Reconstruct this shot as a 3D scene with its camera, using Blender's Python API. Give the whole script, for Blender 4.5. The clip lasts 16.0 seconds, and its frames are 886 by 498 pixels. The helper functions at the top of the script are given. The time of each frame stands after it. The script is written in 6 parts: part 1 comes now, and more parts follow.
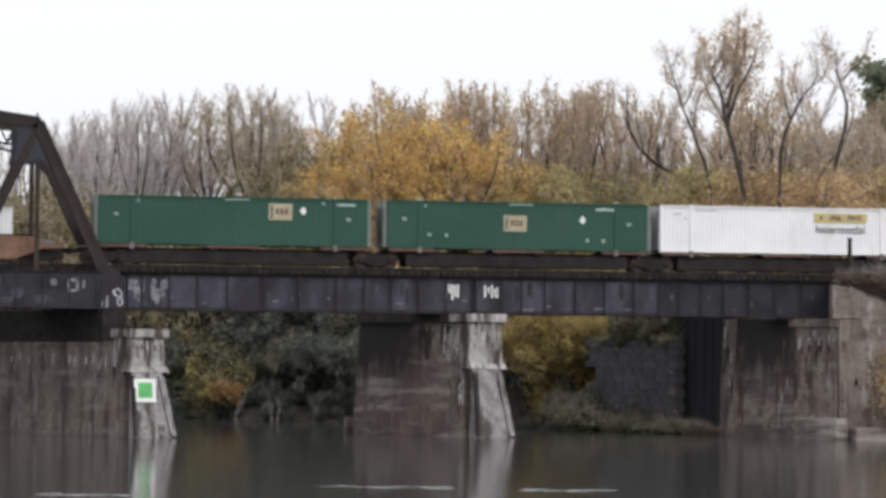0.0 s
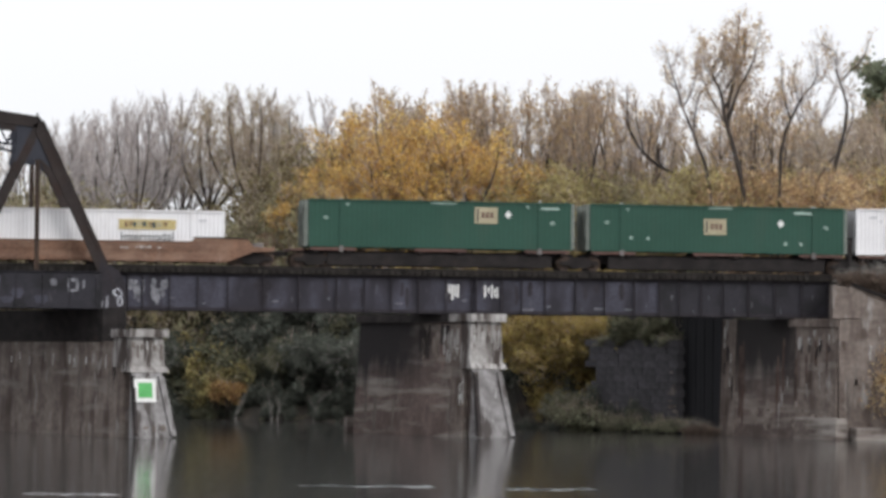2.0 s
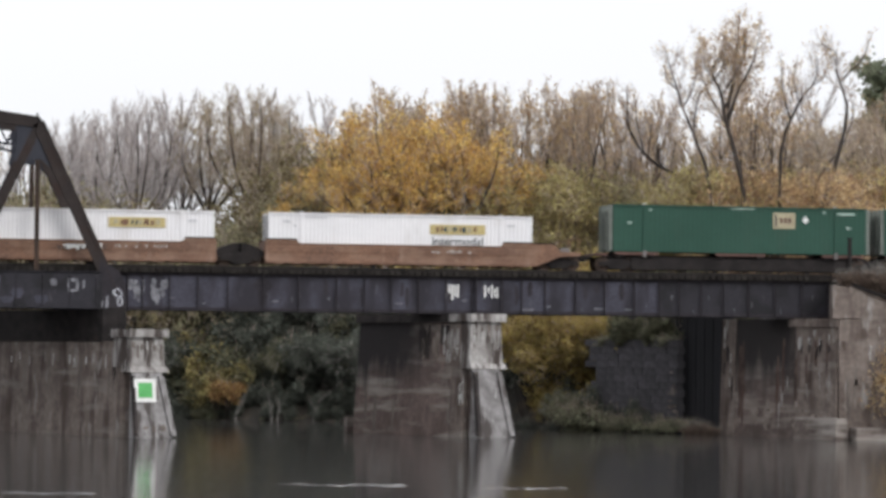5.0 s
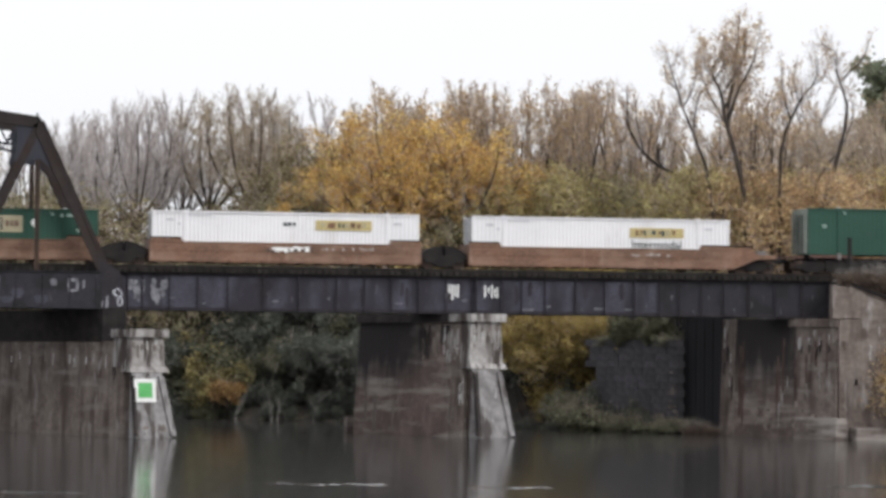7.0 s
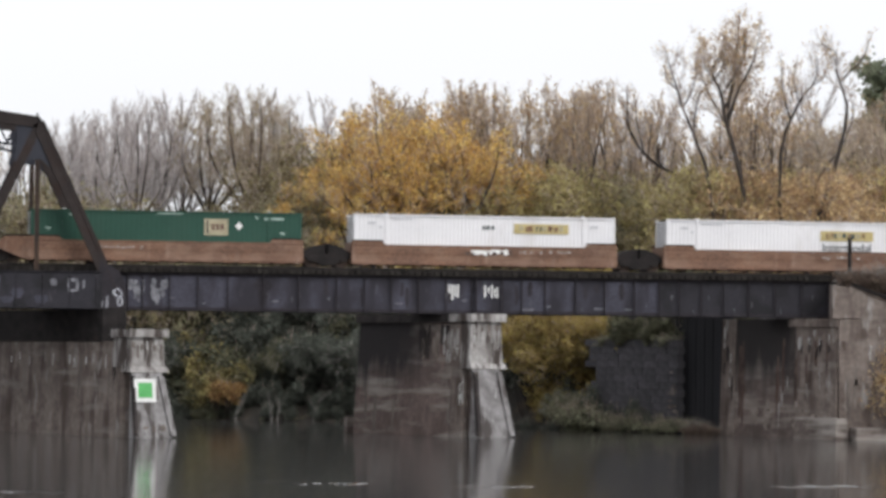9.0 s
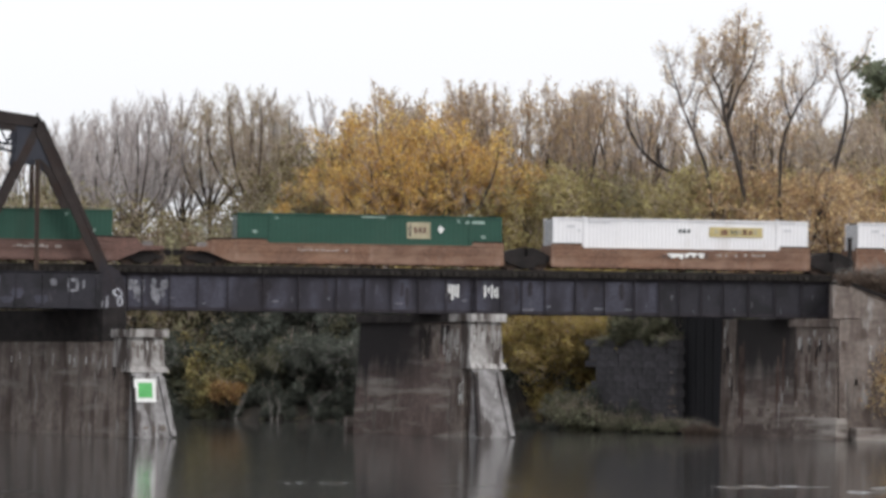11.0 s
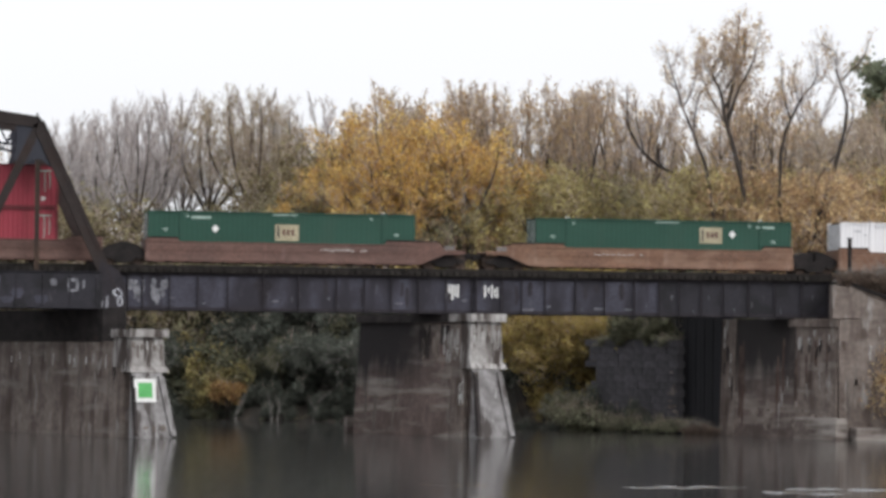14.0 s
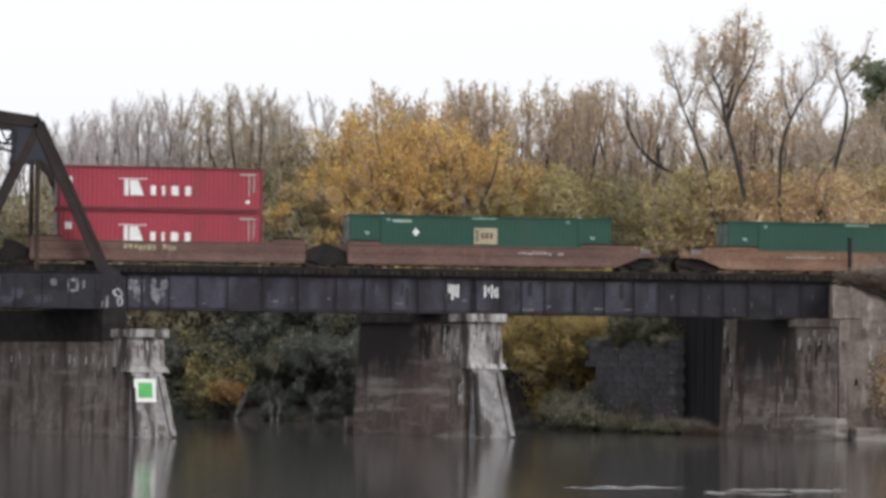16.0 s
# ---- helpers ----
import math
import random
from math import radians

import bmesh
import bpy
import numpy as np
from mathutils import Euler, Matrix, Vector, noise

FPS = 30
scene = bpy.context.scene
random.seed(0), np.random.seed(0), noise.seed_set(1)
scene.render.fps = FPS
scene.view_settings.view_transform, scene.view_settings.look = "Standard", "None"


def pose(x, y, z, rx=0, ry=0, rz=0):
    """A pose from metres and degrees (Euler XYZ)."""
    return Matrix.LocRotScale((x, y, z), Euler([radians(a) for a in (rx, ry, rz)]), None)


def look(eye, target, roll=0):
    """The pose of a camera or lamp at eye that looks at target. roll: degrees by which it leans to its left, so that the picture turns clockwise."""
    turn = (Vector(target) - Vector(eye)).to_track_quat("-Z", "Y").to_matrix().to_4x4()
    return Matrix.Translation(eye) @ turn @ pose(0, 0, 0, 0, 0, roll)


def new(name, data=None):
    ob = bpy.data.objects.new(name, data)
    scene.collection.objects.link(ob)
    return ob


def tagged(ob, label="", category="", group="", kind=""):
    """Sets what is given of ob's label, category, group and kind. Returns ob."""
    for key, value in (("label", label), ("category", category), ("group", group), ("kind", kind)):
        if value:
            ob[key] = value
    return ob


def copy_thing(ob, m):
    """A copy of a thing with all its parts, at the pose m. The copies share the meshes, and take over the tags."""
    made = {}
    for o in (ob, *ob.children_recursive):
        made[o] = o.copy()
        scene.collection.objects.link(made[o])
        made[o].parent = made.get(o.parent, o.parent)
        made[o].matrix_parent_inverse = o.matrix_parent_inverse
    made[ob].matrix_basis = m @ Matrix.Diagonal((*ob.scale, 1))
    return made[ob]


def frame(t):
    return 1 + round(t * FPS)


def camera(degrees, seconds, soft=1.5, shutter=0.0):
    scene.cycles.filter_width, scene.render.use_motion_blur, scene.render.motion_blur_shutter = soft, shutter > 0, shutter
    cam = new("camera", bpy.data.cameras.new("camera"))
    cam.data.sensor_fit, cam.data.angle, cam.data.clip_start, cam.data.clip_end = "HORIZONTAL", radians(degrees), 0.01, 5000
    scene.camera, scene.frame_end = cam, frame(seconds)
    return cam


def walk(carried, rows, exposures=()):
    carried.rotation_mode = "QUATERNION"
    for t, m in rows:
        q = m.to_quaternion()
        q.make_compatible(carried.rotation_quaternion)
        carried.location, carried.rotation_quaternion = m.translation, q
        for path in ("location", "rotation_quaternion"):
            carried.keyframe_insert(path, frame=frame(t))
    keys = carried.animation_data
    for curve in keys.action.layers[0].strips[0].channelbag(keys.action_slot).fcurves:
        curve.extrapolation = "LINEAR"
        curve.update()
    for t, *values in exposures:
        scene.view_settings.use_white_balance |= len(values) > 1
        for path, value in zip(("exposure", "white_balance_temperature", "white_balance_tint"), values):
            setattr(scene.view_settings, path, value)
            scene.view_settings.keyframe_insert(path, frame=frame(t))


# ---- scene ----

# ---------------- camera, on the near bank, standing still ----------------
cam = camera(15.836, 16.0, soft=3.35, shutter=0.5)
EYE, AIM, LEAN = (-36.6926, -190.0669, 5.0), (-0.01974, -1.40158, 11.30767), 0.544
walk(cam, [(0, look(EYE, AIM, LEAN)), (16, look(EYE, AIM, LEAN))])

# ---------------- overcast autumn daylight ----------------
SUN_ELEVATION, SUN_AZIMUTH = radians(40), radians(155)
world = bpy.data.worlds.new("overcast_sky")
scene.world = world
world.use_nodes = True
wn, wl = world.node_tree.nodes, world.node_tree.links
sky = wn.new("ShaderNodeTexSky")
sky.sky_type, sky.sun_disc = "NISHITA", False
sky.sun_elevation, sky.sun_rotation = SUN_ELEVATION, SUN_AZIMUTH
sky.air_density, sky.dust_density = 1.5, 5.0
grey = wn.new("ShaderNodeHueSaturation")
grey.inputs["Saturation"].default_value = 0.12
cloud = wn.new("ShaderNodeMixRGB")
cloud.inputs[0].default_value = 0.65
cloud.inputs[2].default_value = (12.3, 12.5, 13.1, 1)
wl.new(sky.outputs[0], grey.inputs["Color"])
wl.new(grey.outputs[0], cloud.inputs[1])
wl.new(cloud.outputs[0], wn["Background"].inputs[0])
wn["Background"].inputs[1].default_value = 0.11
sun = new("sun", bpy.data.lights.new("sun", "SUN"))
sun.data.energy, sun.data.angle, sun.data.color = 1.2, radians(25), (1.0, 0.99, 0.985)
sun.matrix_basis = look((0, 0, 80), Vector((0, 0, 80)) - Vector((math.sin(SUN_AZIMUTH) * math.cos(SUN_ELEVATION), math.cos(SUN_AZIMUTH) * math.cos(SUN_ELEVATION), math.sin(SUN_ELEVATION))))
scene.view_settings.exposure = 0.0


# ---------------- materials ----------------
def rgba(c):
    return (c[0], c[1], c[2], 1.0)


def material(name, a, b, scale=1.0, rough=0.8, metal=0.0, bump=0.3, grain=12.0, stretch=(1, 1, 1), stain=None, stain_scale=0.5, stain_at=(0.55, 0.7),
             stain_stretch=(1, 1, 1), vary=0.0, island=False, thin=0.0, specular=0.4, depth=0.02, speckle=0.55, wash=None, wash_scale=2.0, wash_stretch=(1, 1, 0.08), wash_at=(0.60, 0.72), band=None, band_at=(0.56, 0.85), run=None):
    """Two colours in broad patches, fine grain, a stain of its own shape, relief."""
    m = bpy.data.materials.new(name)
    m.use_nodes = True
    nodes, links = m.node_tree.nodes, m.node_tree.links
    bsdf = nodes["Principled BSDF"]
    place = nodes.new("ShaderNodeTexCoord").outputs["Object"]

    def patch(scale, stretch, detail=4.0):
        mp = nodes.new("ShaderNodeMapping")
        mp.inputs["Scale"].default_value = stretch
        links.new(place, mp.inputs["Vector"])
        nz = nodes.new("ShaderNodeTexNoise")
        nz.inputs["Scale"].default_value, nz.inputs["Detail"].default_value = scale, detail
        links.new(mp.outputs[0], nz.inputs["Vector"])
        return nz.outputs["Fac"]

    def ramp(value, lo, hi):
        r = nodes.new("ShaderNodeMapRange")
        r.inputs["From Min"].default_value, r.inputs["From Max"].default_value = lo, hi
        links.new(value, r.inputs["Value"])
        return r.outputs[0]

    def mix(fac, c, d, kind="MIX"):
        x = nodes.new("ShaderNodeMixRGB")
        x.blend_type = kind
        for socket, v in zip(x.inputs, (fac, c, d)):
            if hasattr(v, "links"):
                links.new(v, socket)
            elif isinstance(v, (int, float)):
                socket.default_value = v
            else:
                socket.default_value = rgba(v)
        return x.outputs[0]

    fine = patch(grain, stretch, 6.0)
    color = mix(ramp(patch(scale, stretch), 0.35, 0.65), a, b)
    color = mix(speckle, color, ramp(fine, 0.15, 0.75), "OVERLAY")
    if stain:
        color = mix(ramp(patch(stain_scale, stain_stretch, 5.0), *stain_at), color, stain)
    if wash:
        color = mix(ramp(patch(wash_scale, wash_stretch, 5.0), *wash_at), color, wash)
    if band:
        color = mix(ramp(patch(0.8, (0.25, 0.25, 1.6), 4.0), *band_at), color, band)
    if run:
        # dark colour for the shade under the deck and for tie creosote: from a0 to a1 along a skewed wall, from z0 up
        # to z1
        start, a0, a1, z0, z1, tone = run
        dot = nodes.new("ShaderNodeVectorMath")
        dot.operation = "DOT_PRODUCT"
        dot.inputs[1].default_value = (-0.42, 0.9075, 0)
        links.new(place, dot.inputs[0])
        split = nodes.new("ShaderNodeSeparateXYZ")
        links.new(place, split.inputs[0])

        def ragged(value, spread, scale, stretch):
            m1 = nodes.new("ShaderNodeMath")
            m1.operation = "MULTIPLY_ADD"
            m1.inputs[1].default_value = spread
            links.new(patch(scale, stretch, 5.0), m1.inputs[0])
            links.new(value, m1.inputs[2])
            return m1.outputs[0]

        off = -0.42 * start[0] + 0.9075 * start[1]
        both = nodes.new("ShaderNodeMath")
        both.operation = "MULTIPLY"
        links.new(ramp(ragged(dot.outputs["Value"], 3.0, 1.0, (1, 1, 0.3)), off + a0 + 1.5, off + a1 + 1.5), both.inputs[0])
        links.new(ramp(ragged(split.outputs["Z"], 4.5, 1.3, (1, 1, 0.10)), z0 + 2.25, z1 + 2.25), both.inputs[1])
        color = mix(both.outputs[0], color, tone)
    if vary:
        source = nodes.new("ShaderNodeNewGeometry").outputs["Random Per Island"] if island else nodes.new("ShaderNodeObjectInfo").outputs["Random"]
        hs = nodes.new("ShaderNodeHueSaturation")
        v = nodes.new("ShaderNodeMapRange")
        v.inputs["To Min"].default_value, v.inputs["To Max"].default_value = 1 - vary, 1 + vary
        links.new(source, v.inputs["Value"])
        links.new(v.outputs[0], hs.inputs["Value"])
        hv = nodes.new("ShaderNodeMapRange")
        hv.inputs["To Min"].default_value, hv.inputs["To Max"].default_value = 0.5 - 0.06 * vary, 0.5 + 0.06 * vary
        links.new(source, hv.inputs["Value"])
        links.new(hv.outputs[0], hs.inputs["Hue"])
        links.new(color, hs.inputs["Color"])
        color = hs.outputs[0]
    links.new(color, bsdf.inputs["Base Color"])
    bsdf.inputs["Metallic"].default_value = metal
    bsdf.inputs["Specular IOR Level"].default_value = specular
    rr = nodes.new("ShaderNodeMapRange")
    rr.inputs["To Min"].default_value, rr.inputs["To Max"].default_value = max(0.02, rough - 0.12), min(1, rough + 0.12)
    links.new(fine, rr.inputs["Value"])
    links.new(rr.outputs[0], bsdf.inputs["Roughness"])
    if bump:
        bp = nodes.new("ShaderNodeBump")
        bp.inputs["Strength"].default_value, bp.inputs["Distance"].default_value = bump, depth
        links.new(fine, bp.inputs["Height"])
        links.new(bp.outputs[0], bsdf.inputs["Normal"])
    if thin:
        tr = nodes.new("ShaderNodeBsdfTranslucent")
        links.new(color, tr.inputs["Color"])
        ms = nodes.new("ShaderNodeMixShader")
        ms.inputs[0].default_value = thin
        links.new(bsdf.outputs[0], ms.inputs[1])
        links.new(tr.outputs[0], ms.inputs[2])
        links.new(ms.outputs[0], nodes["Material Output"].inputs["Surface"])
    return m


WEATHERED = dict(scale=0.6, rough=0.92, bump=0.6, grain=3.2, speckle=0.4, stain=(0.062, 0.044, 0.038), stain_scale=0.7, stain_stretch=(1, 1, 0.3), stain_at=(0.46, 0.74),
                 wash=(0.21, 0.19, 0.175), wash_scale=1.5, wash_stretch=(1, 1, 0.3), wash_at=(0.58, 0.82), band=(0.23, 0.20, 0.18), band_at=(0.52, 0.74))
CONCRETE = material("weathered_concrete", (0.160, 0.121, 0.108), (0.108, 0.080, 0.072), **WEATHERED)
# run puts deck shade into the colour of these two, along with creosote
SHADE_TAR_PIER = material("deck_shade_and_creosote_concrete", (0.152, 0.112, 0.100), (0.100, 0.073, 0.066), **dict(WEATHERED, band=(0.28, 0.25, 0.225), band_at=(0.51, 0.66)), run=((1.6, -4.9), 4.6, 8.2, 2.7, 4.6, (0.026, 0.022, 0.023)))
SHADE_TAR_WALL = material("deck_shade_and_creosote_abutment", (0.150, 0.117, 0.104), (0.085, 0.065, 0.058), **dict(WEATHERED, band=(0.25, 0.215, 0.193), band_at=(0.5, 0.66)), run=((23.62, -4.6), 2.2, 4.4, 1.9, 4.8, (0.030, 0.026, 0.026)))
FOOTING = material("washed_banded_concrete", (0.165, 0.135, 0.12), (0.095, 0.075, 0.067), **dict(WEATHERED, band=(0.34, 0.31, 0.285), band_at=(0.45, 0.60)))
WORN_CONCRETE = material("streaked_concrete", (0.195, 0.162, 0.144), (0.120, 0.095, 0.083), 0.7, 0.92, bump=0.6, grain=3.2, speckle=0.4, stain=(0.060, 0.042, 0.035), stain_scale=1.0, stain_stretch=(1, 1, 0.22), stain_at=(0.50, 0.70),
                         wash=(0.38, 0.365, 0.35), wash_scale=1.6, wash_stretch=(1, 1, 0.35), wash_at=(0.61, 0.80), band=(0.28, 0.255, 0.235))
# dark colour for deck and groove shade, and for real tar streaks
TAR_SHADE_CONCRETE = material("tar_and_shade_concrete", (0.040, 0.032, 0.031), (0.024, 0.020, 0.020), 0.8, 0.9, bump=0.5, grain=3.2, speckle=0.4, stain=(0.016, 0.013, 0.013), stain_scale=0.9, stain_stretch=(1, 1, 0.2), stain_at=(0.48, 0.62),
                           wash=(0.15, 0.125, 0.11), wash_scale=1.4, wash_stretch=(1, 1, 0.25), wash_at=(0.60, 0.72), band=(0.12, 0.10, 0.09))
PALE_CONCRETE = material("pale_concrete", (0.38, 0.365, 0.355), (0.22, 0.205, 0.195), 0.9, 0.92, bump=0.6, grain=4, speckle=0.35, stain=(0.06, 0.047, 0.042), stain_scale=1.7, stain_stretch=(1, 1, 0.18), stain_at=(0.46, 0.60), wash=(0.52, 0.51, 0.50), wash_scale=2.4, wash_stretch=(1, 1, 0.2))
RIB_CONCRETE = material("pale_smooth_concrete", (0.27, 0.26, 0.26), (0.16, 0.15, 0.15), 1.1, 0.92, bump=0.4, grain=4, speckle=0.3, stain=(0.075, 0.065, 0.062), stain_scale=1.5, stain_stretch=(1, 1, 0.35), stain_at=(0.50, 0.64), wash=(0.46, 0.45, 0.45), wash_scale=2.2, wash_stretch=(1, 1, 0.35))
STONE = material("dark_sandstone", (0.082, 0.078, 0.085), (0.053, 0.050, 0.056), 1.2, 0.9, bump=0.7, grain=7, vary=0.16, stain=(0.095, 0.092, 0.080), stain_scale=0.8, stain_at=(0.6, 0.75))
FLANGE = material("sooty_flange_paint", (0.024, 0.021, 0.025), (0.034, 0.030, 0.035), 0.8, 0.75, specular=0.2, bump=0.3, grain=9)
SIDE_GIRDER = material("sooty_side_girder_paint", (0.022, 0.021, 0.026), (0.032, 0.030, 0.038), 0.7, 0.7, specular=0.25, bump=0.3, grain=9, stain=(0.017, 0.016, 0.019), stain_scale=0.7, stain_at=(0.46, 0.6), wash=(0.075, 0.07, 0.08), wash_scale=2.6, wash_stretch=(1, 1, 0.3), wash_at=(0.64, 0.78))
GIRDER = material("black_girder_paint", (0.041, 0.040, 0.054), (0.056, 0.055, 0.074), 0.7, 0.65, specular=0.25, bump=0.3, grain=9, stain=(0.024, 0.022, 0.029), stain_scale=0.5, stain_stretch=(1, 1, 0.45), stain_at=(0.43, 0.58), vary=0.1, wash=(0.092, 0.09, 0.105), wash_scale=2.6, wash_stretch=(1, 1, 0.3), wash_at=(0.62, 0.76))
TRUSS = material("rusty_truss_paint", (0.026, 0.021, 0.0205), (0.036, 0.028, 0.026), 0.6, 0.75, specular=0.2, bump=0.3, grain=9, stain=(0.034, 0.021, 0.018), stain_scale=0.8, stain_at=(0.55, 0.7))
HIP = material("bluish_black_paint", (0.016, 0.018, 0.028), (0.022, 0.024, 0.034), 0.8, 0.6, bump=0.2, grain=9)
RUST_POST = material("rust_brown_paint", (0.058, 0.036, 0.026), (0.036, 0.026, 0.021), 0.8, 0.8, bump=0.3, grain=9)
DARK_STEEL = material("grimy_black_steel", (0.018, 0.016, 0.016), (0.029, 0.0255, 0.025), 1.5, 0.85, specular=0.1, bump=0.3, grain=14, stain=(0.045, 0.034, 0.03), stain_scale=1.2, stain_at=(0.62, 0.78))
TIE = material("creosoted_timber", (0.017, 0.0155, 0.0145), (0.030, 0.026, 0.024), 2.0, 0.9, bump=0.5, grain=18, stretch=(1, 0.15, 1), vary=0.4, specular=0.12)
# black for the slats that paint the dark gap between the abutments
GAP_BLACK = material("shaded_gap_black", (0.014, 0.0135, 0.016), (0.009, 0.009, 0.011), 1.2, 0.9, bump=0.4, grain=10, stretch=(1, 1, 0.2), vary=0.2)
RAIL = material("rail_steel", (0.09, 0.06, 0.045), (0.06, 0.045, 0.04), 2.0, 0.55, metal=0.5)
LIME = material("lime_deposit", (0.46, 0.455, 0.445), (0.20, 0.185, 0.175), 1.6, 0.9, bump=0.5, grain=9, stretch=(1, 1, 0.3), stain=(0.12, 0.10, 0.09), stain_scale=2.5, stain_at=(0.52, 0.66))
GRIME = material("grimy_concrete", (0.17, 0.145, 0.13), (0.10, 0.083, 0.074), 1.5, 0.95, bump=0.5, grain=6, stretch=(1, 1, 0.3))
SPALL = material("freshly_spalled_concrete", (0.24, 0.205, 0.182), (0.125, 0.10, 0.088), 1.2, 0.95, bump=0.8, grain=8, stain=(0.08, 0.06, 0.05), stain_scale=2.0, stain_at=(0.52, 0.66))
RUST_RUN = material("rust_run", (0.078, 0.046, 0.037), (0.050, 0.033, 0.028), 1.0, 0.95, bump=0.3, grain=5, stretch=(1, 1, 0.3), stain=(0.105, 0.074, 0.064), stain_scale=1.2, stain_at=(0.48, 0.66))
BALLAST = material("ballast", (0.17, 0.15, 0.13), (0.09, 0.08, 0.07), 2.0, 0.95, bump=1.0, grain=9, depth=0.05)
SOIL = material("leaf_littered_soil", (0.042, 0.034, 0.027), (0.026, 0.024, 0.020), 0.25, 0.95, bump=0.8, grain=3, stain=(0.065, 0.046, 0.030), stain_scale=0.9, depth=0.06)
WELL_ORANGE = material("faded_orange_brown_paint", (0.180, 0.096, 0.060), (0.130, 0.070, 0.046), 0.45, 0.68, bump=0.15, grain=8, stain=(0.25, 0.155, 0.108), stain_scale=0.8, stain_stretch=(0.7, 1, 1.4), stain_at=(0.50, 0.74), wash=(0.29, 0.20, 0.155), wash_scale=2.2, wash_stretch=(1, 1, 0.3), wash_at=(0.60, 0.80))
WELL_BROWN = material("dull_brown_paint", (0.125, 0.067, 0.053), (0.092, 0.051, 0.042), 0.45, 0.7, bump=0.15, grain=8, stain=(0.165, 0.095, 0.078), stain_scale=0.7, stain_stretch=(0.7, 1, 1.3), stain_at=(0.52, 0.74), wash=(0.19, 0.125, 0.11), wash_scale=2.2, wash_stretch=(1, 1, 0.3), wash_at=(0.62, 0.82))
WHITE = material("white_container_paint", (0.80, 0.79, 0.80), (0.74, 0.73, 0.745), 0.35, 0.5, speckle=0.12, bump=0.02, grain=6, stain=(0.60, 0.57, 0.55), stain_scale=0.5, stain_stretch=(1, 1, 0.3), stain_at=(0.62, 0.8))
GREEN = material("dark_green_container_paint", (0.017, 0.061, 0.042), (0.022, 0.071, 0.050), 0.3, 0.6, specular=0.3, speckle=0.15, bump=0.02, grain=6, stain=(0.032, 0.070, 0.050), stain_scale=0.5, stain_stretch=(1, 1, 0.3), stain_at=(0.6, 0.8))
RED = material("red_container_paint", (0.335, 0.040, 0.062), (0.29, 0.036, 0.055), 0.35, 0.55, speckle=0.15, bump=0.02, grain=6, stain=(0.22, 0.04, 0.045), stain_scale=0.6, stain_stretch=(1, 1, 0.3), stain_at=(0.6, 0.8))
DARK_RED = material("dark_red_rail_paint", (0.16, 0.022, 0.03), (0.12, 0.02, 0.026), 0.8, 0.6, bump=0.05)
GALVANISED = material("pale_grey_metal", (0.42, 0.42, 0.41), (0.30, 0.30, 0.30), 1.0, 0.45, metal=0.3, bump=0.1)
POST_METAL = material("weathered_aluminium", (0.17, 0.185, 0.165), (0.10, 0.115, 0.10), 1.0, 0.6, bump=0.1)
DULL_METAL = material("dull_grey_metal", (0.20, 0.18, 0.175), (0.12, 0.11, 0.105), 1.0, 0.7, bump=0.1)
MARK_WHITE = material("white_lettering", (0.8, 0.8, 0.78), (0.7, 0.7, 0.68), 2.0, 0.6, bump=0)
MARK_GREY = material("pale_grey_green_lettering", (0.33, 0.42, 0.37), (0.26, 0.36, 0.31), 2.0, 0.6, bump=0)
MARK_FAINT = material("faint_grey_lettering", (0.56, 0.56, 0.58), (0.48, 0.48, 0.50), 2.0, 0.6, bump=0)
MARK_DUST = material("dusty_grey_lettering", (0.36, 0.33, 0.31), (0.26, 0.23, 0.21), 2.0, 0.7, bump=0)
DULL_BLOT = material("dark_brown_paint_blot", (0.06, 0.04, 0.035), (0.09, 0.06, 0.05), 2.0, 0.7, bump=0)
MARK_BLACK = material("black_lettering", (0.03, 0.03, 0.03), (0.05, 0.05, 0.05), 2.0, 0.6, bump=0)
MARK_TEAL = material("dark_grey_lettering", (0.035, 0.05, 0.05), (0.055, 0.07, 0.07), 2.0, 0.6, bump=0)
YELLOW = material("yellow_sign_paint", (0.47, 0.385, 0.175), (0.40, 0.325, 0.15), 1.0, 0.55, bump=0)
BUFF = material("buff_sign_paint", (0.39, 0.345, 0.235), (0.32, 0.28, 0.185), 1.0, 0.6, bump=0)
SIGN_GREEN = material("bright_green_sign", (0.11, 0.42, 0.13), (0.09, 0.36, 0.11), 2.0, 0.6, bump=0)
SPRAY = material("sprayed_white_paint", (0.44, 0.45, 0.48), (0.26, 0.26, 0.29), 2.5, 0.8, bump=0)
SPRAY_DIM = material("faded_sprayed_paint", (0.21, 0.21, 0.23), (0.095, 0.095, 0.108), 2.5, 0.8, bump=0)
BARK = material("dark_bark", (0.058, 0.046, 0.039), (0.034, 0.028, 0.025), 1.5, 0.95, bump=0.5, grain=10, stretch=(1, 1, 0.3))
TWIG_GREY = material("grey_twigs", (0.46, 0.42, 0.41), (0.34, 0.30, 0.29), 0.4, 0.95, bump=0)
SAPLING_BARK = material("pale_sapling_bark", (0.25, 0.235, 0.22), (0.13, 0.12, 0.11), 2.0, 0.95, bump=0.3, grain=9)
TWIG_BROWN = material("brown_twigs", (0.46, 0.385, 0.33), (0.33, 0.265, 0.22), 0.4, 0.95, bump=0)


def leaves(name, a, b, vary=0.4):
    return material(name, a, b, 0.35, 0.8, bump=0, grain=1.2, vary=vary, island=True, thin=0.4, specular=0.15)


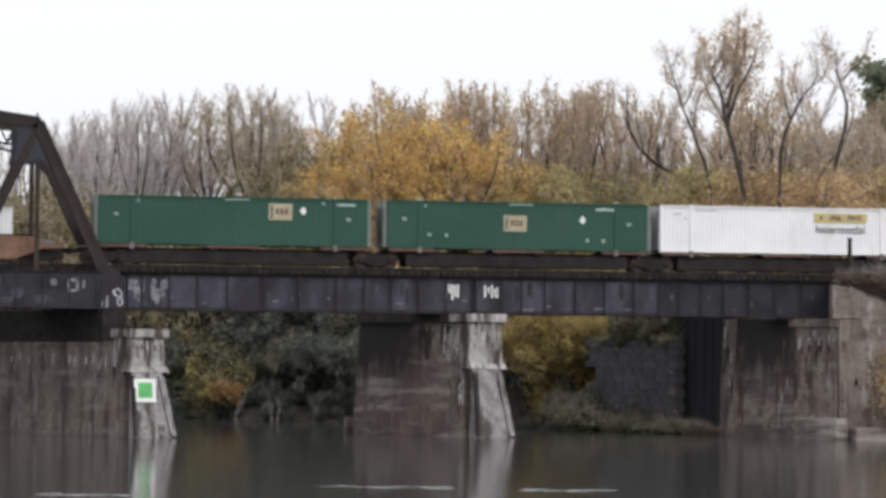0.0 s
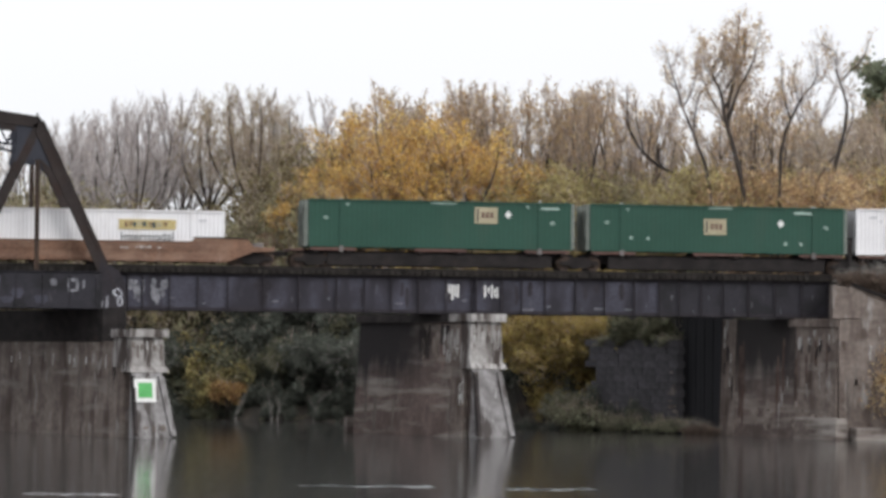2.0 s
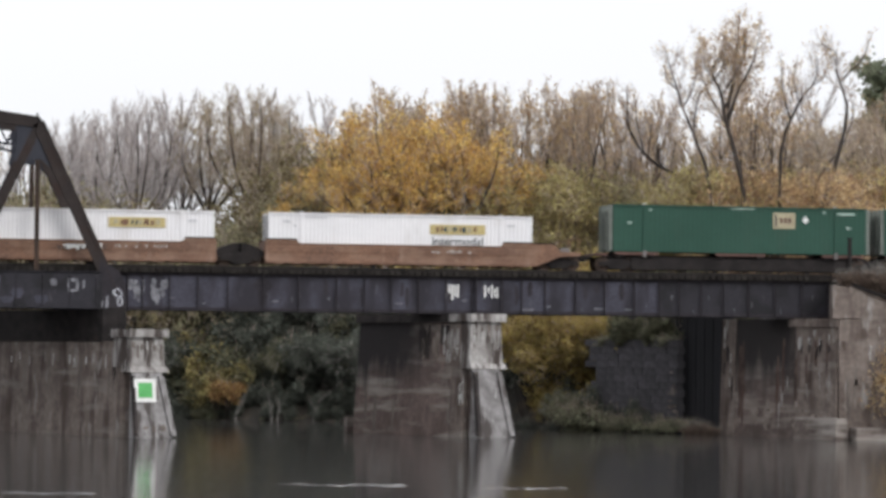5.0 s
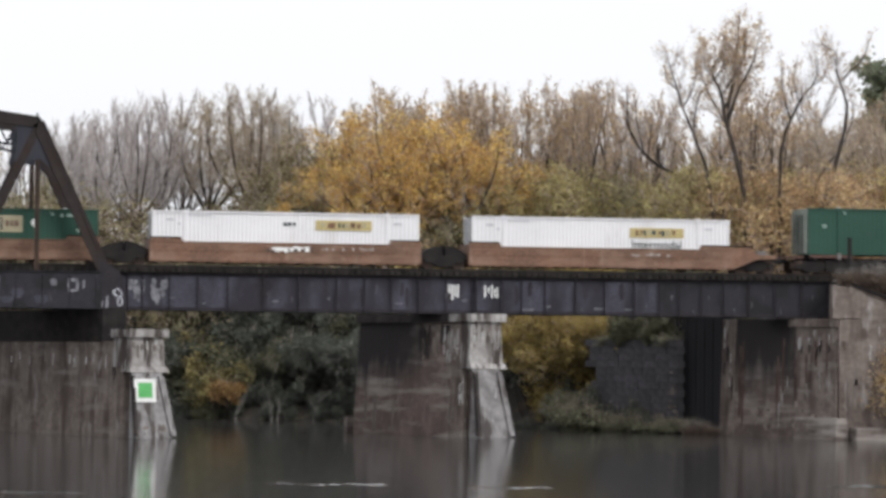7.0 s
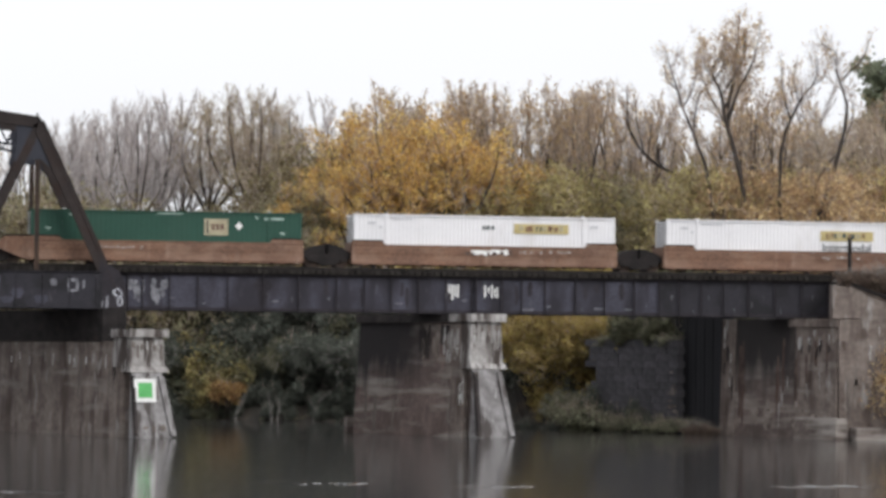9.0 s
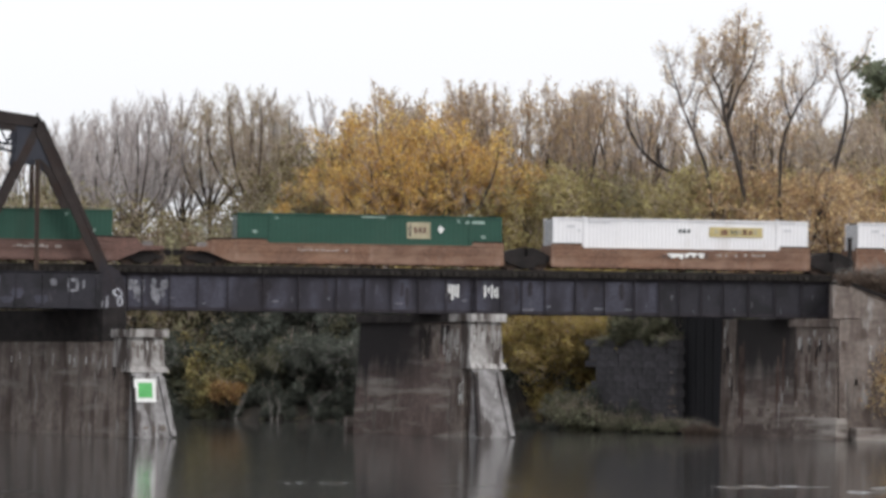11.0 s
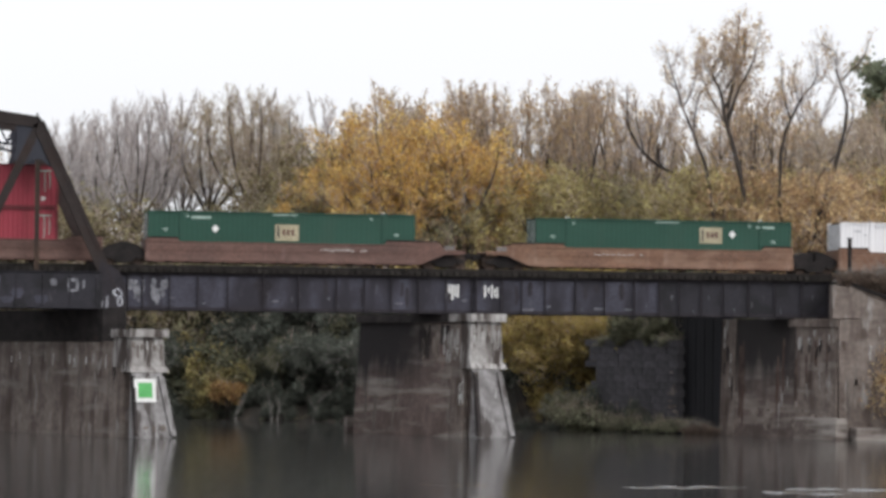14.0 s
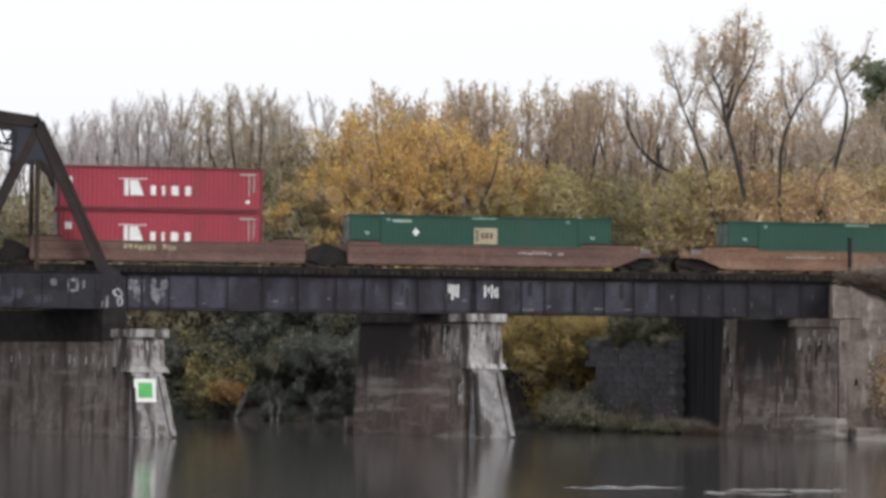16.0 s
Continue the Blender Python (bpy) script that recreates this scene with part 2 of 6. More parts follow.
LEAF = {
    "gold": leaves("golden_leaves", (0.68, 0.455, 0.17), (0.54, 0.33, 0.115)),
    "tan": leaves("tan_leaves", (0.47, 0.385, 0.285), (0.36, 0.29, 0.21)),
    "olive": leaves("olive_leaves", (0.44, 0.365, 0.18), (0.32, 0.27, 0.14)),
    "dull": leaves("dull_olive_leaves", (0.160, 0.155, 0.100), (0.100, 0.102, 0.070)),
    "sage": leaves("sage_olive_leaves", (0.34, 0.31, 0.20), (0.25, 0.225, 0.15)),
    "autumn": leaves("olive_tan_leaves", (0.36, 0.295, 0.185), (0.26, 0.21, 0.13)),
    "drab": leaves("drab_olive_brown_leaves", (0.27, 0.225, 0.135), (0.185, 0.155, 0.095)),
    "brush": leaves("dry_brush_leaves", (0.185, 0.135, 0.108), (0.125, 0.095, 0.078)),
    "rust": leaves("rust_orange_leaves", (0.40, 0.255, 0.12), (0.28, 0.17, 0.085)),
    "orange": leaves("orange_leaves", (0.58, 0.42, 0.25), (0.45, 0.31, 0.18)),
    "green": leaves("dark_green_leaves", (0.138, 0.147, 0.124), (0.084, 0.092, 0.078)),
    "yellow": leaves("mustard_leaves", (0.40, 0.30, 0.115), (0.25, 0.19, 0.085)),
    "moss": leaves("mossy_yellow_leaves", (0.31, 0.26, 0.12), (0.20, 0.17, 0.085)),
    "russet": leaves("russet_brush", (0.53, 0.375, 0.215), (0.40, 0.275, 0.155)),
    "grass": leaves("dry_shore_grass", (0.27, 0.265, 0.185), (0.19, 0.185, 0.13)),
    "pine": leaves("pine_needles", (0.24, 0.26, 0.18), (0.17, 0.19, 0.135)),
}


def water_material():
    m = bpy.data.materials.new("river_water")
    m.use_nodes = True
    nodes, links = m.node_tree.nodes, m.node_tree.links
    bsdf = nodes["Principled BSDF"]
    bsdf.inputs["Base Color"].default_value = (0.044, 0.042, 0.041, 1)
    bsdf.inputs["Roughness"].default_value, bsdf.inputs["IOR"].default_value = 0.09, 1.33
    at = nodes.new("ShaderNodeTexCoord").outputs["Object"]
    height = None
    for scale, stretch, weight in ((0.9, (1.0, 0.28, 1), 0.6), (4.0, (1.0, 0.5, 1), 0.25)):
        mp = nodes.new("ShaderNodeMapping")
        mp.inputs["Scale"].default_value, mp.inputs["Rotation"].default_value = stretch, (0, 0, radians(-11))
        links.new(at, mp.inputs["Vector"])
        nz = nodes.new("ShaderNodeTexNoise")
        nz.inputs["Scale"].default_value, nz.inputs["Detail"].default_value = scale, 3
        links.new(mp.outputs[0], nz.inputs["Vector"])
        mul = nodes.new("ShaderNodeMath")
        mul.operation = "MULTIPLY_ADD"
        mul.inputs[1].default_value = weight
        links.new(nz.outputs["Fac"], mul.inputs[0])
        if height:
            links.new(height, mul.inputs[2])
        height = mul.outputs[0]
    bp = nodes.new("ShaderNodeBump")
    bp.inputs["Strength"].default_value, bp.inputs["Distance"].default_value = 0.5, 0.034
    links.new(height, bp.inputs["Height"])
    links.new(bp.outputs[0], bsdf.inputs["Normal"])
    return m


WATER = water_material()


# ---------------- mesh helpers ----------------
def box(bm, x0, x1, y0, y1, z0, z1):
    v = [bm.verts.new(p) for p in ((x0, y0, z0), (x1, y0, z0), (x1, y1, z0), (x0, y1, z0), (x0, y0, z1), (x1, y0, z1), (x1, y1, z1), (x0, y1, z1))]
    for f in ((3, 2, 1, 0), (4, 5, 6, 7), (0, 1, 5, 4), (1, 2, 6, 5), (2, 3, 7, 6), (3, 0, 4, 7)):
        bm.faces.new([v[i] for i in f])
    return v


def hexa(bm, low, high):
    """A block between two quads of points, both anticlockwise from above."""
    v = [bm.verts.new(p) for p in (*low, *high)]
    for f in ((3, 2, 1, 0), (4, 5, 6, 7), (0, 1, 5, 4), (1, 2, 6, 5), (2, 3, 7, 6), (3, 0, 4, 7)):
        bm.faces.new([v[i] for i in f])


def beam(bm, p, q, wide, deep, side=(0, 1, 0)):
    """A bar from p to q, wide along side and deep across it."""
    p, q, s = Vector(p), Vector(q), Vector(side)
    along = (q - p).normalized()
    s = (s - along * s.dot(along)).normalized() * wide / 2
    d = along.cross(s).normalized() * deep / 2
    a = [p - s - d, p + s - d, p + s + d, p - s + d]
    hexa(bm, a, [c + (q - p) for c in a])


def prism(bm, outline, y0, y1):
    """An outline in x, z drawn out from y0 to y1."""
    a = [bm.verts.new((x, y0, z)) for x, z in outline]
    b = [bm.verts.new((x, y1, z)) for x, z in outline]
    bm.faces.new(a)
    bm.faces.new(b[::-1])
    for i in range(len(a)):
        j = (i + 1) % len(a)
        bm.faces.new((a[i], b[i], b[j], a[j]))


def drum(bm, c, r, half, sides=20, axis="Y", r2=None):
    """A wheel or shaft about the axis through c."""
    ring = []
    for s, rad in ((-half, r), (half, r if r2 is None else r2)):
        row = []
        for i in range(sides):
            u, w = rad * math.cos(2 * math.pi * i / sides), rad * math.sin(2 * math.pi * i / sides)
            row.append(bm.verts.new({"Y": (c[0] + u, c[1] + s, c[2] + w), "Z": (c[0] + u, c[1] + w, c[2] + s), "X": (c[0] + s, c[1] + u, c[2] + w)}[axis]))
        ring.append(row)
    bm.faces.new(ring[0])
    bm.faces.new(ring[1][::-1])
    for i in range(sides):
        j = (i + 1) % sides
        bm.faces.new((ring[0][i], ring[0][j], ring[1][j], ring[1][i]))


def part(name, bm, mat, parent=None, label="", bevel=0.0):
    if bevel:
        bmesh.ops.bevel(bm, geom=bm.edges[:], offset=bevel, segments=1, affect="EDGES")
    bmesh.ops.recalc_face_normals(bm, faces=bm.faces)
    me = bpy.data.meshes.new(name)
    bm.to_mesh(me)
    bm.free()
    me.materials.append(mat)
    ob = new(name, me)
    ob.parent = parent
    return tagged(ob, label)


def raw(name, verts, faces, mat, parent=None, label="", smooth=False):
    me = bpy.data.meshes.new(name)
    me.from_pydata(verts, [], faces)
    me.materials.append(mat)
    if smooth:
        me.shade_smooth()
    me.update()
    ob = new(name, me)
    ob.parent = parent
    return tagged(ob, label)


def root(name, label, category, group="", kind=""):
    return tagged(new(name), label, category, group, kind)


def boxes(*rows):
    bm = bmesh.new()
    for r in rows:
        box(bm, *r)
    return bm


# ---------------- ground and river ----------------
FAR_BANK = [(300, -700), (60, -120), (48, -50), (40, -20), (33, -9), (25.8, -5), (21.5, 3), (16.8, 10), (14.0, 18), (7.5, 30), (-7.5, 43), (-26, 58), (-60, 92), (-150, 190), (-700, 760)]
NEAR_BANK = [(150, -700), (25, -290), (-28, -184), (-80, -95), (-130, 0), (-180, 90), (-300, 250), (-900, 800)]


def line_distance(x, y, line):
    """Distance from the points to a bank line; positive on its right-hand, eastern side."""
    best, sign = np.full(x.shape, 1e9), np.ones(x.shape)
    for (ax, ay), (bx, by) in zip(line, line[1:]):
        dx, dy = bx - ax, by - ay
        t = np.clip(((x - ax) * dx + (y - ay) * dy) / (dx * dx + dy * dy), 0, 1)
        d = np.hypot(x - ax - t * dx, y - ay - t * dy)
        s = np.where(dx * (y - ay) - dy * (x - ax) < 0, 1.0, -1.0)
        sign = np.where(d < best, s, sign)
        best = np.minimum(d, best)
    return best * sign


def ground_height(x, y):
    x, y = np.asarray(x, float), np.asarray(y, float)

    def rise(d, run, top):
        t = np.clip(d / run, 0, 1)
        return top * t * (1.6 - 0.6 * t)

    far, near = line_distance(x, y, FAR_BANK), -line_distance(x, y, NEAR_BANK)
    rough = 0.25 * np.sin(x * 0.9 + 1.3 * np.sin(y * 0.53)) + 0.2 * np.sin(y * 1.3 + x * 0.31) + 0.12 * np.sin(2.3 * x - 1.7 * y)
    z = np.where(far > 0, rise(far, 11, 8.9) + rough * np.clip(far / 3, 0, 1), -1.6)
    z = np.where((far <= 0) & (far > -2), far * 0.8, z)
    z = np.where(near > 0, rise(near, 8, 3.4) + 0.3 * rough, z)
    return z


def spread(lo, hi, step, reach):
    inner = list(np.arange(lo, hi + 0.01, step))
    out, s = [], step
    x = hi
    while x < reach:
        s *= 1.35
        x += s
        out.append(x)
    low, s, x = [], step, lo
    while x > -reach:
        s *= 1.35
        x -= s
        low.append(x)
    return np.array(low[::-1] + inner + out)


gx, gy = spread(-40, 62, 1.3, 3000), spread(-30, 90, 1.3, 3000)
XX, YY = np.meshgrid(gx, gy)
ZZ = ground_height(XX, YY)
n = len(gx)
raw("ground", np.stack([XX, YY, ZZ], -1).reshape(-1, 3).tolist(),
    [(j * n + i, j * n + i + 1, (j + 1) * n + i + 1, (j + 1) * n + i) for j in range(len(gy) - 1) for i in range(n - 1)], SOIL, smooth=True)
tagged(bpy.data.objects["ground"], "brown leaf-littered river banks under autumn trees", "ground", kind="structure")
water = raw("water", [(-900, -700, 0), (320, -700, 0), (320, 780, 0), (-900, 780, 0)], [(0, 1, 2, 3)], WATER)
tagged(water, "calm dark brown river water with soft reflections", "river", kind="structure")

# ---------------- piers: their axis lies askew to the bridge ----------------
AX, AY = -0.42, 0.9075
EX, EY = 0.9075, 0.42


def skew(o, a, b, z):
    return (o[0] + a * AX + b * EX, o[1] + a * AY + b * EY, z)


def slab(bm, o, a0, a1, b0, b1, z0, z1, ta=(0, 0), tb=(0, 0)):
    """A block on the skew axes; ta and tb move its upper edges in."""
    low = [skew(o, a, b, z0) for a, b in ((a0, b0), (a0, b1), (a1, b1), (a1, b0))]
    high = [skew(o, a, b, z1) for a, b in ((a0 + ta[0], b0 + tb[0]), (a0 + ta[0], b1 - tb[1]), (a1 - ta[1], b1 - tb[1]), (a1 - ta[1], b0 + tb[0]))]
    hexa(bm, low, high)


def roughen(bm, cuts, amount):
    bmesh.ops.subdivide_edges(bm, edges=bm.edges[:], cuts=cuts, use_grid_fill=True)
    for v in bm.verts:
        v.co += Vector((noise.noise(v.co * 0.9), noise.noise(v.co * 0.9 + Vector((7, 3, 1))), 0.5 * noise.noise(v.co * 1.1 + Vector((2, 9, 4))))) * amount


def pier(o, length, top, label, wide=2.8, raised=0.0, belt=4.4):
    r = root("bridge_pier", label, "pier", "river piers of the bridge")
    bm = bmesh.new()
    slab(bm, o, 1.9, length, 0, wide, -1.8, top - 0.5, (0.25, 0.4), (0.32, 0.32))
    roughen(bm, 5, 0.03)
    part("shaft", bm, WORN_CONCRETE if raised else SHADE_TAR_PIER, r, "" if raised else "stained shaft, painted darker towards the top for deck shade and creosote")
    # on the near pier its paler colour paints the part clear of deck shade
    bm = bmesh.new()
    slab(bm, o, 1.8, 3.2 if not raised else 4.2, -0.04, wide + 0.04, -1.8, top - 0.5, (0.28, 0), (0.32, 0.32))
    roughen(bm, 5, 0.03)
    part("near_shaft", bm, WORN_CONCRETE, r, "streaked end of the shaft")
    bm = bmesh.new()
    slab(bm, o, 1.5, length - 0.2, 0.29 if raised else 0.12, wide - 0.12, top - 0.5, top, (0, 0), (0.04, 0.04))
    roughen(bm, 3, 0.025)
    # the near pier's cap carries the deck's shade in its dark colour
    part("cap", bm, WORN_CONCRETE if raised else TAR_SHADE_CONCRETE, r, "streaked concrete cap" if raised else "concrete cap painted dark for the deck's shade")
    bm = bmesh.new()
    slab(bm, o, 1.2, 3.1 if raised else 2.2, 0.14, wide - 0.2, belt, top + raised - 0.45, (0.05, 0), (0.1, 0.14))
    roughen(bm, 3, 0.03)
    part("nose_block", bm, PALE_CONCRETE, r, "pale worn upper nose block")
    bm = bmesh.new()
    slab(bm, o, 1.0, 3.2 if raised else 3.3, 0.05, wide - 0.1, top + raised - 0.45, top + raised + 0.02)
    roughen(bm, 3, 0.03)
    part("nose_cap", bm, PALE_CONCRETE, r, "pale chipped cap over the nose")
    bm = bmesh.new()
    slab(bm, o, 1.0, 2.1, 0.1, wide - 0.05, belt - 0.3, belt + 0.02, (0.12, 0), (0.06, 0.06))
    roughen(bm, 2, 0.025)
    part("belt_course", bm, PALE_CONCRETE, r, "rounded concrete ledge")
    bm = bmesh.new()
    slab(bm, o, 0.0, 1.2, 0.10, wide, -1.8, belt - 0.3, (1.05, 0), (0.16, 0.55))
    roughen(bm, 3, 0.025)
    part("cutwater", bm, RIB_CONCRETE, r, "pale sloping concrete cutwater")
    bm = bmesh.new()
    slab(bm, o, 1.12, 2.0, 0.6, wide - 0.5, -1.8, belt - 0.25)
    part("neck", bm, CONCRETE, r)
    for b0, b1 in ((0.02 if raised else 0.10, 0.17 if raised else 0.34), (wide - 0.36, wide)):
        bm = bmesh.new()
        low = [skew(o, a, b, 0.1) for a, b in ((0.16, b0), (0.16, b1), (0.5, b1), (0.5, b0))]
        k = 0.14 if b0 < 1 else -0.5
        high = [skew(o, a, b + k, belt - 0.5) for a, b in ((0.84, b0), (0.84, b1), (1.1, b1), (1.1, b0))]
        hexa(bm, low, high)
        # the left rib is dark to paint the shade of the groove beside it
        part("edge_rib", bm, RIB_CONCRETE if b0 > 1 else TAR_SHADE_CONCRETE, r, "" if b0 > 1 else "edge of the cutwater painted dark for the groove's shade")
    return r


def crust(place, u, z0, z1, width, mat, owner, name, label, g, thick=0.05, steps=9):
    """A ragged deposit on a face; place(u, z, out) gives points on and off that face."""
    bm = bmesh.new()
    rings = []
    for i in range(steps + 1):
        f = i / steps
        z = z1 + (z0 - z1) * f
        half = 0.5 * width * (0.35 + 0.65 * math.sin(math.pi * min(1, 0.12 + 0.86 * f)) ** 0.6) * g.uniform(0.78, 1.18)
        c = u + g.uniform(-0.14, 0.14) * min(width, 0.3)
        out = thick * (0.15 if i in (0, steps) else 1)
        rings.append([bm.verts.new(place(c + s * half, z, k)) for s, k in ((-1, -0.05), (-0.6, out), (0.6, out), (1, -0.05))])
    for p, q in zip(rings, rings[1:]):
        for j in range(4):
            bm.faces.new((p[j], p[(j + 1) % 4], q[(j + 1) % 4], q[j]))
    bm.faces.new(rings[0][::-1])
    bm.faces.new(rings[-1])
    bmesh.ops.recalc_face_normals(bm, faces=bm.faces[:])
    return part(name, bm, mat, owner, label)


def flank(o, b, taper, z0, z1):
    """The long face of a skewed wall, leaning in by taper from z0 to z1."""
    return lambda a, z, out: skew(o, a, b + taper * (z - z0) / (z1 - z0) - out, z)


def front(o, a, lean=0.0):
    return lambda b, z, out: skew(o, a + lean * z - out, b, z)


def weather(place, owner, rows, seed):
    """rows: kind, number, u from-to, top from-to, drop from-to, width from-to."""
    g = random.Random(seed)
    looks = {"lime": (LIME, "lime_streak", "white lime streak"), "spall": (SPALL, "spalled_patch", "pale spalled patch or lit stone edge"),
             "rust": (RUST_RUN, "rust_streak", "dark rust streak"), "soot": (FLANGE, "soot_streak", "black soot streak"), "scuff": (SPRAY_DIM, "scuff_mark", "pale scuff mark"), "tar": (TAR_SHADE_CONCRETE, "tar_streak", "black creosote streak"), "grime": (GRIME, "grime_streak", "grey-brown grime streak")}
    for kind, number, u, top, drop, width in rows:
        mat, name, label = looks[kind]
        for i in range(number):
            z1 = g.uniform(*top)
            crust(place, u[0] + (u[1] - u[0]) * (i + g.random()) / number, z1 - g.uniform(*drop), z1, g.uniform(*width), mat, owner, name, label, g, 0.022, 9 if z1 > 2.5 else 7)


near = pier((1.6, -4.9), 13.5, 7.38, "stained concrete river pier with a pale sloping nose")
# the tar streaks also fray the edge of the painted deck shade
weather(flank((1.6, -4.9), -0.04, 0.32, -1.8, 6.88), near, (
    ("lime", 9, (1.9, 4.0), (6.2, 6.75), (0.7, 2.2), (0.07, 0.22)), ("spall", 5, (4.2, 6.2), (6.0, 6.7), (0.8, 2.0), (0.15, 0.4)),
    ("tar", 4, (5.6, 6.5), (6.4, 6.85), (1.2, 3.2), (0.25, 0.5)), ("tar", 3, (3.0, 6.2), (6.7, 6.85), (0.6, 1.6), (0.2, 0.45)),
    ("lime", 3, (1.85, 2.2), (2.6, 3.8), (1.0, 2.0), (0.12, 0.22))), 3)
weather(flank((1.6, -4.9), 0.0, 0.32, -1.8, 6.88), near, (("grime", 3, (9.0, 12.9), (2.0, 3.4), (1.6, 2.6), (0.2, 0.5)),), 4)
weather(front((1.6, -4.9), 1.2), near, (("lime", 8, (0.3, 2.3), (6.3, 6.85), (0.5, 1.5), (0.07, 0.22)), ("grime", 5, (0.3, 2.3), (6.5, 6.9), (0.3, 0.9), (0.1, 0.3)), ("grime", 2, (1.9, 2.4), (6.4, 6.8), (1.0, 1.8), (0.1, 0.2))), 5)
weather(front((1.6, -4.9), 0.36, 0.1795), near, (("grime", 4, (0.6, 1.6), (2.6, 3.6), (0.8, 1.6), (0.12, 0.3)), ("lime", 6, (0.9, 2.2), (0.6, 2.6), (0.5, 1.2), (0.12, 0.3)), ("grime", 3, (1.2, 2.2), (0.5, 1.1), (0.2, 0.4), (0.25, 0.5))), 6)
PIER_1 = (-19.0, -8.0)
far_pier = pier(PIER_1, 22, 5.52, "broad streaked concrete pier with a green sign on its nose", wide=2.75, raised=0.7, belt=4.05)
weather(flank(PIER_1, -0.04, 0.32, -1.8, 5.02), far_pier, (("lime", 4, (2.0, 4.1), (4.5, 4.95), (0.3, 1.0), (0.06, 0.16)), ("tar", 2, (2.8, 3.3), (4.8, 4.95), (1.2, 1.9), (0.3, 0.45)), ("grime", 3, (2.4, 4.0), (3.6, 4.9), (1.0, 2.2), (0.2, 0.4))), 7)
weather(flank(PIER_1, 0.0, 0.32, -1.8, 5.02), far_pier, (("lime", 9, (4.4, 16), (4.6, 4.98), (0.3, 0.8), (0.1, 0.3)), ("grime", 4, (5, 18), (4.2, 4.9), (1.4, 2.6), (0.3, 0.6))), 8)
weather(front(PIER_1, 1.2), far_pier, (("grime", 6, (0.3, 2.3), (5.3, 5.75), (0.3, 1.0), (0.1, 0.3)), ("lime", 3, (0.3, 2.3), (5.3, 5.6), (0.5, 1.0), (0.08, 0.2))), 9)
weather(front(PIER_1, 0.36, 0.1795), far_pier, (("grime", 3, (0.7, 2.2), (1.4, 3.4), (0.6, 1.2), (0.15, 0.4)), ("grime", 3, (0.6, 2.3), (0.5, 1.0), (0.2, 0.5), (0.3, 0.6))), 10)
pier((-66.0, -8.0), 22, 5.52, "broad streaked concrete pier under the truss spans", wide=2.75, raised=0.7, belt=4.05)
pier((-113.0, -8.0), 22, 5.52, "broad streaked concrete pier under the truss spans", wide=2.75, raised=0.7, belt=4.05)

# ---------------- abutment on the far bank ----------------
abut = root("abutment", "streaked concrete abutment with a sloping wing wall", "abutment")
A0 = (23.62, -4.6)
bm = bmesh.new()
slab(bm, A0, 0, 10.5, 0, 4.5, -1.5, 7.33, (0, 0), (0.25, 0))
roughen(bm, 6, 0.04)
# its colour holds the shade under the girders as well as creosote
part("breast_wall", bm, SHADE_TAR_WALL, abut, "breast wall painted dark for the girders' shade and creosote")
# lighter colour here paints the stretch of wall outside the bridge's shade
bm = bmesh.new()
slab(bm, A0, -0.05, 3.6, -0.05, 2.0, -1.5, 7.33, (0, 0), (0.25, 0))
roughen(bm, 5, 0.03)
part("near_wall", bm, WORN_CONCRETE, abut, "streaked end of the breast wall, painted lighter outside the shade")
bm = bmesh.new()
slab(bm, A0, 9.2, 10.55, -0.06, 2.0, -1.5, 7.33, (0, 0), (0.25, 0))
roughen(bm, 4, 0.05)
part("corner_pilaster", bm, WORN_CONCRETE, abut)
bm = bmesh.new()
slab(bm, A0, -0.15, 4.2, 0.05, 2.6, 6.85, 7.36)
roughen(bm, 3, 0.025)
part("bridge_seat", bm, WORN_CONCRETE, abut, "pale chipped bridge seat")
bm = bmesh.new()
slab(bm, A0, 0.1, 9.5, 2.35, 4.4, 7.30, 9.42)
roughen(bm, 3, 0.025)
part("back_wall", bm, RIB_CONCRETE, abut, "pale concrete back wall")
bm = bmesh.new()
prism(bm, [(23.9, -1.5), (37, -1.5), (37, 5.2), (27.0, 8.55), (24.9, 9.35), (24.55, 9.35), (24.55, 7.36), (23.9, 7.36)], -4.75, -4.05)
roughen(bm, 3, 0.04)
part("wing_wall", bm, WORN_CONCRETE, abut, "stained wing wall sloping down")
bm = bmesh.new()
prism(bm, [(23.45, 7.37), (25.2, 7.37), (25.6, 8.05), (25.55, 8.85), (24.95, 9.20), (23.45, 9.38)], -4.82, -4.1)
roughen(bm, 3, 0.02)
part("wing_block", bm, WORN_CONCRETE, abut, "pale concrete block capping the wing wall")
bm = bmesh.new()
slab(bm, A0, -0.75, 3.4, -0.55, 0.6, -1.5, 1.30, (0.2, 0.3), (0.25, 0))
roughen(bm, 6, 0.09)
part("footing_step", bm, FOOTING, abut, "rough concrete step along the water")
bm = bmesh.new()
box(bm, 24.6, 38, -6.1, -4.7, -1.5, 0.75)
roughen(bm, 5, 0.07)
part("footing", bm, FOOTING, abut, "rough concrete footing at the water")
bm = bmesh.new()
beam(bm, (26.6, -4.85, 8.75), (30.5, -4.85, 7.35), 0.25, 0.18)
beam(bm, (24.7, -4.85, 9.42), (26.6, -4.85, 8.75), 0.25, 0.14)
part("coping", bm, DARK_STEEL, abut, "dark coping on the wing wall")

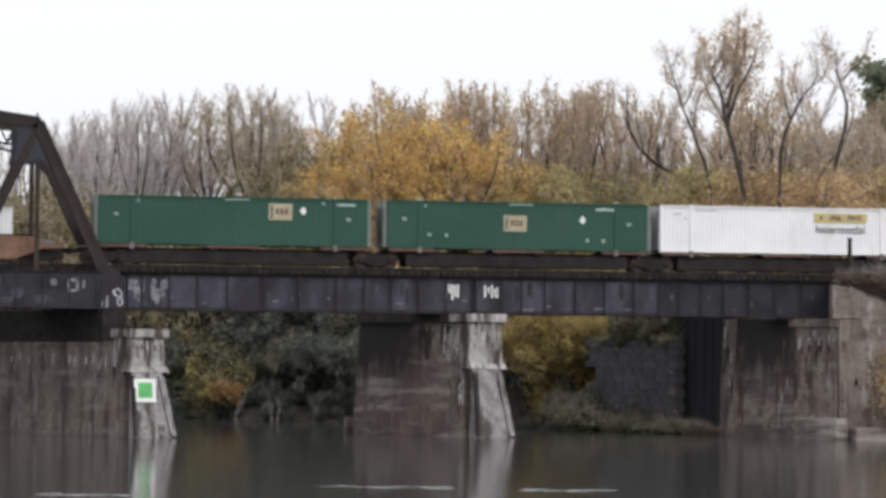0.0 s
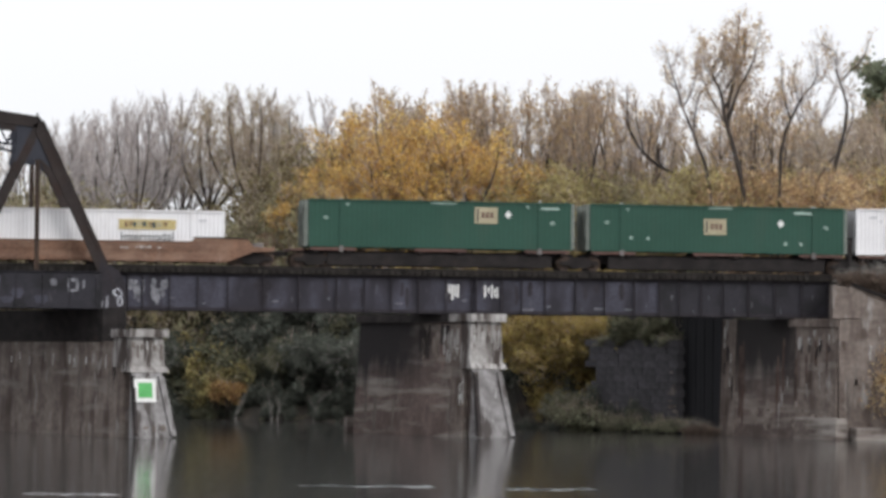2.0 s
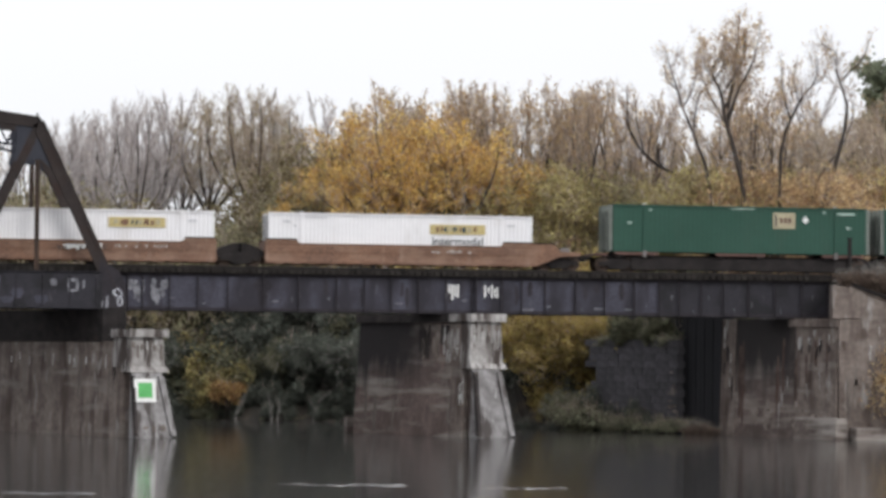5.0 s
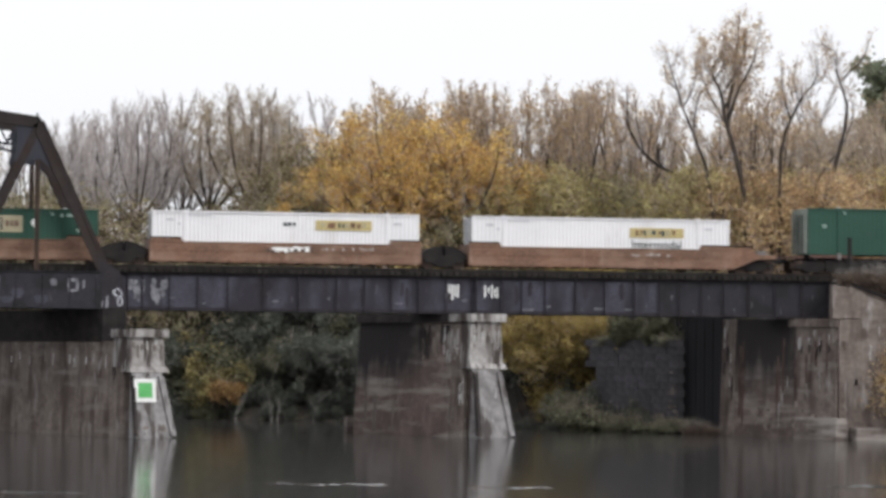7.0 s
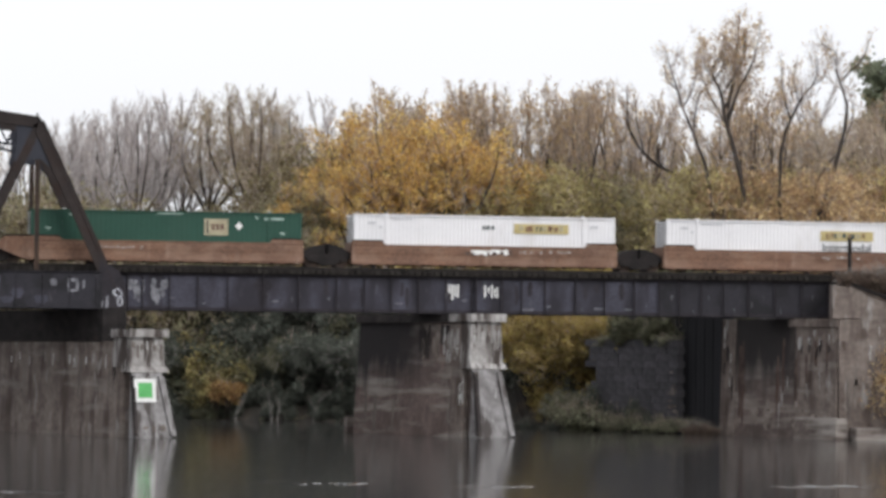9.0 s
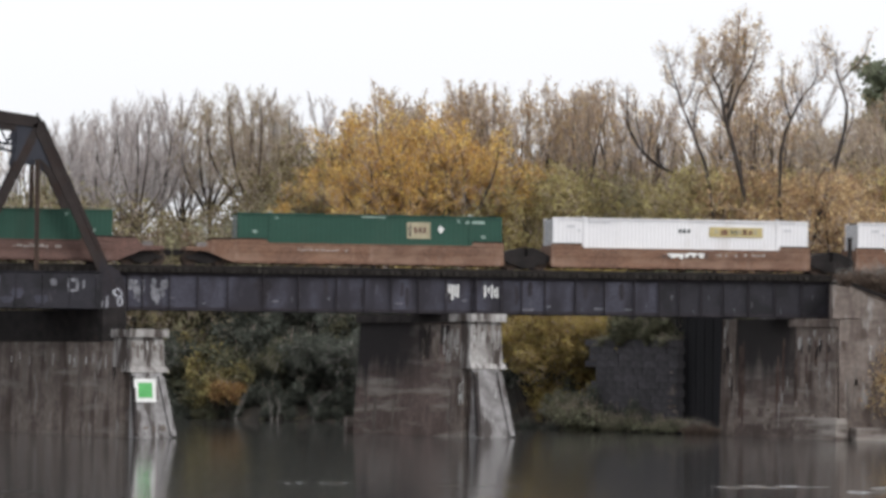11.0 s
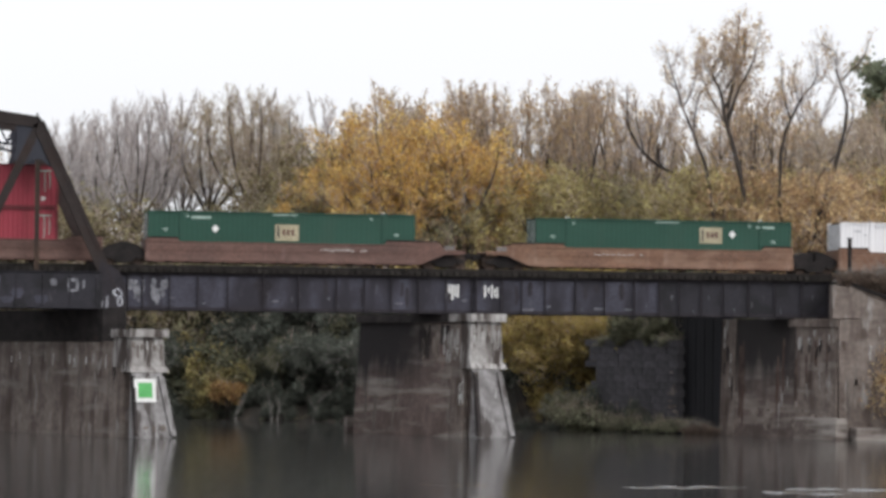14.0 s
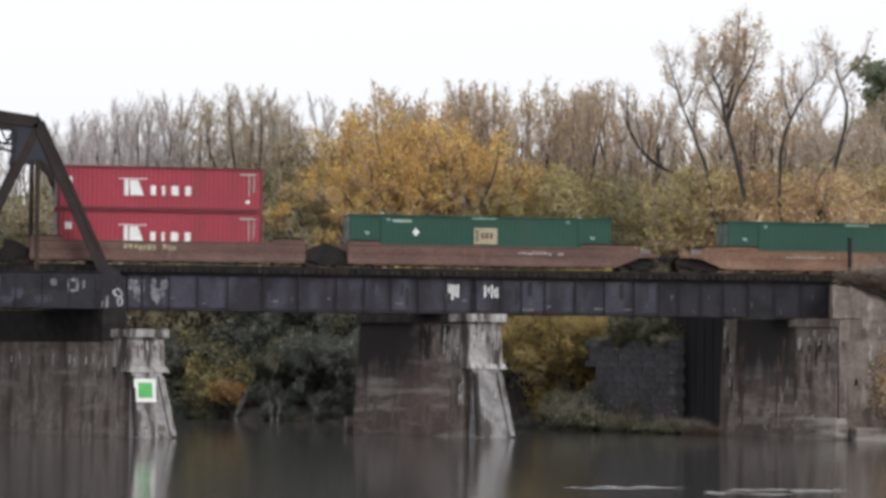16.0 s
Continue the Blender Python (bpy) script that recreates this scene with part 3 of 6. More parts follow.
weather(flank(A0, 0.0, 0.25, -1.5, 7.33), abut, (("rust", 2, (8.3, 9.1), (5.6, 6.3), (4.6, 5.4), (0.35, 0.6)), ("rust", 2, (4.3, 5.4), (4.8, 6.2), (3.6, 4.8), (0.3, 0.5)), ("spall", 2, (5.4, 7.8), (1.7, 2.1), (1.2, 1.6), (0.9, 1.4)), ("lime", 3, (4.3, 5.2), (2.0, 4.0), (0.8, 1.7), (0.08, 0.16))), 11)
weather(flank(A0, -0.05, 0.25, -1.5, 7.33), abut, (("lime", 5, (0.2, 3.5), (6.2, 6.7), (0.3, 0.8), (0.15, 0.5)), ("rust", 4, (0.6, 3.6), (4.4, 6.6), (1.6, 3.6), (0.2, 0.45)), ("spall", 9, (0.2, 3.5), (1.0, 5.5), (0.3, 1.0), (0.2, 0.6)), ("lime", 2, (0.6, 3.2), (2.4, 5.0), (0.5, 1.3), (0.08, 0.14)), ("tar", 5, (0.3, 3.4), (4.0, 6.6), (0.4, 1.2), (0.2, 0.45)), ("spall", 4, (0.2, 3.5), (1.0, 1.7), (0.4, 0.8), (0.8, 1.6))), 12)
weather(flank(A0, -0.06, 0.25, -1.5, 7.33), abut, (("lime", 2, (9.3, 10.4), (4.5, 7.0), (1.0, 2.6), (0.10, 0.2)), ("tar", 3, (9.3, 10.4), (3.0, 6.0), (0.8, 2.0), (0.15, 0.4))), 13)
weather(lambda x, z, out: (x, -4.75 - out, z), abut, (("lime", 3, (25.6, 26.8), (5.6, 7.2), (0.6, 1.2), (0.12, 0.25)), ("grime", 4, (24.0, 27.0), (4.0, 7.2), (1.6, 3.0), (0.3, 0.6)), ("spall", 6, (24.0, 27.0), (2.0, 7.0), (0.5, 1.2), (0.3, 0.7))), 14)

# an older masonry abutment behind it, laid in courses
old = root("stone_abutment", "dark coursed stone abutment, overgrown, beside the water", "abutment")
O0 = (17.25, 8.2)
bm = bmesh.new()
slab(bm, O0, 0.15, 8.6, 0.2, 4.5, -1.5, 6.0)
part("core", bm, STONE, old)
bm = bmesh.new()
slab(bm, O0, 0.4, 8.0, 0.9, 4.5, 5.9, 7.9)
roughen(bm, 4, 0.06)
part("upper_core", bm, STONE, old, "set-back upper masonry of the old abutment")
rng = random.Random(4)
block = {}
for size in (0.9, 1.1, 1.35):
    bm = bmesh.new()
    box(bm, 0.008, size - 0.008, 0, 0.55, 0.006, 0.452)
    bmesh.ops.bevel(bm, geom=bm.edges[:], offset=0.014, segments=1, affect="EDGES")
    me = bpy.data.meshes.new("stone")
    bm.to_mesh(me)
    bm.free()
    me.materials.append(STONE)
    block[size] = me
turn = math.degrees(math.atan2(AY, AX))
for course in range(14):
    a, z = 0.0, -0.4 + course * 0.46
    while a < 8.3:
        size = rng.choice((0.9, 1.1, 1.35))
        stone = new("stone", block[size])
        stone.parent = old
        x, y, _ = skew(O0, a, 0.02 + rng.uniform(-0.025, 0.025) - (0.07 if a == 0 and course % 2 else 0), 0)
        stone.matrix_basis = pose(x + 0.28 * EX, y + 0.28 * EY, z, 0, 0, turn) @ Matrix.Translation((0, -0.28, 0))
        a += size
    stone = new("stone", block[1.1])
    stone.parent = old
    x, y, _ = skew(O0, 0.0 + (0.14 if course % 2 else 0), 0.2, 0)
    stone.matrix_basis = pose(x, y, z, 0, 0, turn - 90)

# short pale strips here paint the lit edges of the corner stones
weather(lambda a, z, out: skew(O0, a, -0.05 - out, z), old, (("spall", 10, (0.1, 0.7), (0.8, 4.2), (0.07, 0.12), (0.4, 0.9)),), 18)

# added black slats stand in for the shaded gap between the two abutments
gap_screen = root("timber_bulkhead", "added black slats for the shaded gap between the abutments", "bulkhead")
for k in range(13):
    bm = bmesh.new()
    slab(bm, (19.15, 4.2), 0.42 * k, 0.42 * k + 0.40, 0.6 + 0.04 * (k % 2), 0.8 + 0.04 * (k % 2), -0.5, 8.2)
    part("plank", bm, GAP_BLACK, gap_screen)

bm = bmesh.new()
box(bm, -3.99, -2.89, 9.73, 10.73, -1.2, 0.92)
roughen(bm, 3, 0.04)
tagged(part("concrete_block", bm, SHADE_TAR_WALL), "grimy dark concrete block standing in the water behind the pier", "block")

board = tagged(part("plank", boxes((24.45, 25.75, -2.0, -1.62, 9.62, 9.74)), PALE_CONCRETE), "pale weathered plank at the end of the bridge", "plank")

# ---------------- girder spans ----------------
Z_FLANGE, Z_TOP, Z_BOTTOM = 9.62, 9.66, 7.42


def girder_span(x0, x1, stiffeners, label):
    r = root("girder_span", label, "bridge span", "plate girder spans of the bridge")
    for y, s in ((-1.12, -1), (1.12, 1)):
        seam = 13.5 if x1 > 13.5 else x1
        g = part("girder", boxes((x0, seam, y - 0.012, y + 0.012, Z_BOTTOM + 0.03, Z_TOP - 0.03)), GIRDER, r, "black riveted plate girder")
        if seam < x1:
            part("web_plate", boxes((seam, x1, y - 0.012, y + 0.012, Z_BOTTOM + 0.03, Z_TOP - 0.03)), SIDE_GIRDER, g, "sootier web plate towards the abutment")
        part("top_flange", boxes((x0, x1, y - 0.19, y + 0.19, Z_TOP - 0.035, Z_TOP), (x0, x1, y - 0.05, y + 0.05, Z_TOP - 0.19, Z_TOP - 0.03)), FLANGE, g)
        part("bottom_flange", boxes((x0, x1, y - 0.19, y + 0.19, Z_BOTTOM, Z_BOTTOM + 0.035), (x0 + 1.5, x1 - 1.5, y - 0.17, y + 0.17, Z_BOTTOM - 0.03, Z_BOTTOM),
                                    (x0, x1, y - 0.05, y + 0.05, Z_BOTTOM + 0.03, Z_BOTTOM + 0.19)), FLANGE, g)
        for x in stiffeners:
            part("stiffener", boxes((x - 0.012, x + 0.012, y + s * 0.155 - 0.14, y + s * 0.155 + 0.008, Z_BOTTOM + 0.04, Z_TOP - 0.04),
                                    (x - 0.045, x + 0.045, y + s * 0.022 - 0.008, y + s * 0.022 + 0.008, Z_BOTTOM + 0.19, Z_TOP - 0.19)), FLANGE, g)
        bm = bmesh.new()
        k = x0 + 0.2
        while k < x1:
            for z in (Z_BOTTOM + 0.11, Z_TOP - 0.11):
                box(bm, k - 0.018, k + 0.018, y + s * 0.052 - 0.014, y + s * 0.052 + 0.014, z - 0.018, z + 0.018)
            k += 0.16
        tagged(part("rivets", bm, FLANGE, g), kind="stuff")
    bm = bmesh.new()
    for x in stiffeners[::2]:
        beam(bm, (x, -1.1, Z_BOTTOM + 0.15), (x, 1.1, Z_TOP - 0.15), 0.1, 0.1, (1, 0, 0))
        beam(bm, (x, -1.1, Z_TOP - 0.15), (x, 1.1, Z_BOTTOM + 0.15), 0.1, 0.1, (1, 0, 0))
        beam(bm, (x, -1.1, Z_BOTTOM + 0.1), (x, 1.1, Z_BOTTOM + 0.1), 0.12, 0.12, (1, 0, 0))
    part("cross_frames", bm, DARK_STEEL, r)
    for x in (x0 + 0.35, x1 - 0.35):
        for y in (-1.12, 1.12):
            part("bearing", boxes((x - 0.3, x + 0.3, y - 0.24, y + 0.24, Z_BOTTOM - 0.07, Z_BOTTOM)), DARK_STEEL, r)
    return r


first_span = girder_span(-19.45, 1.90, [-19.0, -18.1, -16.5, -14.82, -13.02, -10.89, -8.77, -6.48, -4.76, -3.13, -1.47, 0.23, 1.80], "black plate girder span with faded graffiti")
last_span = girder_span(1.98, 24.4, [2.08, 3.69, 4.9, 6.36, 8.26, 10.07, 11.95, 13.5, 14.8, 16.2, 17.57, 19.2, 20.9, 22.6, 24.28], "black plate girder span ending on the abutment")
weather(lambda x, z, out: (x, -1.132 - 0.3 * out, z), first_span, (("soot", 1, (-11.1, -10.7), (9.3, 9.4), (0.7, 0.8), (1.5, 1.6)), ("soot", 1, (-11.0, -10.8), (8.7, 8.8), (1.0, 1.1), (0.7, 0.8)), ("soot", 5, (-8, 1.5), (8.9, 9.4), (0.4, 1.2), (0.2, 0.5)), ("scuff", 6, (-18, 1.5), (7.8, 8.3), (0.06, 0.16), (0.2, 0.7))), 16)
weather(lambda x, z, out: (x, -1.132 - 0.3 * out, z), last_span, (("soot", 5, (3, 13), (8.9, 9.4), (0.4, 1.2), (0.2, 0.5)), ("scuff", 9, (12.5, 24.0), (7.8, 9.0), (0.15, 0.5), (0.04, 0.09)), ("scuff", 4, (4.0, 14.0), (7.75, 7.95), (0.06, 0.14), (0.4, 1.2))), 17)

# ---------------- truss spans ----------------
P, N, Z_CHORD, Z_UP, HALF = 4.72, 10, 8.05, 18.28, 2.75


def crown(i):
    """The height of the arched top chord at a panel point."""
    return Z_UP + 1.45 * (1 - ((i - N / 2) / (N / 2 - 1)) ** 2)


def truss_span(x_end):
    r = root("truss_span", "dark rusty steel through truss span", "bridge span", "truss spans of the bridge")
    node = [x_end - i * P for i in range(N + 1)]
    for y in (-HALF, HALF):
        for i, j in ((0, 1), (N, N - 1)):
            bm = bmesh.new()
            a, b = Vector((node[i], y, Z_CHORD)), Vector((node[j], y, Z_UP))
            for off in (-0.2, 0.2):
                beam(bm, a + Vector((0, off, 0)), b + Vector((0, off, 0)), 0.06, 0.72)
            ahead = (b - a).normalized()
            beam(bm, a + Vector((0, 0, 0.38)), b + Vector((0, 0, 0.38)) + ahead * 0.2, 0.56, 0.05)
            part("end_post", bm, TRUSS, r)
        for i in range(1, N - 1):
            bm = bmesh.new()
            for off in (-0.2, 0.2):
                beam(bm, (node[i], y + off, crown(i)), (node[i + 1], y + off, crown(i + 1)), 0.06, 0.62)
            beam(bm, (node[i], y, crown(i) + 0.33), (node[i + 1], y, crown(i + 1) + 0.33), 0.62, 0.05)
            part("top_chord", bm, TRUSS, r)
            bm = bmesh.new()
            beam(bm, (node[i], y, crown(i) - 1.5), (node[i + 1], y, crown(i + 1) - 1.5), 0.2, 0.12)
            for k in range(4):
                f, h = k / 4, (k + 0.5) / 4
                lo = [node[i] + (node[i + 1] - node[i]) * q for q in (f, h, f + 0.25)]
                top = [crown(i) + (crown(i + 1) - crown(i)) * q for q in (f, h, f + 0.25)]
                beam(bm, (lo[0], y, top[0] - 0.3), (lo[1], y, top[1] - 1.5), 0.1, 0.1)
                beam(bm, (lo[1], y, top[1] - 1.5), (lo[2], y, top[2] - 0.3), 0.1, 0.1)
            part("lattice_strut", bm, HIP, r, "latticed strut under the top chord")
        for i in range(N):
            bm = bmesh.new()
            for off in (-0.16, 0.16):
                beam(bm, (node[i], y + off, Z_CHORD - 0.35), (node[i + 1], y + off, Z_CHORD - 0.35), 0.05, 0.3)
            part("bottom_chord", bm, FLANGE, r)
        for i in range(1, N):
            bm = bmesh.new()
            w = 0.11
            for off in (-w, w):
                beam(bm, (node[i] + off, y, Z_CHORD), (node[i] + off, y, crown(i)), 0.24, 0.05)
            beam(bm, (node[i], y, Z_CHORD), (node[i], y, crown(i) - 0.3), 0.03, 2 * w - 0.05)
            z = Z_CHORD + 0.3
            while z < crown(i) - 0.5:
                beam(bm, (node[i] - w, y - 0.11, z), (node[i] + w, y - 0.11, z + 0.34), 0.015, 0.06)
                beam(bm, (node[i] - w, y + 0.11, z + 0.34), (node[i] + w, y + 0.11, z), 0.015, 0.06)
                z += 0.34
            part("hanger" if i in (1, N - 1) else "vertical", bm, RUST_POST, r, "rust-brown laced upright")
        for i in range(1, N - 1):
            up, down = (i, i + 1) if i < N / 2 else (i + 1, i)
            bm = bmesh.new()
            for off in (-0.14, 0.14):
                beam(bm, (node[up], y + off, crown(up) - 0.2), (node[down], y + off, Z_CHORD), 0.05, 0.50)
            part("diagonal", bm, TRUSS, r)
        for i in (1, N - 1):
            s = 1 if i == 1 else -1
            bm = bmesh.new()
            x = node[i]
            for off in (-0.13, 0.10):
                prism(bm, [(x - s * 1.25, Z_UP + 0.28), (x + s * 0.15, Z_UP + 0.28), (x + s * 1.15, Z_UP - 1.9), (x + s * 0.72, Z_UP - 2.6), (x + s * 0.2, Z_UP - 2.15),
                           (x - s * 0.45, Z_UP - 2.15), (x - s * 1.0, Z_UP - 2.75), (x - s * 1.42, Z_UP - 2.1), (x - s * 1.25, Z_UP - 1.6)], y + off, y + off + 0.03)
            part("gusset_plate", bm, HIP, r, "large bluish-black gusset plate")
        for i in (0, N):
            s = 1 if i == 0 else -1
            bm = bmesh.new()
            x = node[i]
            for off in (-0.27, 0.24):
                prism(bm, [(x + s * 0.55, Z_CHORD - 0.6), (x + s * 0.55, Z_CHORD + 0.7), (x + s * 0.1, Z_CHORD + 1.6), (x - s * 1.0, Z_CHORD + 2.3), (x - s * 1.2, Z_CHORD + 0.6), (x - s * 1.2, Z_CHORD - 0.6)], y + off, y + off + 0.03)
            part("shoe_plate", bm, FLANGE, r)
            part("shoe", boxes((x - 0.55, x + 0.55, y - 0.45, y + 0.45, 6.2, Z_CHORD - 0.55)), DARK_STEEL, r)
    for i in (1, N - 1):
        x, s = node[i], (1 if i == 1 else -1)
        bm = bmesh.new()
        for z in (Z_UP + 0.1, Z_UP - 1.5):
            beam(bm, (x - s * 0.2, -HALF, z), (x - s * 0.2, HALF, z), 0.2, 0.2, (1, 0, 0))
        for k in range(5):
            y0 = -HALF + 1.1 * k
            beam(bm, (x - s * 0.2, y0, Z_UP - 1.5), (x - s * 0.2, y0 + 0.55, Z_UP + 0.1), 0.08, 0.08, (1, 0, 0))
            beam(bm, (x - s * 0.2, y0 + 0.55, Z_UP + 0.1), (x - s * 0.2, y0 + 1.1, Z_UP - 1.5), 0.08, 0.08, (1, 0, 0))
        part("portal_brace", bm, TRUSS, r, "latticed portal bracing")
    bm = bmesh.new()
    for i in range(2, N - 1):
        for z in (crown(i), crown(i) - 1.35):
            beam(bm, (node[i], -HALF, z), (node[i], HALF, z), 0.18, 0.18, (1, 0, 0))
        beam(bm, (node[i], -HALF, crown(i) - 1.35), (node[i], 0, crown(i)), 0.1, 0.1, (1, 0, 0))
        beam(bm, (node[i], HALF, crown(i) - 1.35), (node[i], 0, crown(i)), 0.1, 0.1, (1, 0, 0))
    for i in range(1, N - 1):
        beam(bm, (node[i], -HALF, crown(i) + 0.1), (node[i + 1], HALF, crown(i + 1) + 0.1), 0.1, 0.1, (0, 0, 1))
        beam(bm, (node[i], HALF, crown(i) + 0.1), (node[i + 1], -HALF, crown(i + 1) + 0.1), 0.1, 0.1, (0, 0, 1))
    part("sway_bracing", bm, TRUSS, r)
    for i in range(N + 1):
        bm = boxes((node[i] - 0.2, node[i] + 0.2, -HALF + 0.2, HALF - 0.2, 7.45, 7.5), (node[i] - 0.2, node[i] + 0.2, -HALF + 0.2, HALF - 0.2, 8.85, 8.9), (node[i] - 0.02, node[i] + 0.02, -HALF + 0.2, HALF - 0.2, 7.48, 8.88))
        part("floor_beam", bm, DARK_STEEL, r)
    for y in (-HALF - 0.36, HALF + 0.36):
        a, b = node[N] + 1.0, node[0] - 0.9
        g = part("deck_girder", boxes((a, b, y - 0.012, y + 0.012, 7.46, 9.6), (a, b, y - 0.13, y + 0.13, 9.58, 9.62), (a, b, y - 0.13, y + 0.13, 7.43, 7.47)), SIDE_GIRDER, r, "black riveted side girder")
        k = b - 0.3
        while k > a:
            part("stiffener", boxes((k - 0.035, k + 0.035, y - 0.08, y + 0.08, 7.48, 9.58)), SIDE_GIRDER, g)
            k -= 1.57
    for y in (-0.9, 0.9):
        part("stringer", boxes((node[N] + 0.1, node[0] - 0.1, y - 0.15, y + 0.15, 8.9, 9.62)), DARK_STEEL, r)
    return r


span = truss_span(-19.78)
copy_thing(span, pose(-47.2, 0, 0))
copy_thing(span, pose(-94.4, 0, 0))

# an added black slab on the broad pier paints the shade below the truss floor
shade_slab = root("bearing_frame", "added black slab on the broad pier for the truss floor's shade", "bearing")
bm = bmesh.new()
slab(bm, PIER_1, 4.7, 20.5, 0.35, 1.9, 5.50, 7.40)
part("plate_wall", bm, DARK_STEEL, shade_slab)
bm = bmesh.new()
slab(bm, PIER_1, 4.6, 20.5, 0.25, 2.1, 5.50, 5.62)
part("sole_plate", bm, DARK_STEEL, shade_slab)

# ---------------- track ----------------
deck = root("bridge_deck", "open timber deck of dark creosoted ties", "track")
bm = bmesh.new()
box(bm, -0.115, 0.115, -1.5, 1.5, 0, 0.25)
bmesh.ops.bevel(bm, geom=bm.edges[:], offset=0.015, segments=1, affect="EDGES")
tie_mesh = bpy.data.meshes.new("tie")
bm.to_mesh(tie_mesh)
bm.free()
tie_mesh.materials.append(TIE)
rng = random.Random(9)
x = -26.8
while x < 24.5:
    t = new("tie", tie_mesh)
    t.parent = deck
    t.matrix_basis = pose(x, rng.uniform(-0.08, 0.08), Z_TOP + 0.003, 0, 0, rng.uniform(-0.8, 0.8))
    x += 0.40
bm = bmesh.new()
x = -161.0
while x < -27.0:
    box(bm, x - 0.115, x + 0.115, -1.5, 1.5, Z_TOP + 0.003, Z_TOP + 0.25)
    x += 0.40
tagged(part("tie_row", bm, TIE, deck), kind="stuff")
for y in (-1.38, 1.38):
    part("guard_timber", boxes((-161, 24.5, y - 0.09, y + 0.09, Z_TOP + 0.253, Z_TOP + 0.45)), TIE, deck)

# added strip that blocks the light showing through between the ties
part("spacer_timber", boxes((-160.9, 24.45, -1.39, -1.31, Z_TOP + 0.006, Z_TOP + 0.245)), TIE, deck)

RAIL_TOP = 10.09
rails = root("railway_track", "single railway track with worn steel rails", "track")
for y in (-0.7525, 0.7525):
    bm = bmesh.new()
    z = Z_TOP + 0.253
    for half, a, b in ((0.076, 0, 0.025), (0.009, 0.025, 0.14), (0.036, 0.14, RAIL_TOP - z)):
        box(bm, -161, 330, y - half, y + half, z + a, z + b)
    part("rail", bm, RAIL, rails)
bm = bmesh.new()
x = 24.9
while x < 160:
    box(bm, x - 0.115, x + 0.115, -1.3, 1.3, Z_TOP + 0.05, Z_TOP + 0.252)
    x += 0.55
tagged(part("tie_row", bm, TIE, rails), kind="stuff")
bm = bmesh.new()
rows = []
for x, foot in ((24.6, 3.8), (33, 4.0), (40, 8.5), (330, 8.5)):
    rows.append([bm.verts.new((x, y, z)) for y, z in ((-foot, 5.5), (-2.4, 9.55), (-1.8, Z_TOP + 0.18), (1.8, Z_TOP + 0.18), (2.4, 9.55), (foot, 5.5))])
for a, b in zip(rows, rows[1:]):
    for i in range(5):
        bm.faces.new((a[i], b[i], b[i + 1], a[i + 1]))
bm.faces.new(rows[0])
part("track_bed", bm, BALLAST, rails, "grey-brown ballast bank")


# ---------------- the train ----------------
MOVERS = []     # (thing, place along the track at the start, height of its base)
WHEELS = []     # wheel sets that turn on their bogies


def corrugated(bm, x0, x1, z0, z1, y, out, pitch, depth):
    """A ribbed sheet along x; out is -1 or 1, the side that it faces."""
    count = max(1, round((x1 - x0) / pitch))
    step = (x1 - x0) / count
    line = []
    for i in range(count):
        a = x0 + i * step
        line += [(a, 0), (a + 0.28 * step, 0), (a + 0.42 * step, depth), (a + 0.86 * step, depth)]
    line.append((x1, 0))
    low = [bm.verts.new((x, y - out * d, z0)) for x, d in line]
    high = [bm.verts.new((x, y - out * d, z1)) for x, d in line]
    for i in range(len(line) - 1):
        bm.faces.new((low[i], low[i + 1], high[i + 1], high[i]) if out < 0 else (low[i + 1], low[i], high[i], high[i + 1]))


def plate(name, parent, mat, x, z, w, h, label="", y=-1.318):
    return part(name, boxes((x - w / 2, x + w / 2, y - 0.006, y + 0.006, z - h / 2, z + h / 2)), mat, parent, label)


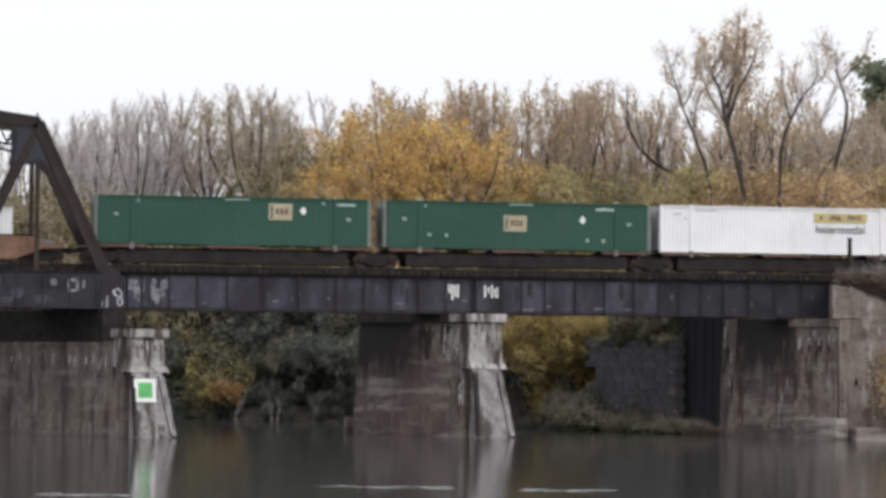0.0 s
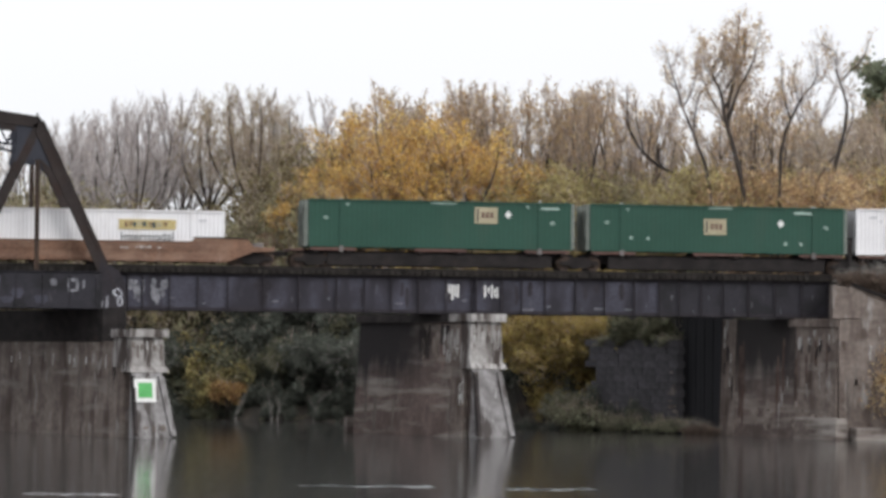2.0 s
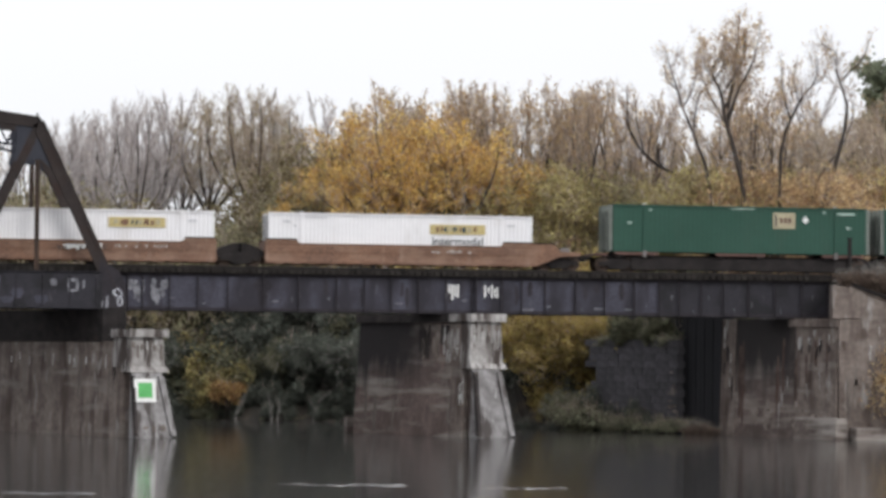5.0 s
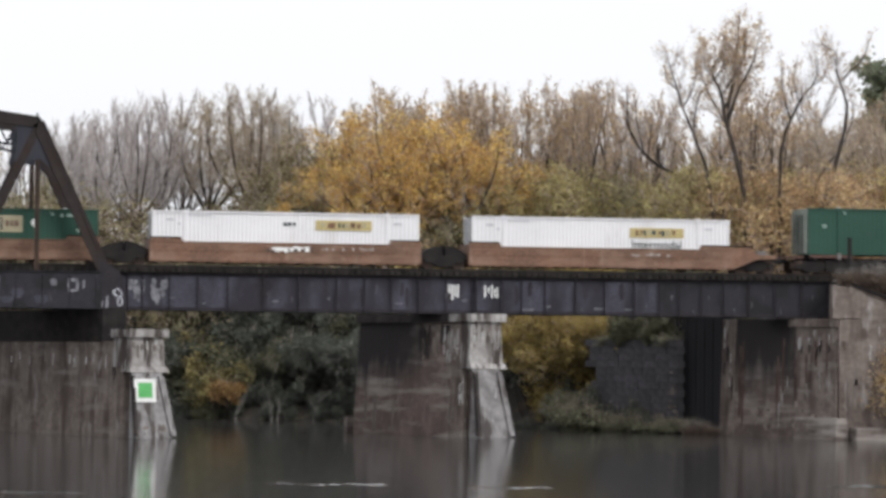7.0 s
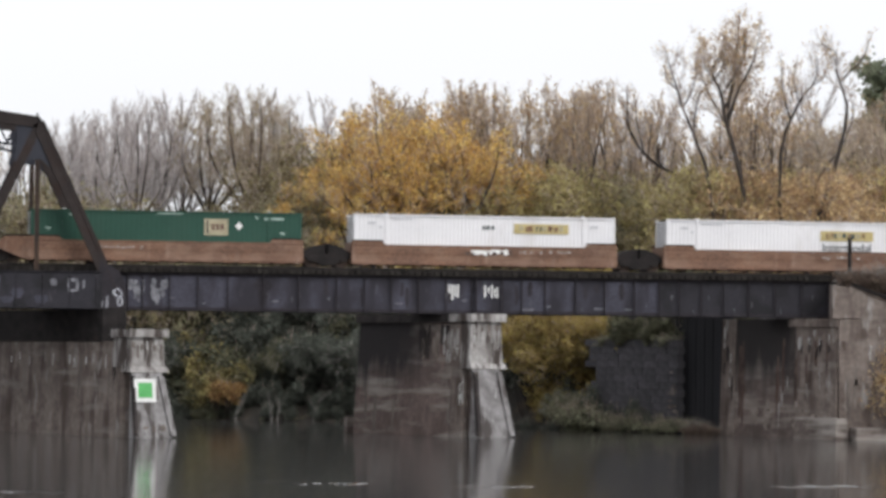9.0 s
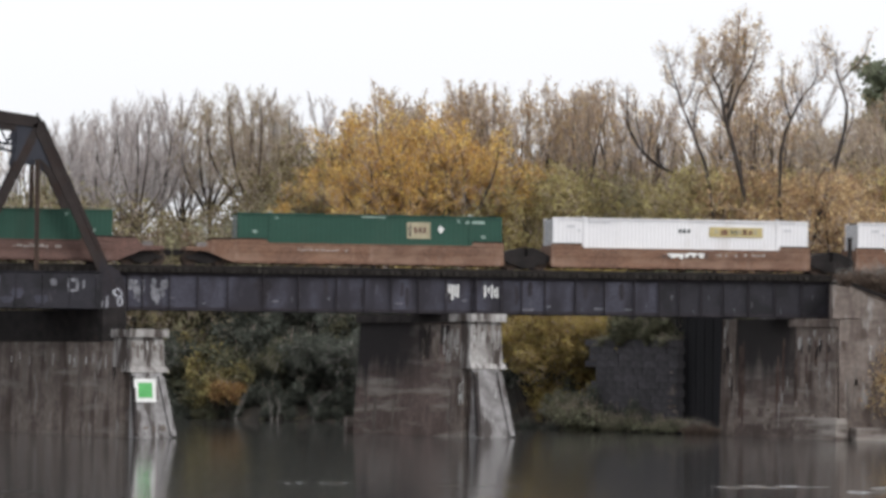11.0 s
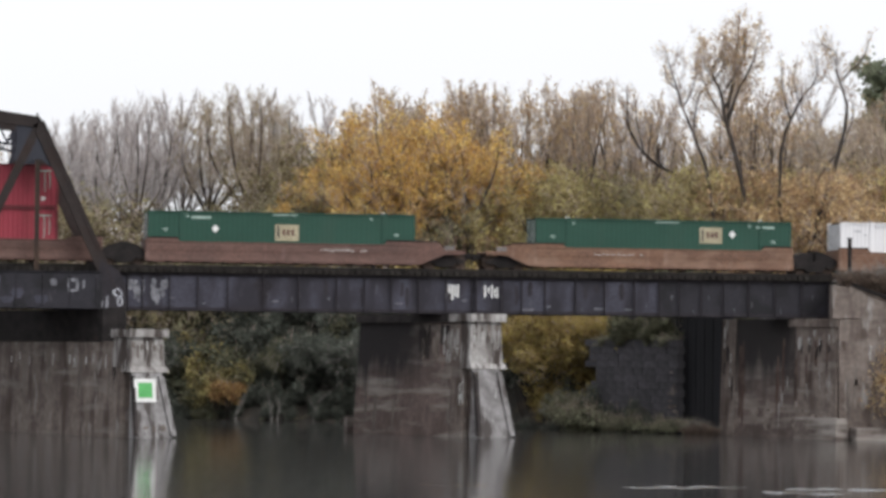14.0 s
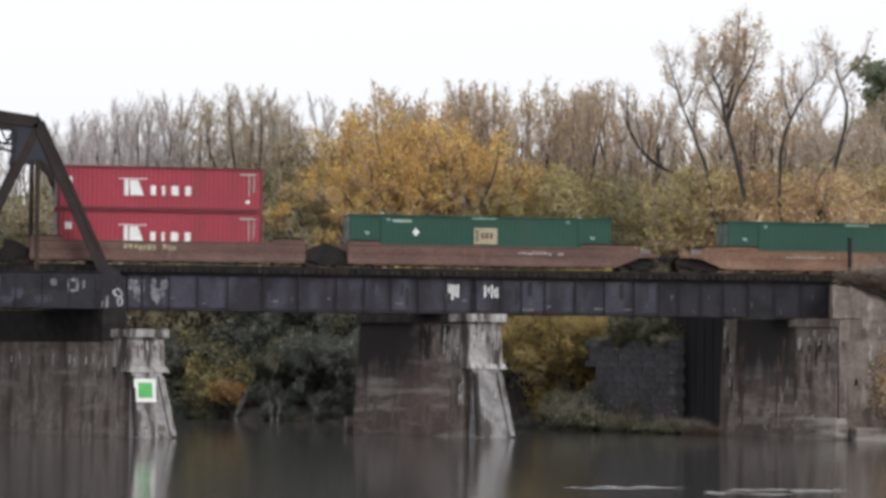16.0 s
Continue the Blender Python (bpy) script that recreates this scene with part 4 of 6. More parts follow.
def container(name, label, length, height, paint, rail_paint, pitch, depth, ribs_at, group):
    r = root(name, label, "shipping container", group)
    half, w = length / 2, 1.30
    for out in (-1, 1):
        bm = bmesh.new()
        edges = [-half + 0.12, *ribs_at, half - 0.12]
        for a, b in zip(edges, edges[1:]):
            corrugated(bm, a + (0.09 if a in ribs_at else 0), b - (0.09 if b in ribs_at else 0), 0.16, height - 0.10, out * (w - 0.015), out, pitch, depth)
        part("side_wall", bm, paint, r)
        part("bottom_rail", boxes((-half + 0.1, half - 0.1, out * w - 0.05, out * w + 0.012, 0.02, 0.17)), rail_paint, r)
        part("top_rail", boxes((-half + 0.1, half - 0.1, out * w - 0.05, out * w + 0.012, height - 0.11, height - 0.01)), rail_paint, r)
        for x in ribs_at:
            part("lifting_post", boxes((x - 0.09, x + 0.09, out * w - 0.06, out * w + 0.014, 0.02, height + 0.02)), paint, r)
            part("corner_casting", boxes((x - 0.1, x + 0.1, out * (w - 0.08) - 0.1, out * (w - 0.08) + 0.1, height - 0.10, height + 0.07)), MARK_WHITE if paint is GREEN else GALVANISED, r)
        for s in (-1, 1):
            x = s * (half - 0.07)
            part("corner_post", boxes((x - 0.07, x + 0.07, out * (w - 0.07) - 0.075, out * (w - 0.07) + 0.075, 0.1, height - 0.1)), rail_paint if paint is RED else paint, r)
            for z in (0, height - 0.12):
                part("corner_casting", boxes((s * (half - 0.085) - 0.09, s * (half - 0.085) + 0.09, out * (w - 0.075) - 0.08, out * (w - 0.075) + 0.08, z, z + 0.12)), paint, r)
    bm = bmesh.new()
    corrugated(bm, -half + 0.1, half - 0.1, -w + 0.05, w - 0.05, 0, 1, 0.5, 0.02)
    for v in bm.verts:
        v.co = Vector((v.co.x, v.co.z, height - 0.02 + v.co.y))
    part("roof", bm, paint, r)
    part("floor", boxes((-half + 0.1, half - 0.1, -w + 0.06, w - 0.06, 0.1, 0.2)), DARK_STEEL, r)
    part("front_wall", boxes((half - 0.06, half - 0.02, -w + 0.1, w - 0.1, 0.1, height - 0.1)), paint, r)
    for y0, y1 in ((-w + 0.13, -0.01), (0.01, w - 0.13)):
        d = part("door", boxes((-half + 0.01, -half + 0.05, y0, y1, 0.14, height - 0.13)), paint if paint is not WHITE else MARK_FAINT, r)
        for k in (0.3, 0.72):
            y = y0 + (y1 - y0) * k
            bm = bmesh.new()
            drum(bm, (-half - 0.02, y, height / 2), 0.025, height / 2 - 0.15, 8, "Z")
            part("lock_rod", bm, GALVANISED, d, "pale galvanised lock rod")
    return r


def carry(thing, x, z):
    thing.matrix_basis = pose(x, 0, z)
    MOVERS.append((thing, x, z))
    return thing


def lettering(name, words, mat, parent, x, z, height, width, y=-1.322):
    cu = bpy.data.curves.new(name, "FONT")
    cu.body, cu.size, cu.align_x, cu.align_y, cu.extrude = words, 1.0, "CENTER", "CENTER", 0.01
    tmp = bpy.data.objects.new(name, cu)
    me = bpy.data.meshes.new_from_object(tmp)
    bpy.data.objects.remove(tmp)
    xs, ys = [v.co.x for v in me.vertices], [v.co.y for v in me.vertices]
    cx, cy, sx, sy = (max(xs) + min(xs)) / 2, (max(ys) + min(ys)) / 2, width / (max(xs) - min(xs)), height / (max(ys) - min(ys))
    for v in me.vertices:
        v.co = Vector((x + (v.co.x - cx) * sx, y - v.co.z * 0.5, z + (v.co.y - cy) * sy))
    me.materials.clear()
    me.materials.append(mat)
    ob = new(name, me)
    ob.parent = parent
    return ob


L53, H96 = 16.15, 2.896
RIBS = (-6.1, 6.1)


def green_box(x, z, logo_x, logo_z, diamond_x, diamond_z, bar_x, lows=(), framed=False):
    g = carry(container("green_container", "dark green steel container with a buff logo panel", L53, H96, GREEN, GREEN, 0.30, 0.006, RIBS, "green containers on the train"), x, z)
    p = plate("logo_panel", g, BUFF, logo_x, logo_z, 1.42, 0.98, "buff logo panel with dark shapes")
    part("logo_shape", boxes((logo_x - 0.58, logo_x - 0.47, -1.336, -1.324, logo_z - 0.38, logo_z + 0.38)), MARK_BLACK, p)
    for k in range(3):
        part("logo_shape", boxes((logo_x - 0.28 + 0.27 * k, logo_x - 0.10 + 0.27 * k, -1.336, -1.324, logo_z - 0.16, logo_z + 0.20)), WELL_BROWN, p)
    bm = bmesh.new()
    prism(bm, [(diamond_x - 0.21, diamond_z), (diamond_x, diamond_z - 0.26), (diamond_x + 0.21, diamond_z), (diamond_x, diamond_z + 0.26)], -1.324, -1.312)
    part("placard", bm, MARK_WHITE, g, "white diamond placard")
    plate("number_bar", g, MARK_GREY, bar_x, 2.52, 1.15, 0.15)
    plate("number_bar", g, MARK_GREY, 0.15, 2.74, 1.5, 0.08)
    for x0, z0, w in ((-7.05, 1.78, 0.3), (6.9, 1.66, 0.3), (-5.75, 2.60, 0.18), (5.35, 2.60, 0.18)):
        plate("label", g, MARK_GREY, x0, z0 + 0.03, w, 0.07)
        plate("label", g, MARK_GREY, x0 + 0.03, z0 - 0.07, w * 0.8, 0.06)
    if framed:
        for y0, y1 in ((-1.27, -1.0), (-0.55, -0.35), (0.35, 0.55), (1.0, 1.27)):
            part("end_post", boxes((8.08, 8.30, y0, y1, 0.05, 2.84)), POST_METAL, g, "pale metal end post")
            part("end_post", boxes((-8.34, -8.12, y0, y1, 0.05, 2.84)), POST_METAL, g, "pale metal end post")
        part("end_beam", boxes((8.08, 8.28, -1.26, 1.26, 2.6, 2.8)), POST_METAL, g)
        part("end_sheet", boxes((8.10, 8.16, -1.2, 1.2, 0.1, 2.6)), DULL_METAL, g)
    for x0, z0 in lows:
        plate("label", g, MARK_GREY, x0, z0, 0.17, 0.2)
    return g


def white_box(x, z, logo_z, words, dark_marks):
    c = carry(container("white_container", "white ribbed steel container with a yellow sign panel", L53, H96, WHITE, WHITE, 0.24, 0.022, RIBS, "white containers on the train"), x, z)
    p = plate("logo_panel", c, YELLOW, 3.45, logo_z, 3.4, 0.60, "yellow sign panel with dark shapes")
    rng = random.Random(int(100 * abs(x)))
    k = -1.25
    while k < 1.25:
        w = rng.uniform(0.12, 0.3)
        plate("logo_shape", p, BUFF if rng.random() < 0.3 else MARK_TEAL if rng.random() < 0.3 else WELL_ORANGE, 3.45 + k, logo_z + rng.uniform(-0.03, 0.05), w, rng.uniform(0.22, 0.36), y=-1.330)
        k += w + 0.1
    if words:
        lettering("lettering", "Intermodal", MARK_TEAL, c, 3.45, logo_z - 0.70, 0.50, 3.1)
    if dark_marks:
        for k in (-0.26, 0.0, 0.3):
            plate("number_bar", c, MARK_TEAL, 0.15 + k, 2.18, 0.15 if k else 0.2, 0.22)
    plate("number_bar", c, MARK_FAINT, -5.2, 2.62, 1.3, 0.07)
    for x0, z0, w in ((-7.0, 2.35, 0.5), (6.75, 2.3, 0.5), (-6.45, 2.1, 0.12)):
        plate("label", c, MARK_FAINT, x0, z0, w, 0.16)
    return c


def red_box(x, z, height, low):
    c = carry(container("red_container", "red corrugated steel container with plain white marks", 12.19, height, RED, DARK_RED, 0.28, 0.022, (), "stacked red containers"), x, z)
    m = height * 0.51
    plate("logo_shape", c, MARK_WHITE, -2.05, m, 0.24, 0.95)
    bm = bmesh.new()
    prism(bm, [(-1.84, m - 0.46), (-1.02, m - 0.46), (-1.34, m + 0.44), (-1.84, m + 0.44)], -1.328, -1.316)
    part("logo_shape", bm, MARK_WHITE, c)
    for k, w, up in ((-0.45, 0.30, 0.56), (0.16, 0.17, 0.56), (0.84, 0.42, 0.56), (1.62, 0.34, 0.56)):
        plate("logo_shape", c, MARK_WHITE, k, m - 0.43 + up / 2, w, up)
    plate("logo_shape", c, MARK_WHITE, -1.65, m + 0.52, 1.7, 0.05)
    plate("label", c, MARK_WHITE, -5.45, height * 0.66, 0.42, 0.4)
    for k in (5.28, 5.58):
        plate("label", c, MARK_GREY, k, height * 0.62, 0.06, 1.3 if k < 5.4 else 0.95)
    plate("label", c, MARK_WHITE, 5.2, height * 0.22, 0.24, 0.2)
    plate("number_bar", c, MARK_GREY, 5.2, height * 0.85, 0.95, 0.09)
    return c


white_box(21.6, 11.33, 2.28, True, False)
green_box(4.65, 11.33, -0.2, 1.60, 4.0, 1.86, 5.4, ((-6.9 + 1.4, 0.85), (-4.45, 0.82), (4.3, 0.62), (5.3, 0.62)), True)
green_box(-12.7, 11.33, 2.78, 2.05, 4.15, 2.12, 6.75, (), True)
white_box(-33.9, 10.47, 2.02, True, False)
white_box(-53.3, 10.47, 2.14, False, True)
green_box(-72.62, 10.42, 2.92, 1.98, 4.28, 2.06, 6.4)
green_box(-96.22, 10.45, 0.25, 1.68, -4.05, 1.86, -4.9)
red_box(-115.7, 10.45, 2.896, True)
red_box(-115.7, 13.35, 2.591, False)


def well_unit(x, paint, left_free, right_free, label, marks):
    """One unit of a well wagon, its origin at rail height."""
    r = root("well_wagon", label, "rail wagon", "well wagons of the train")
    half = 8.17
    for out in (-1, 1):
        bm = bmesh.new()
        profile = [(1.30, 0.22), (1.455, 0.22), (1.465, 0.38), (1.440, 0.56), (1.435, 0.78), (1.455, 0.95), (1.455, 1.20), (1.44, 1.28), (1.44, 1.34), (1.472, 1.352), (1.472, 1.43), (1.36, 1.43), (1.36, 0.40), (1.30, 0.36)]
        a = [bm.verts.new((-half, out * y, z)) for y, z in profile]
        b = [bm.verts.new((half, out * y, z)) for y, z in profile]
        bm.faces.new(a)
        bm.faces.new(b[::-1])
        for i in range(len(a)):
            j = (i + 1) % len(a)
            bm.faces.new((a[i], b[i], b[j], a[j]))
        part("side_sill", bm, paint, r)
        for s in (-1, 1):
            bm = bmesh.new()
            prism(bm, [(s * half, 1.425), (s * 6.15, 1.425), (s * 6.35, 1.64), (s * half, 1.64)], out * 1.42 - 0.05, out * 1.42 + 0.05)
            part("raised_end", bm, paint, r)
            part("cap_strip", boxes((min(s * 6.3, s * half), max(s * 6.3, s * half), out * 1.42 - 0.09, out * 1.42 + 0.09, 1.64, 1.70)), DARK_STEEL, r, "dark steel cap strip")
        for k in range(-3, 4):
            part("side_rib", boxes((k * 2.1 - 0.05, k * 2.1 + 0.05, out * 1.42 - 0.04, out * 1.42 + 0.04, 0.44, 1.33)), paint, r)
    for k in range(-7, 8):
        part("floor_bar", boxes((k * 1.1 - 0.12, k * 1.1 + 0.12, -1.35, 1.35, 0.2, 0.34)), DARK_STEEL, r)
    for s, free in ((-1, left_free), (1, right_free)):
        part("bulkhead", boxes((s * half - 0.04, s * half + 0.04, -1.4, 1.4, 0.3, 1.55)), paint, r)
        if free:
            for out in (-1, 1):
                bm = bmesh.new()
                prism(bm, [(s * half, 0.22), (s * (half + 0.35), 0.30), (s * (half + 1.7), 0.86), (s * (half + 3.0), 0.92), (s * (half + 3.0), 1.12), (s * (half + 1.75), 1.18), (s * (half + 1.35), 1.62), (s * half, 1.62)], out * 1.40 - 0.03, out * 1.40 + 0.03)
                part("end_side", bm, paint, r)
                part("cap_strip", boxes((min(s * half, s * (half + 1.4)), max(s * half, s * (half + 1.4)), out * 1.40 - 0.08, out * 1.40 + 0.08, 1.62, 1.68)), DARK_STEEL, r)
                part("grab_iron", boxes((s * (half + 2.9) - 0.02, s * (half + 2.9) + 0.02, out * 1.4 - 0.02, out * 1.4 + 0.02, 1.12, 1.95), (s * (half + 2.3) - 0.02, s * (half + 2.3) + 0.02, out * 1.4 - 0.02, out * 1.4 + 0.02, 1.12, 1.95),
                                         (min(s * (half + 2.3), s * (half + 2.9)), max(s * (half + 2.3), s * (half + 2.9)), out * 1.4 - 0.02, out * 1.4 + 0.02, 1.91, 1.95)), paint, r)
            part("end_deck", boxes((min(s * half, s * (half + 3.0)), max(s * half, s * (half + 3.0)), -1.38, 1.38, 1.0, 1.1)), paint, r)
            part("coupler", boxes((min(s * (half + 2.9), s * (half + 3.58)), max(s * (half + 2.9), s * (half + 3.58)), -0.14, 0.14, 0.68, 0.95), (s * (half + 3.4) - 0.16, s * (half + 3.4) + 0.16, -0.24, 0.24, 0.62, 1.0)), DARK_STEEL, r)
            part("brake_box", boxes((s * (half + 2.0) - 0.3, s * (half + 2.0) + 0.3, -1.43, -1.0, 1.12, 1.4)), DULL_METAL, r, "pale metal brake box")
        else:
            bm = bmesh.new()
            prism(bm, [(s * half, 0.55), (s * (half + 1.42), 0.62), (s * (half + 1.42), 1.42), (s * (half + 1.0), 1.37), (s * (half + 0.5), 1.18), (s * half, 0.85)], -1.05, 1.05)
            part("articulated_end", bm, DARK_STEEL, r)
    for x0, z0, w, h, mat in marks:
        k = x0 - w / 2
        rng = random.Random(int(abs(x * 10)))
        while k < x0 + w / 2:
            step = rng.uniform(0.12, 0.34)
            if rng.random() < 0.8:
                plate("number_bar", r, mat, k + step / 2, z0 + rng.uniform(-0.15, 0.15) * h, step * rng.uniform(0.5, 0.9), h * rng.uniform(0.5, 0.95), y=-1.466)
            k += step + 0.03
    return carry(r, x, RAIL_TOP)


well_unit(-33.98, WELL_ORANGE, False, True, "faded orange-brown well wagon under a white container", ((3.0, 1.03, 2.6, 0.2, MARK_DUST),))
scrawled = well_unit(-53.32, WELL_ORANGE, False, False, "faded orange-brown well wagon with a pale scrawl", ((3.6, 1.10, 3.0, 0.2, MARK_DUST),))
patch_rng = random.Random(3)
for k in range(9):
    plate("scrawl_patch", scrawled, MARK_WHITE, -0.75 + 0.25 * k, 1.05 + patch_rng.uniform(-0.05, 0.05), 0.27, patch_rng.uniform(0.2, 0.34), y=-1.468)
for k in (-1.1, -0.8, 0.15, 0.55, 1.0, 1.55):
    plate("scrawl_blot", scrawled, DULL_BLOT, k, 0.98 + patch_rng.uniform(-0.06, 0.06), patch_rng.uniform(0.12, 0.26), patch_rng.uniform(0.12, 0.24), y=-1.476)
well_unit(-72.66, WELL_ORANGE, True, False, "orange-brown well wagon under a green container", ((-3.0, 1.03, 2.9, 0.16, MARK_DUST),))
well_unit(-96.24, WELL_BROWN, False, True, "dull brown well wagon under a green container", ((3.6, 1.03, 2.7, 0.24, MARK_DUST),))
well_unit(-115.2, WELL_BROWN, False, False, "dull brown well wagon under stacked red containers", ((-0.9, 1.05, 3.6, 0.36, BUFF),))


def spine_unit(x, label):
    r = root("spine_wagon", label, "rail wagon", "spine wagons of the train")
    part("center_sill", boxes((-8.45, 8.45, -0.42, 0.42, 0.50, 1.06)), DARK_STEEL, r)
    for out in (-1, 1):
        part("side_member", boxes((-6.9, 6.9, out * 1.05 - 0.06, out * 1.05 + 0.06, 0.16, 0.92)), DARK_STEEL, r)
        for a, b in ((-8.0, -5.2), (-1.6, 1.6), (5.2, 8.0)):
            part("platform_edge", boxes((a, b, out * 1.30 - 0.03, out * 1.30 + 0.03, 1.06, 1.21)), WELL_BROWN, r, "rust-pink platform edge")
        for k in (-6.1, 6.1):
            part("container_stop", boxes((k - 0.12, k + 0.12, out * 1.36 - 0.05, out * 1.36 + 0.05, 0.95, 1.34)), DULL_METAL, r)
    for k in (-7.6, -5.6, -1.2, 1.2, 5.6, 7.6):
        part("cross_arm", boxes((k - 0.14, k + 0.14, -1.3, 1.3, 0.92, 1.235)), DARK_STEEL, r)
    return carry(r, x, RAIL_TOP)


spine_unit(21.6, "black skeletal spine wagon under a white container")
spine_unit(4.65, "black skeletal spine wagon under a green container")
last = spine_unit(-12.7, "black skeletal spine wagon under a green container")
part("end_deck", boxes((-9.2, -8.4, -1.35, 1.35, 1.0, 1.12)), WELL_BROWN, last, "rusty end platform")
part("coupler", boxes((-9.5, -9.1, -0.14, 0.14, 0.68, 0.95)), DARK_STEEL, last)


def bogie(x):
    r = root("wheel_truck", "black cast steel four-wheel truck", "wheel truck", "wheel trucks of the train")
    for y in (-1.0, 1.0):
        bm = bmesh.new()
        prism(bm, [(-1.2, 0.36), (-0.72, 0.36), (-0.42, 0.14), (0.42, 0.14), (0.72, 0.36), (1.2, 0.36), (1.2, 0.60), (0.75, 0.66), (0.5, 0.82), (-0.5, 0.82), (-0.75, 0.66), (-1.2, 0.60)], y - 0.09, y + 0.09)
        f = part("side_frame", bm, DARK_STEEL, r)
        for k in (-0.89, 0.89):
            bm = bmesh.new()
            drum(bm, (k, y + math.copysign(0.12, y), 0.46), 0.13, 0.06, 14)
            part("axle_box", bm, DARK_STEEL, f)
        bm = bmesh.new()
        for k in (-0.2, 0.0, 0.2):
            drum(bm, (k, y, 0.42), 0.08, 0.15, 10, "Z")
        part("springs", bm, RAIL, f)
    part("bolster", boxes((-0.22, 0.22, -1.1, 1.1, 0.56, 0.80)), DARK_STEEL, r)
    bm = bmesh.new()
    drum(bm, (0, 0, 0.86), 0.33, 0.08, 18, "Z")
    part("centre_plate", bm, DARK_STEEL, r)
    for k in (-0.89, 0.89):
        bm = bmesh.new()
        drum(bm, (0, 0, 0), 0.08, 0.95, 12)
        for y in (-0.76, 0.76):
            drum(bm, (0, y, 0), 0.457, 0.06, 24)
            drum(bm, (0, y - math.copysign(0.08, y), 0), 0.485, 0.02, 24)
            for j in range(4):
                c, s = math.cos(j * math.pi / 2), math.sin(j * math.pi / 2)
                drum(bm, (0.26 * c, y + math.copysign(0.062, y), 0.26 * s), 0.06, 0.012, 8)
        w = part("wheel_set", bm, RAIL, r)
        w.matrix_basis = pose(k, 0, 0.46)
        WHEELS.append((w, k))
    return carry(r, x, RAIL_TOP)


for x in (31.0, 13.13, -4.03, -20.4, -24.1, -43.65, -62.98, -82.55, -86.3, -105.7, -124.7):
    bogie(x)


# ---------------- trees and brush ----------------
def perpendicular(d):
    a = np.cross(d, (0, 0, 1.0))
    if np.linalg.norm(a) < 1e-3:
        a = np.array((1.0, 0, 0))
    a /= np.linalg.norm(a)
    return a, np.cross(d, a)


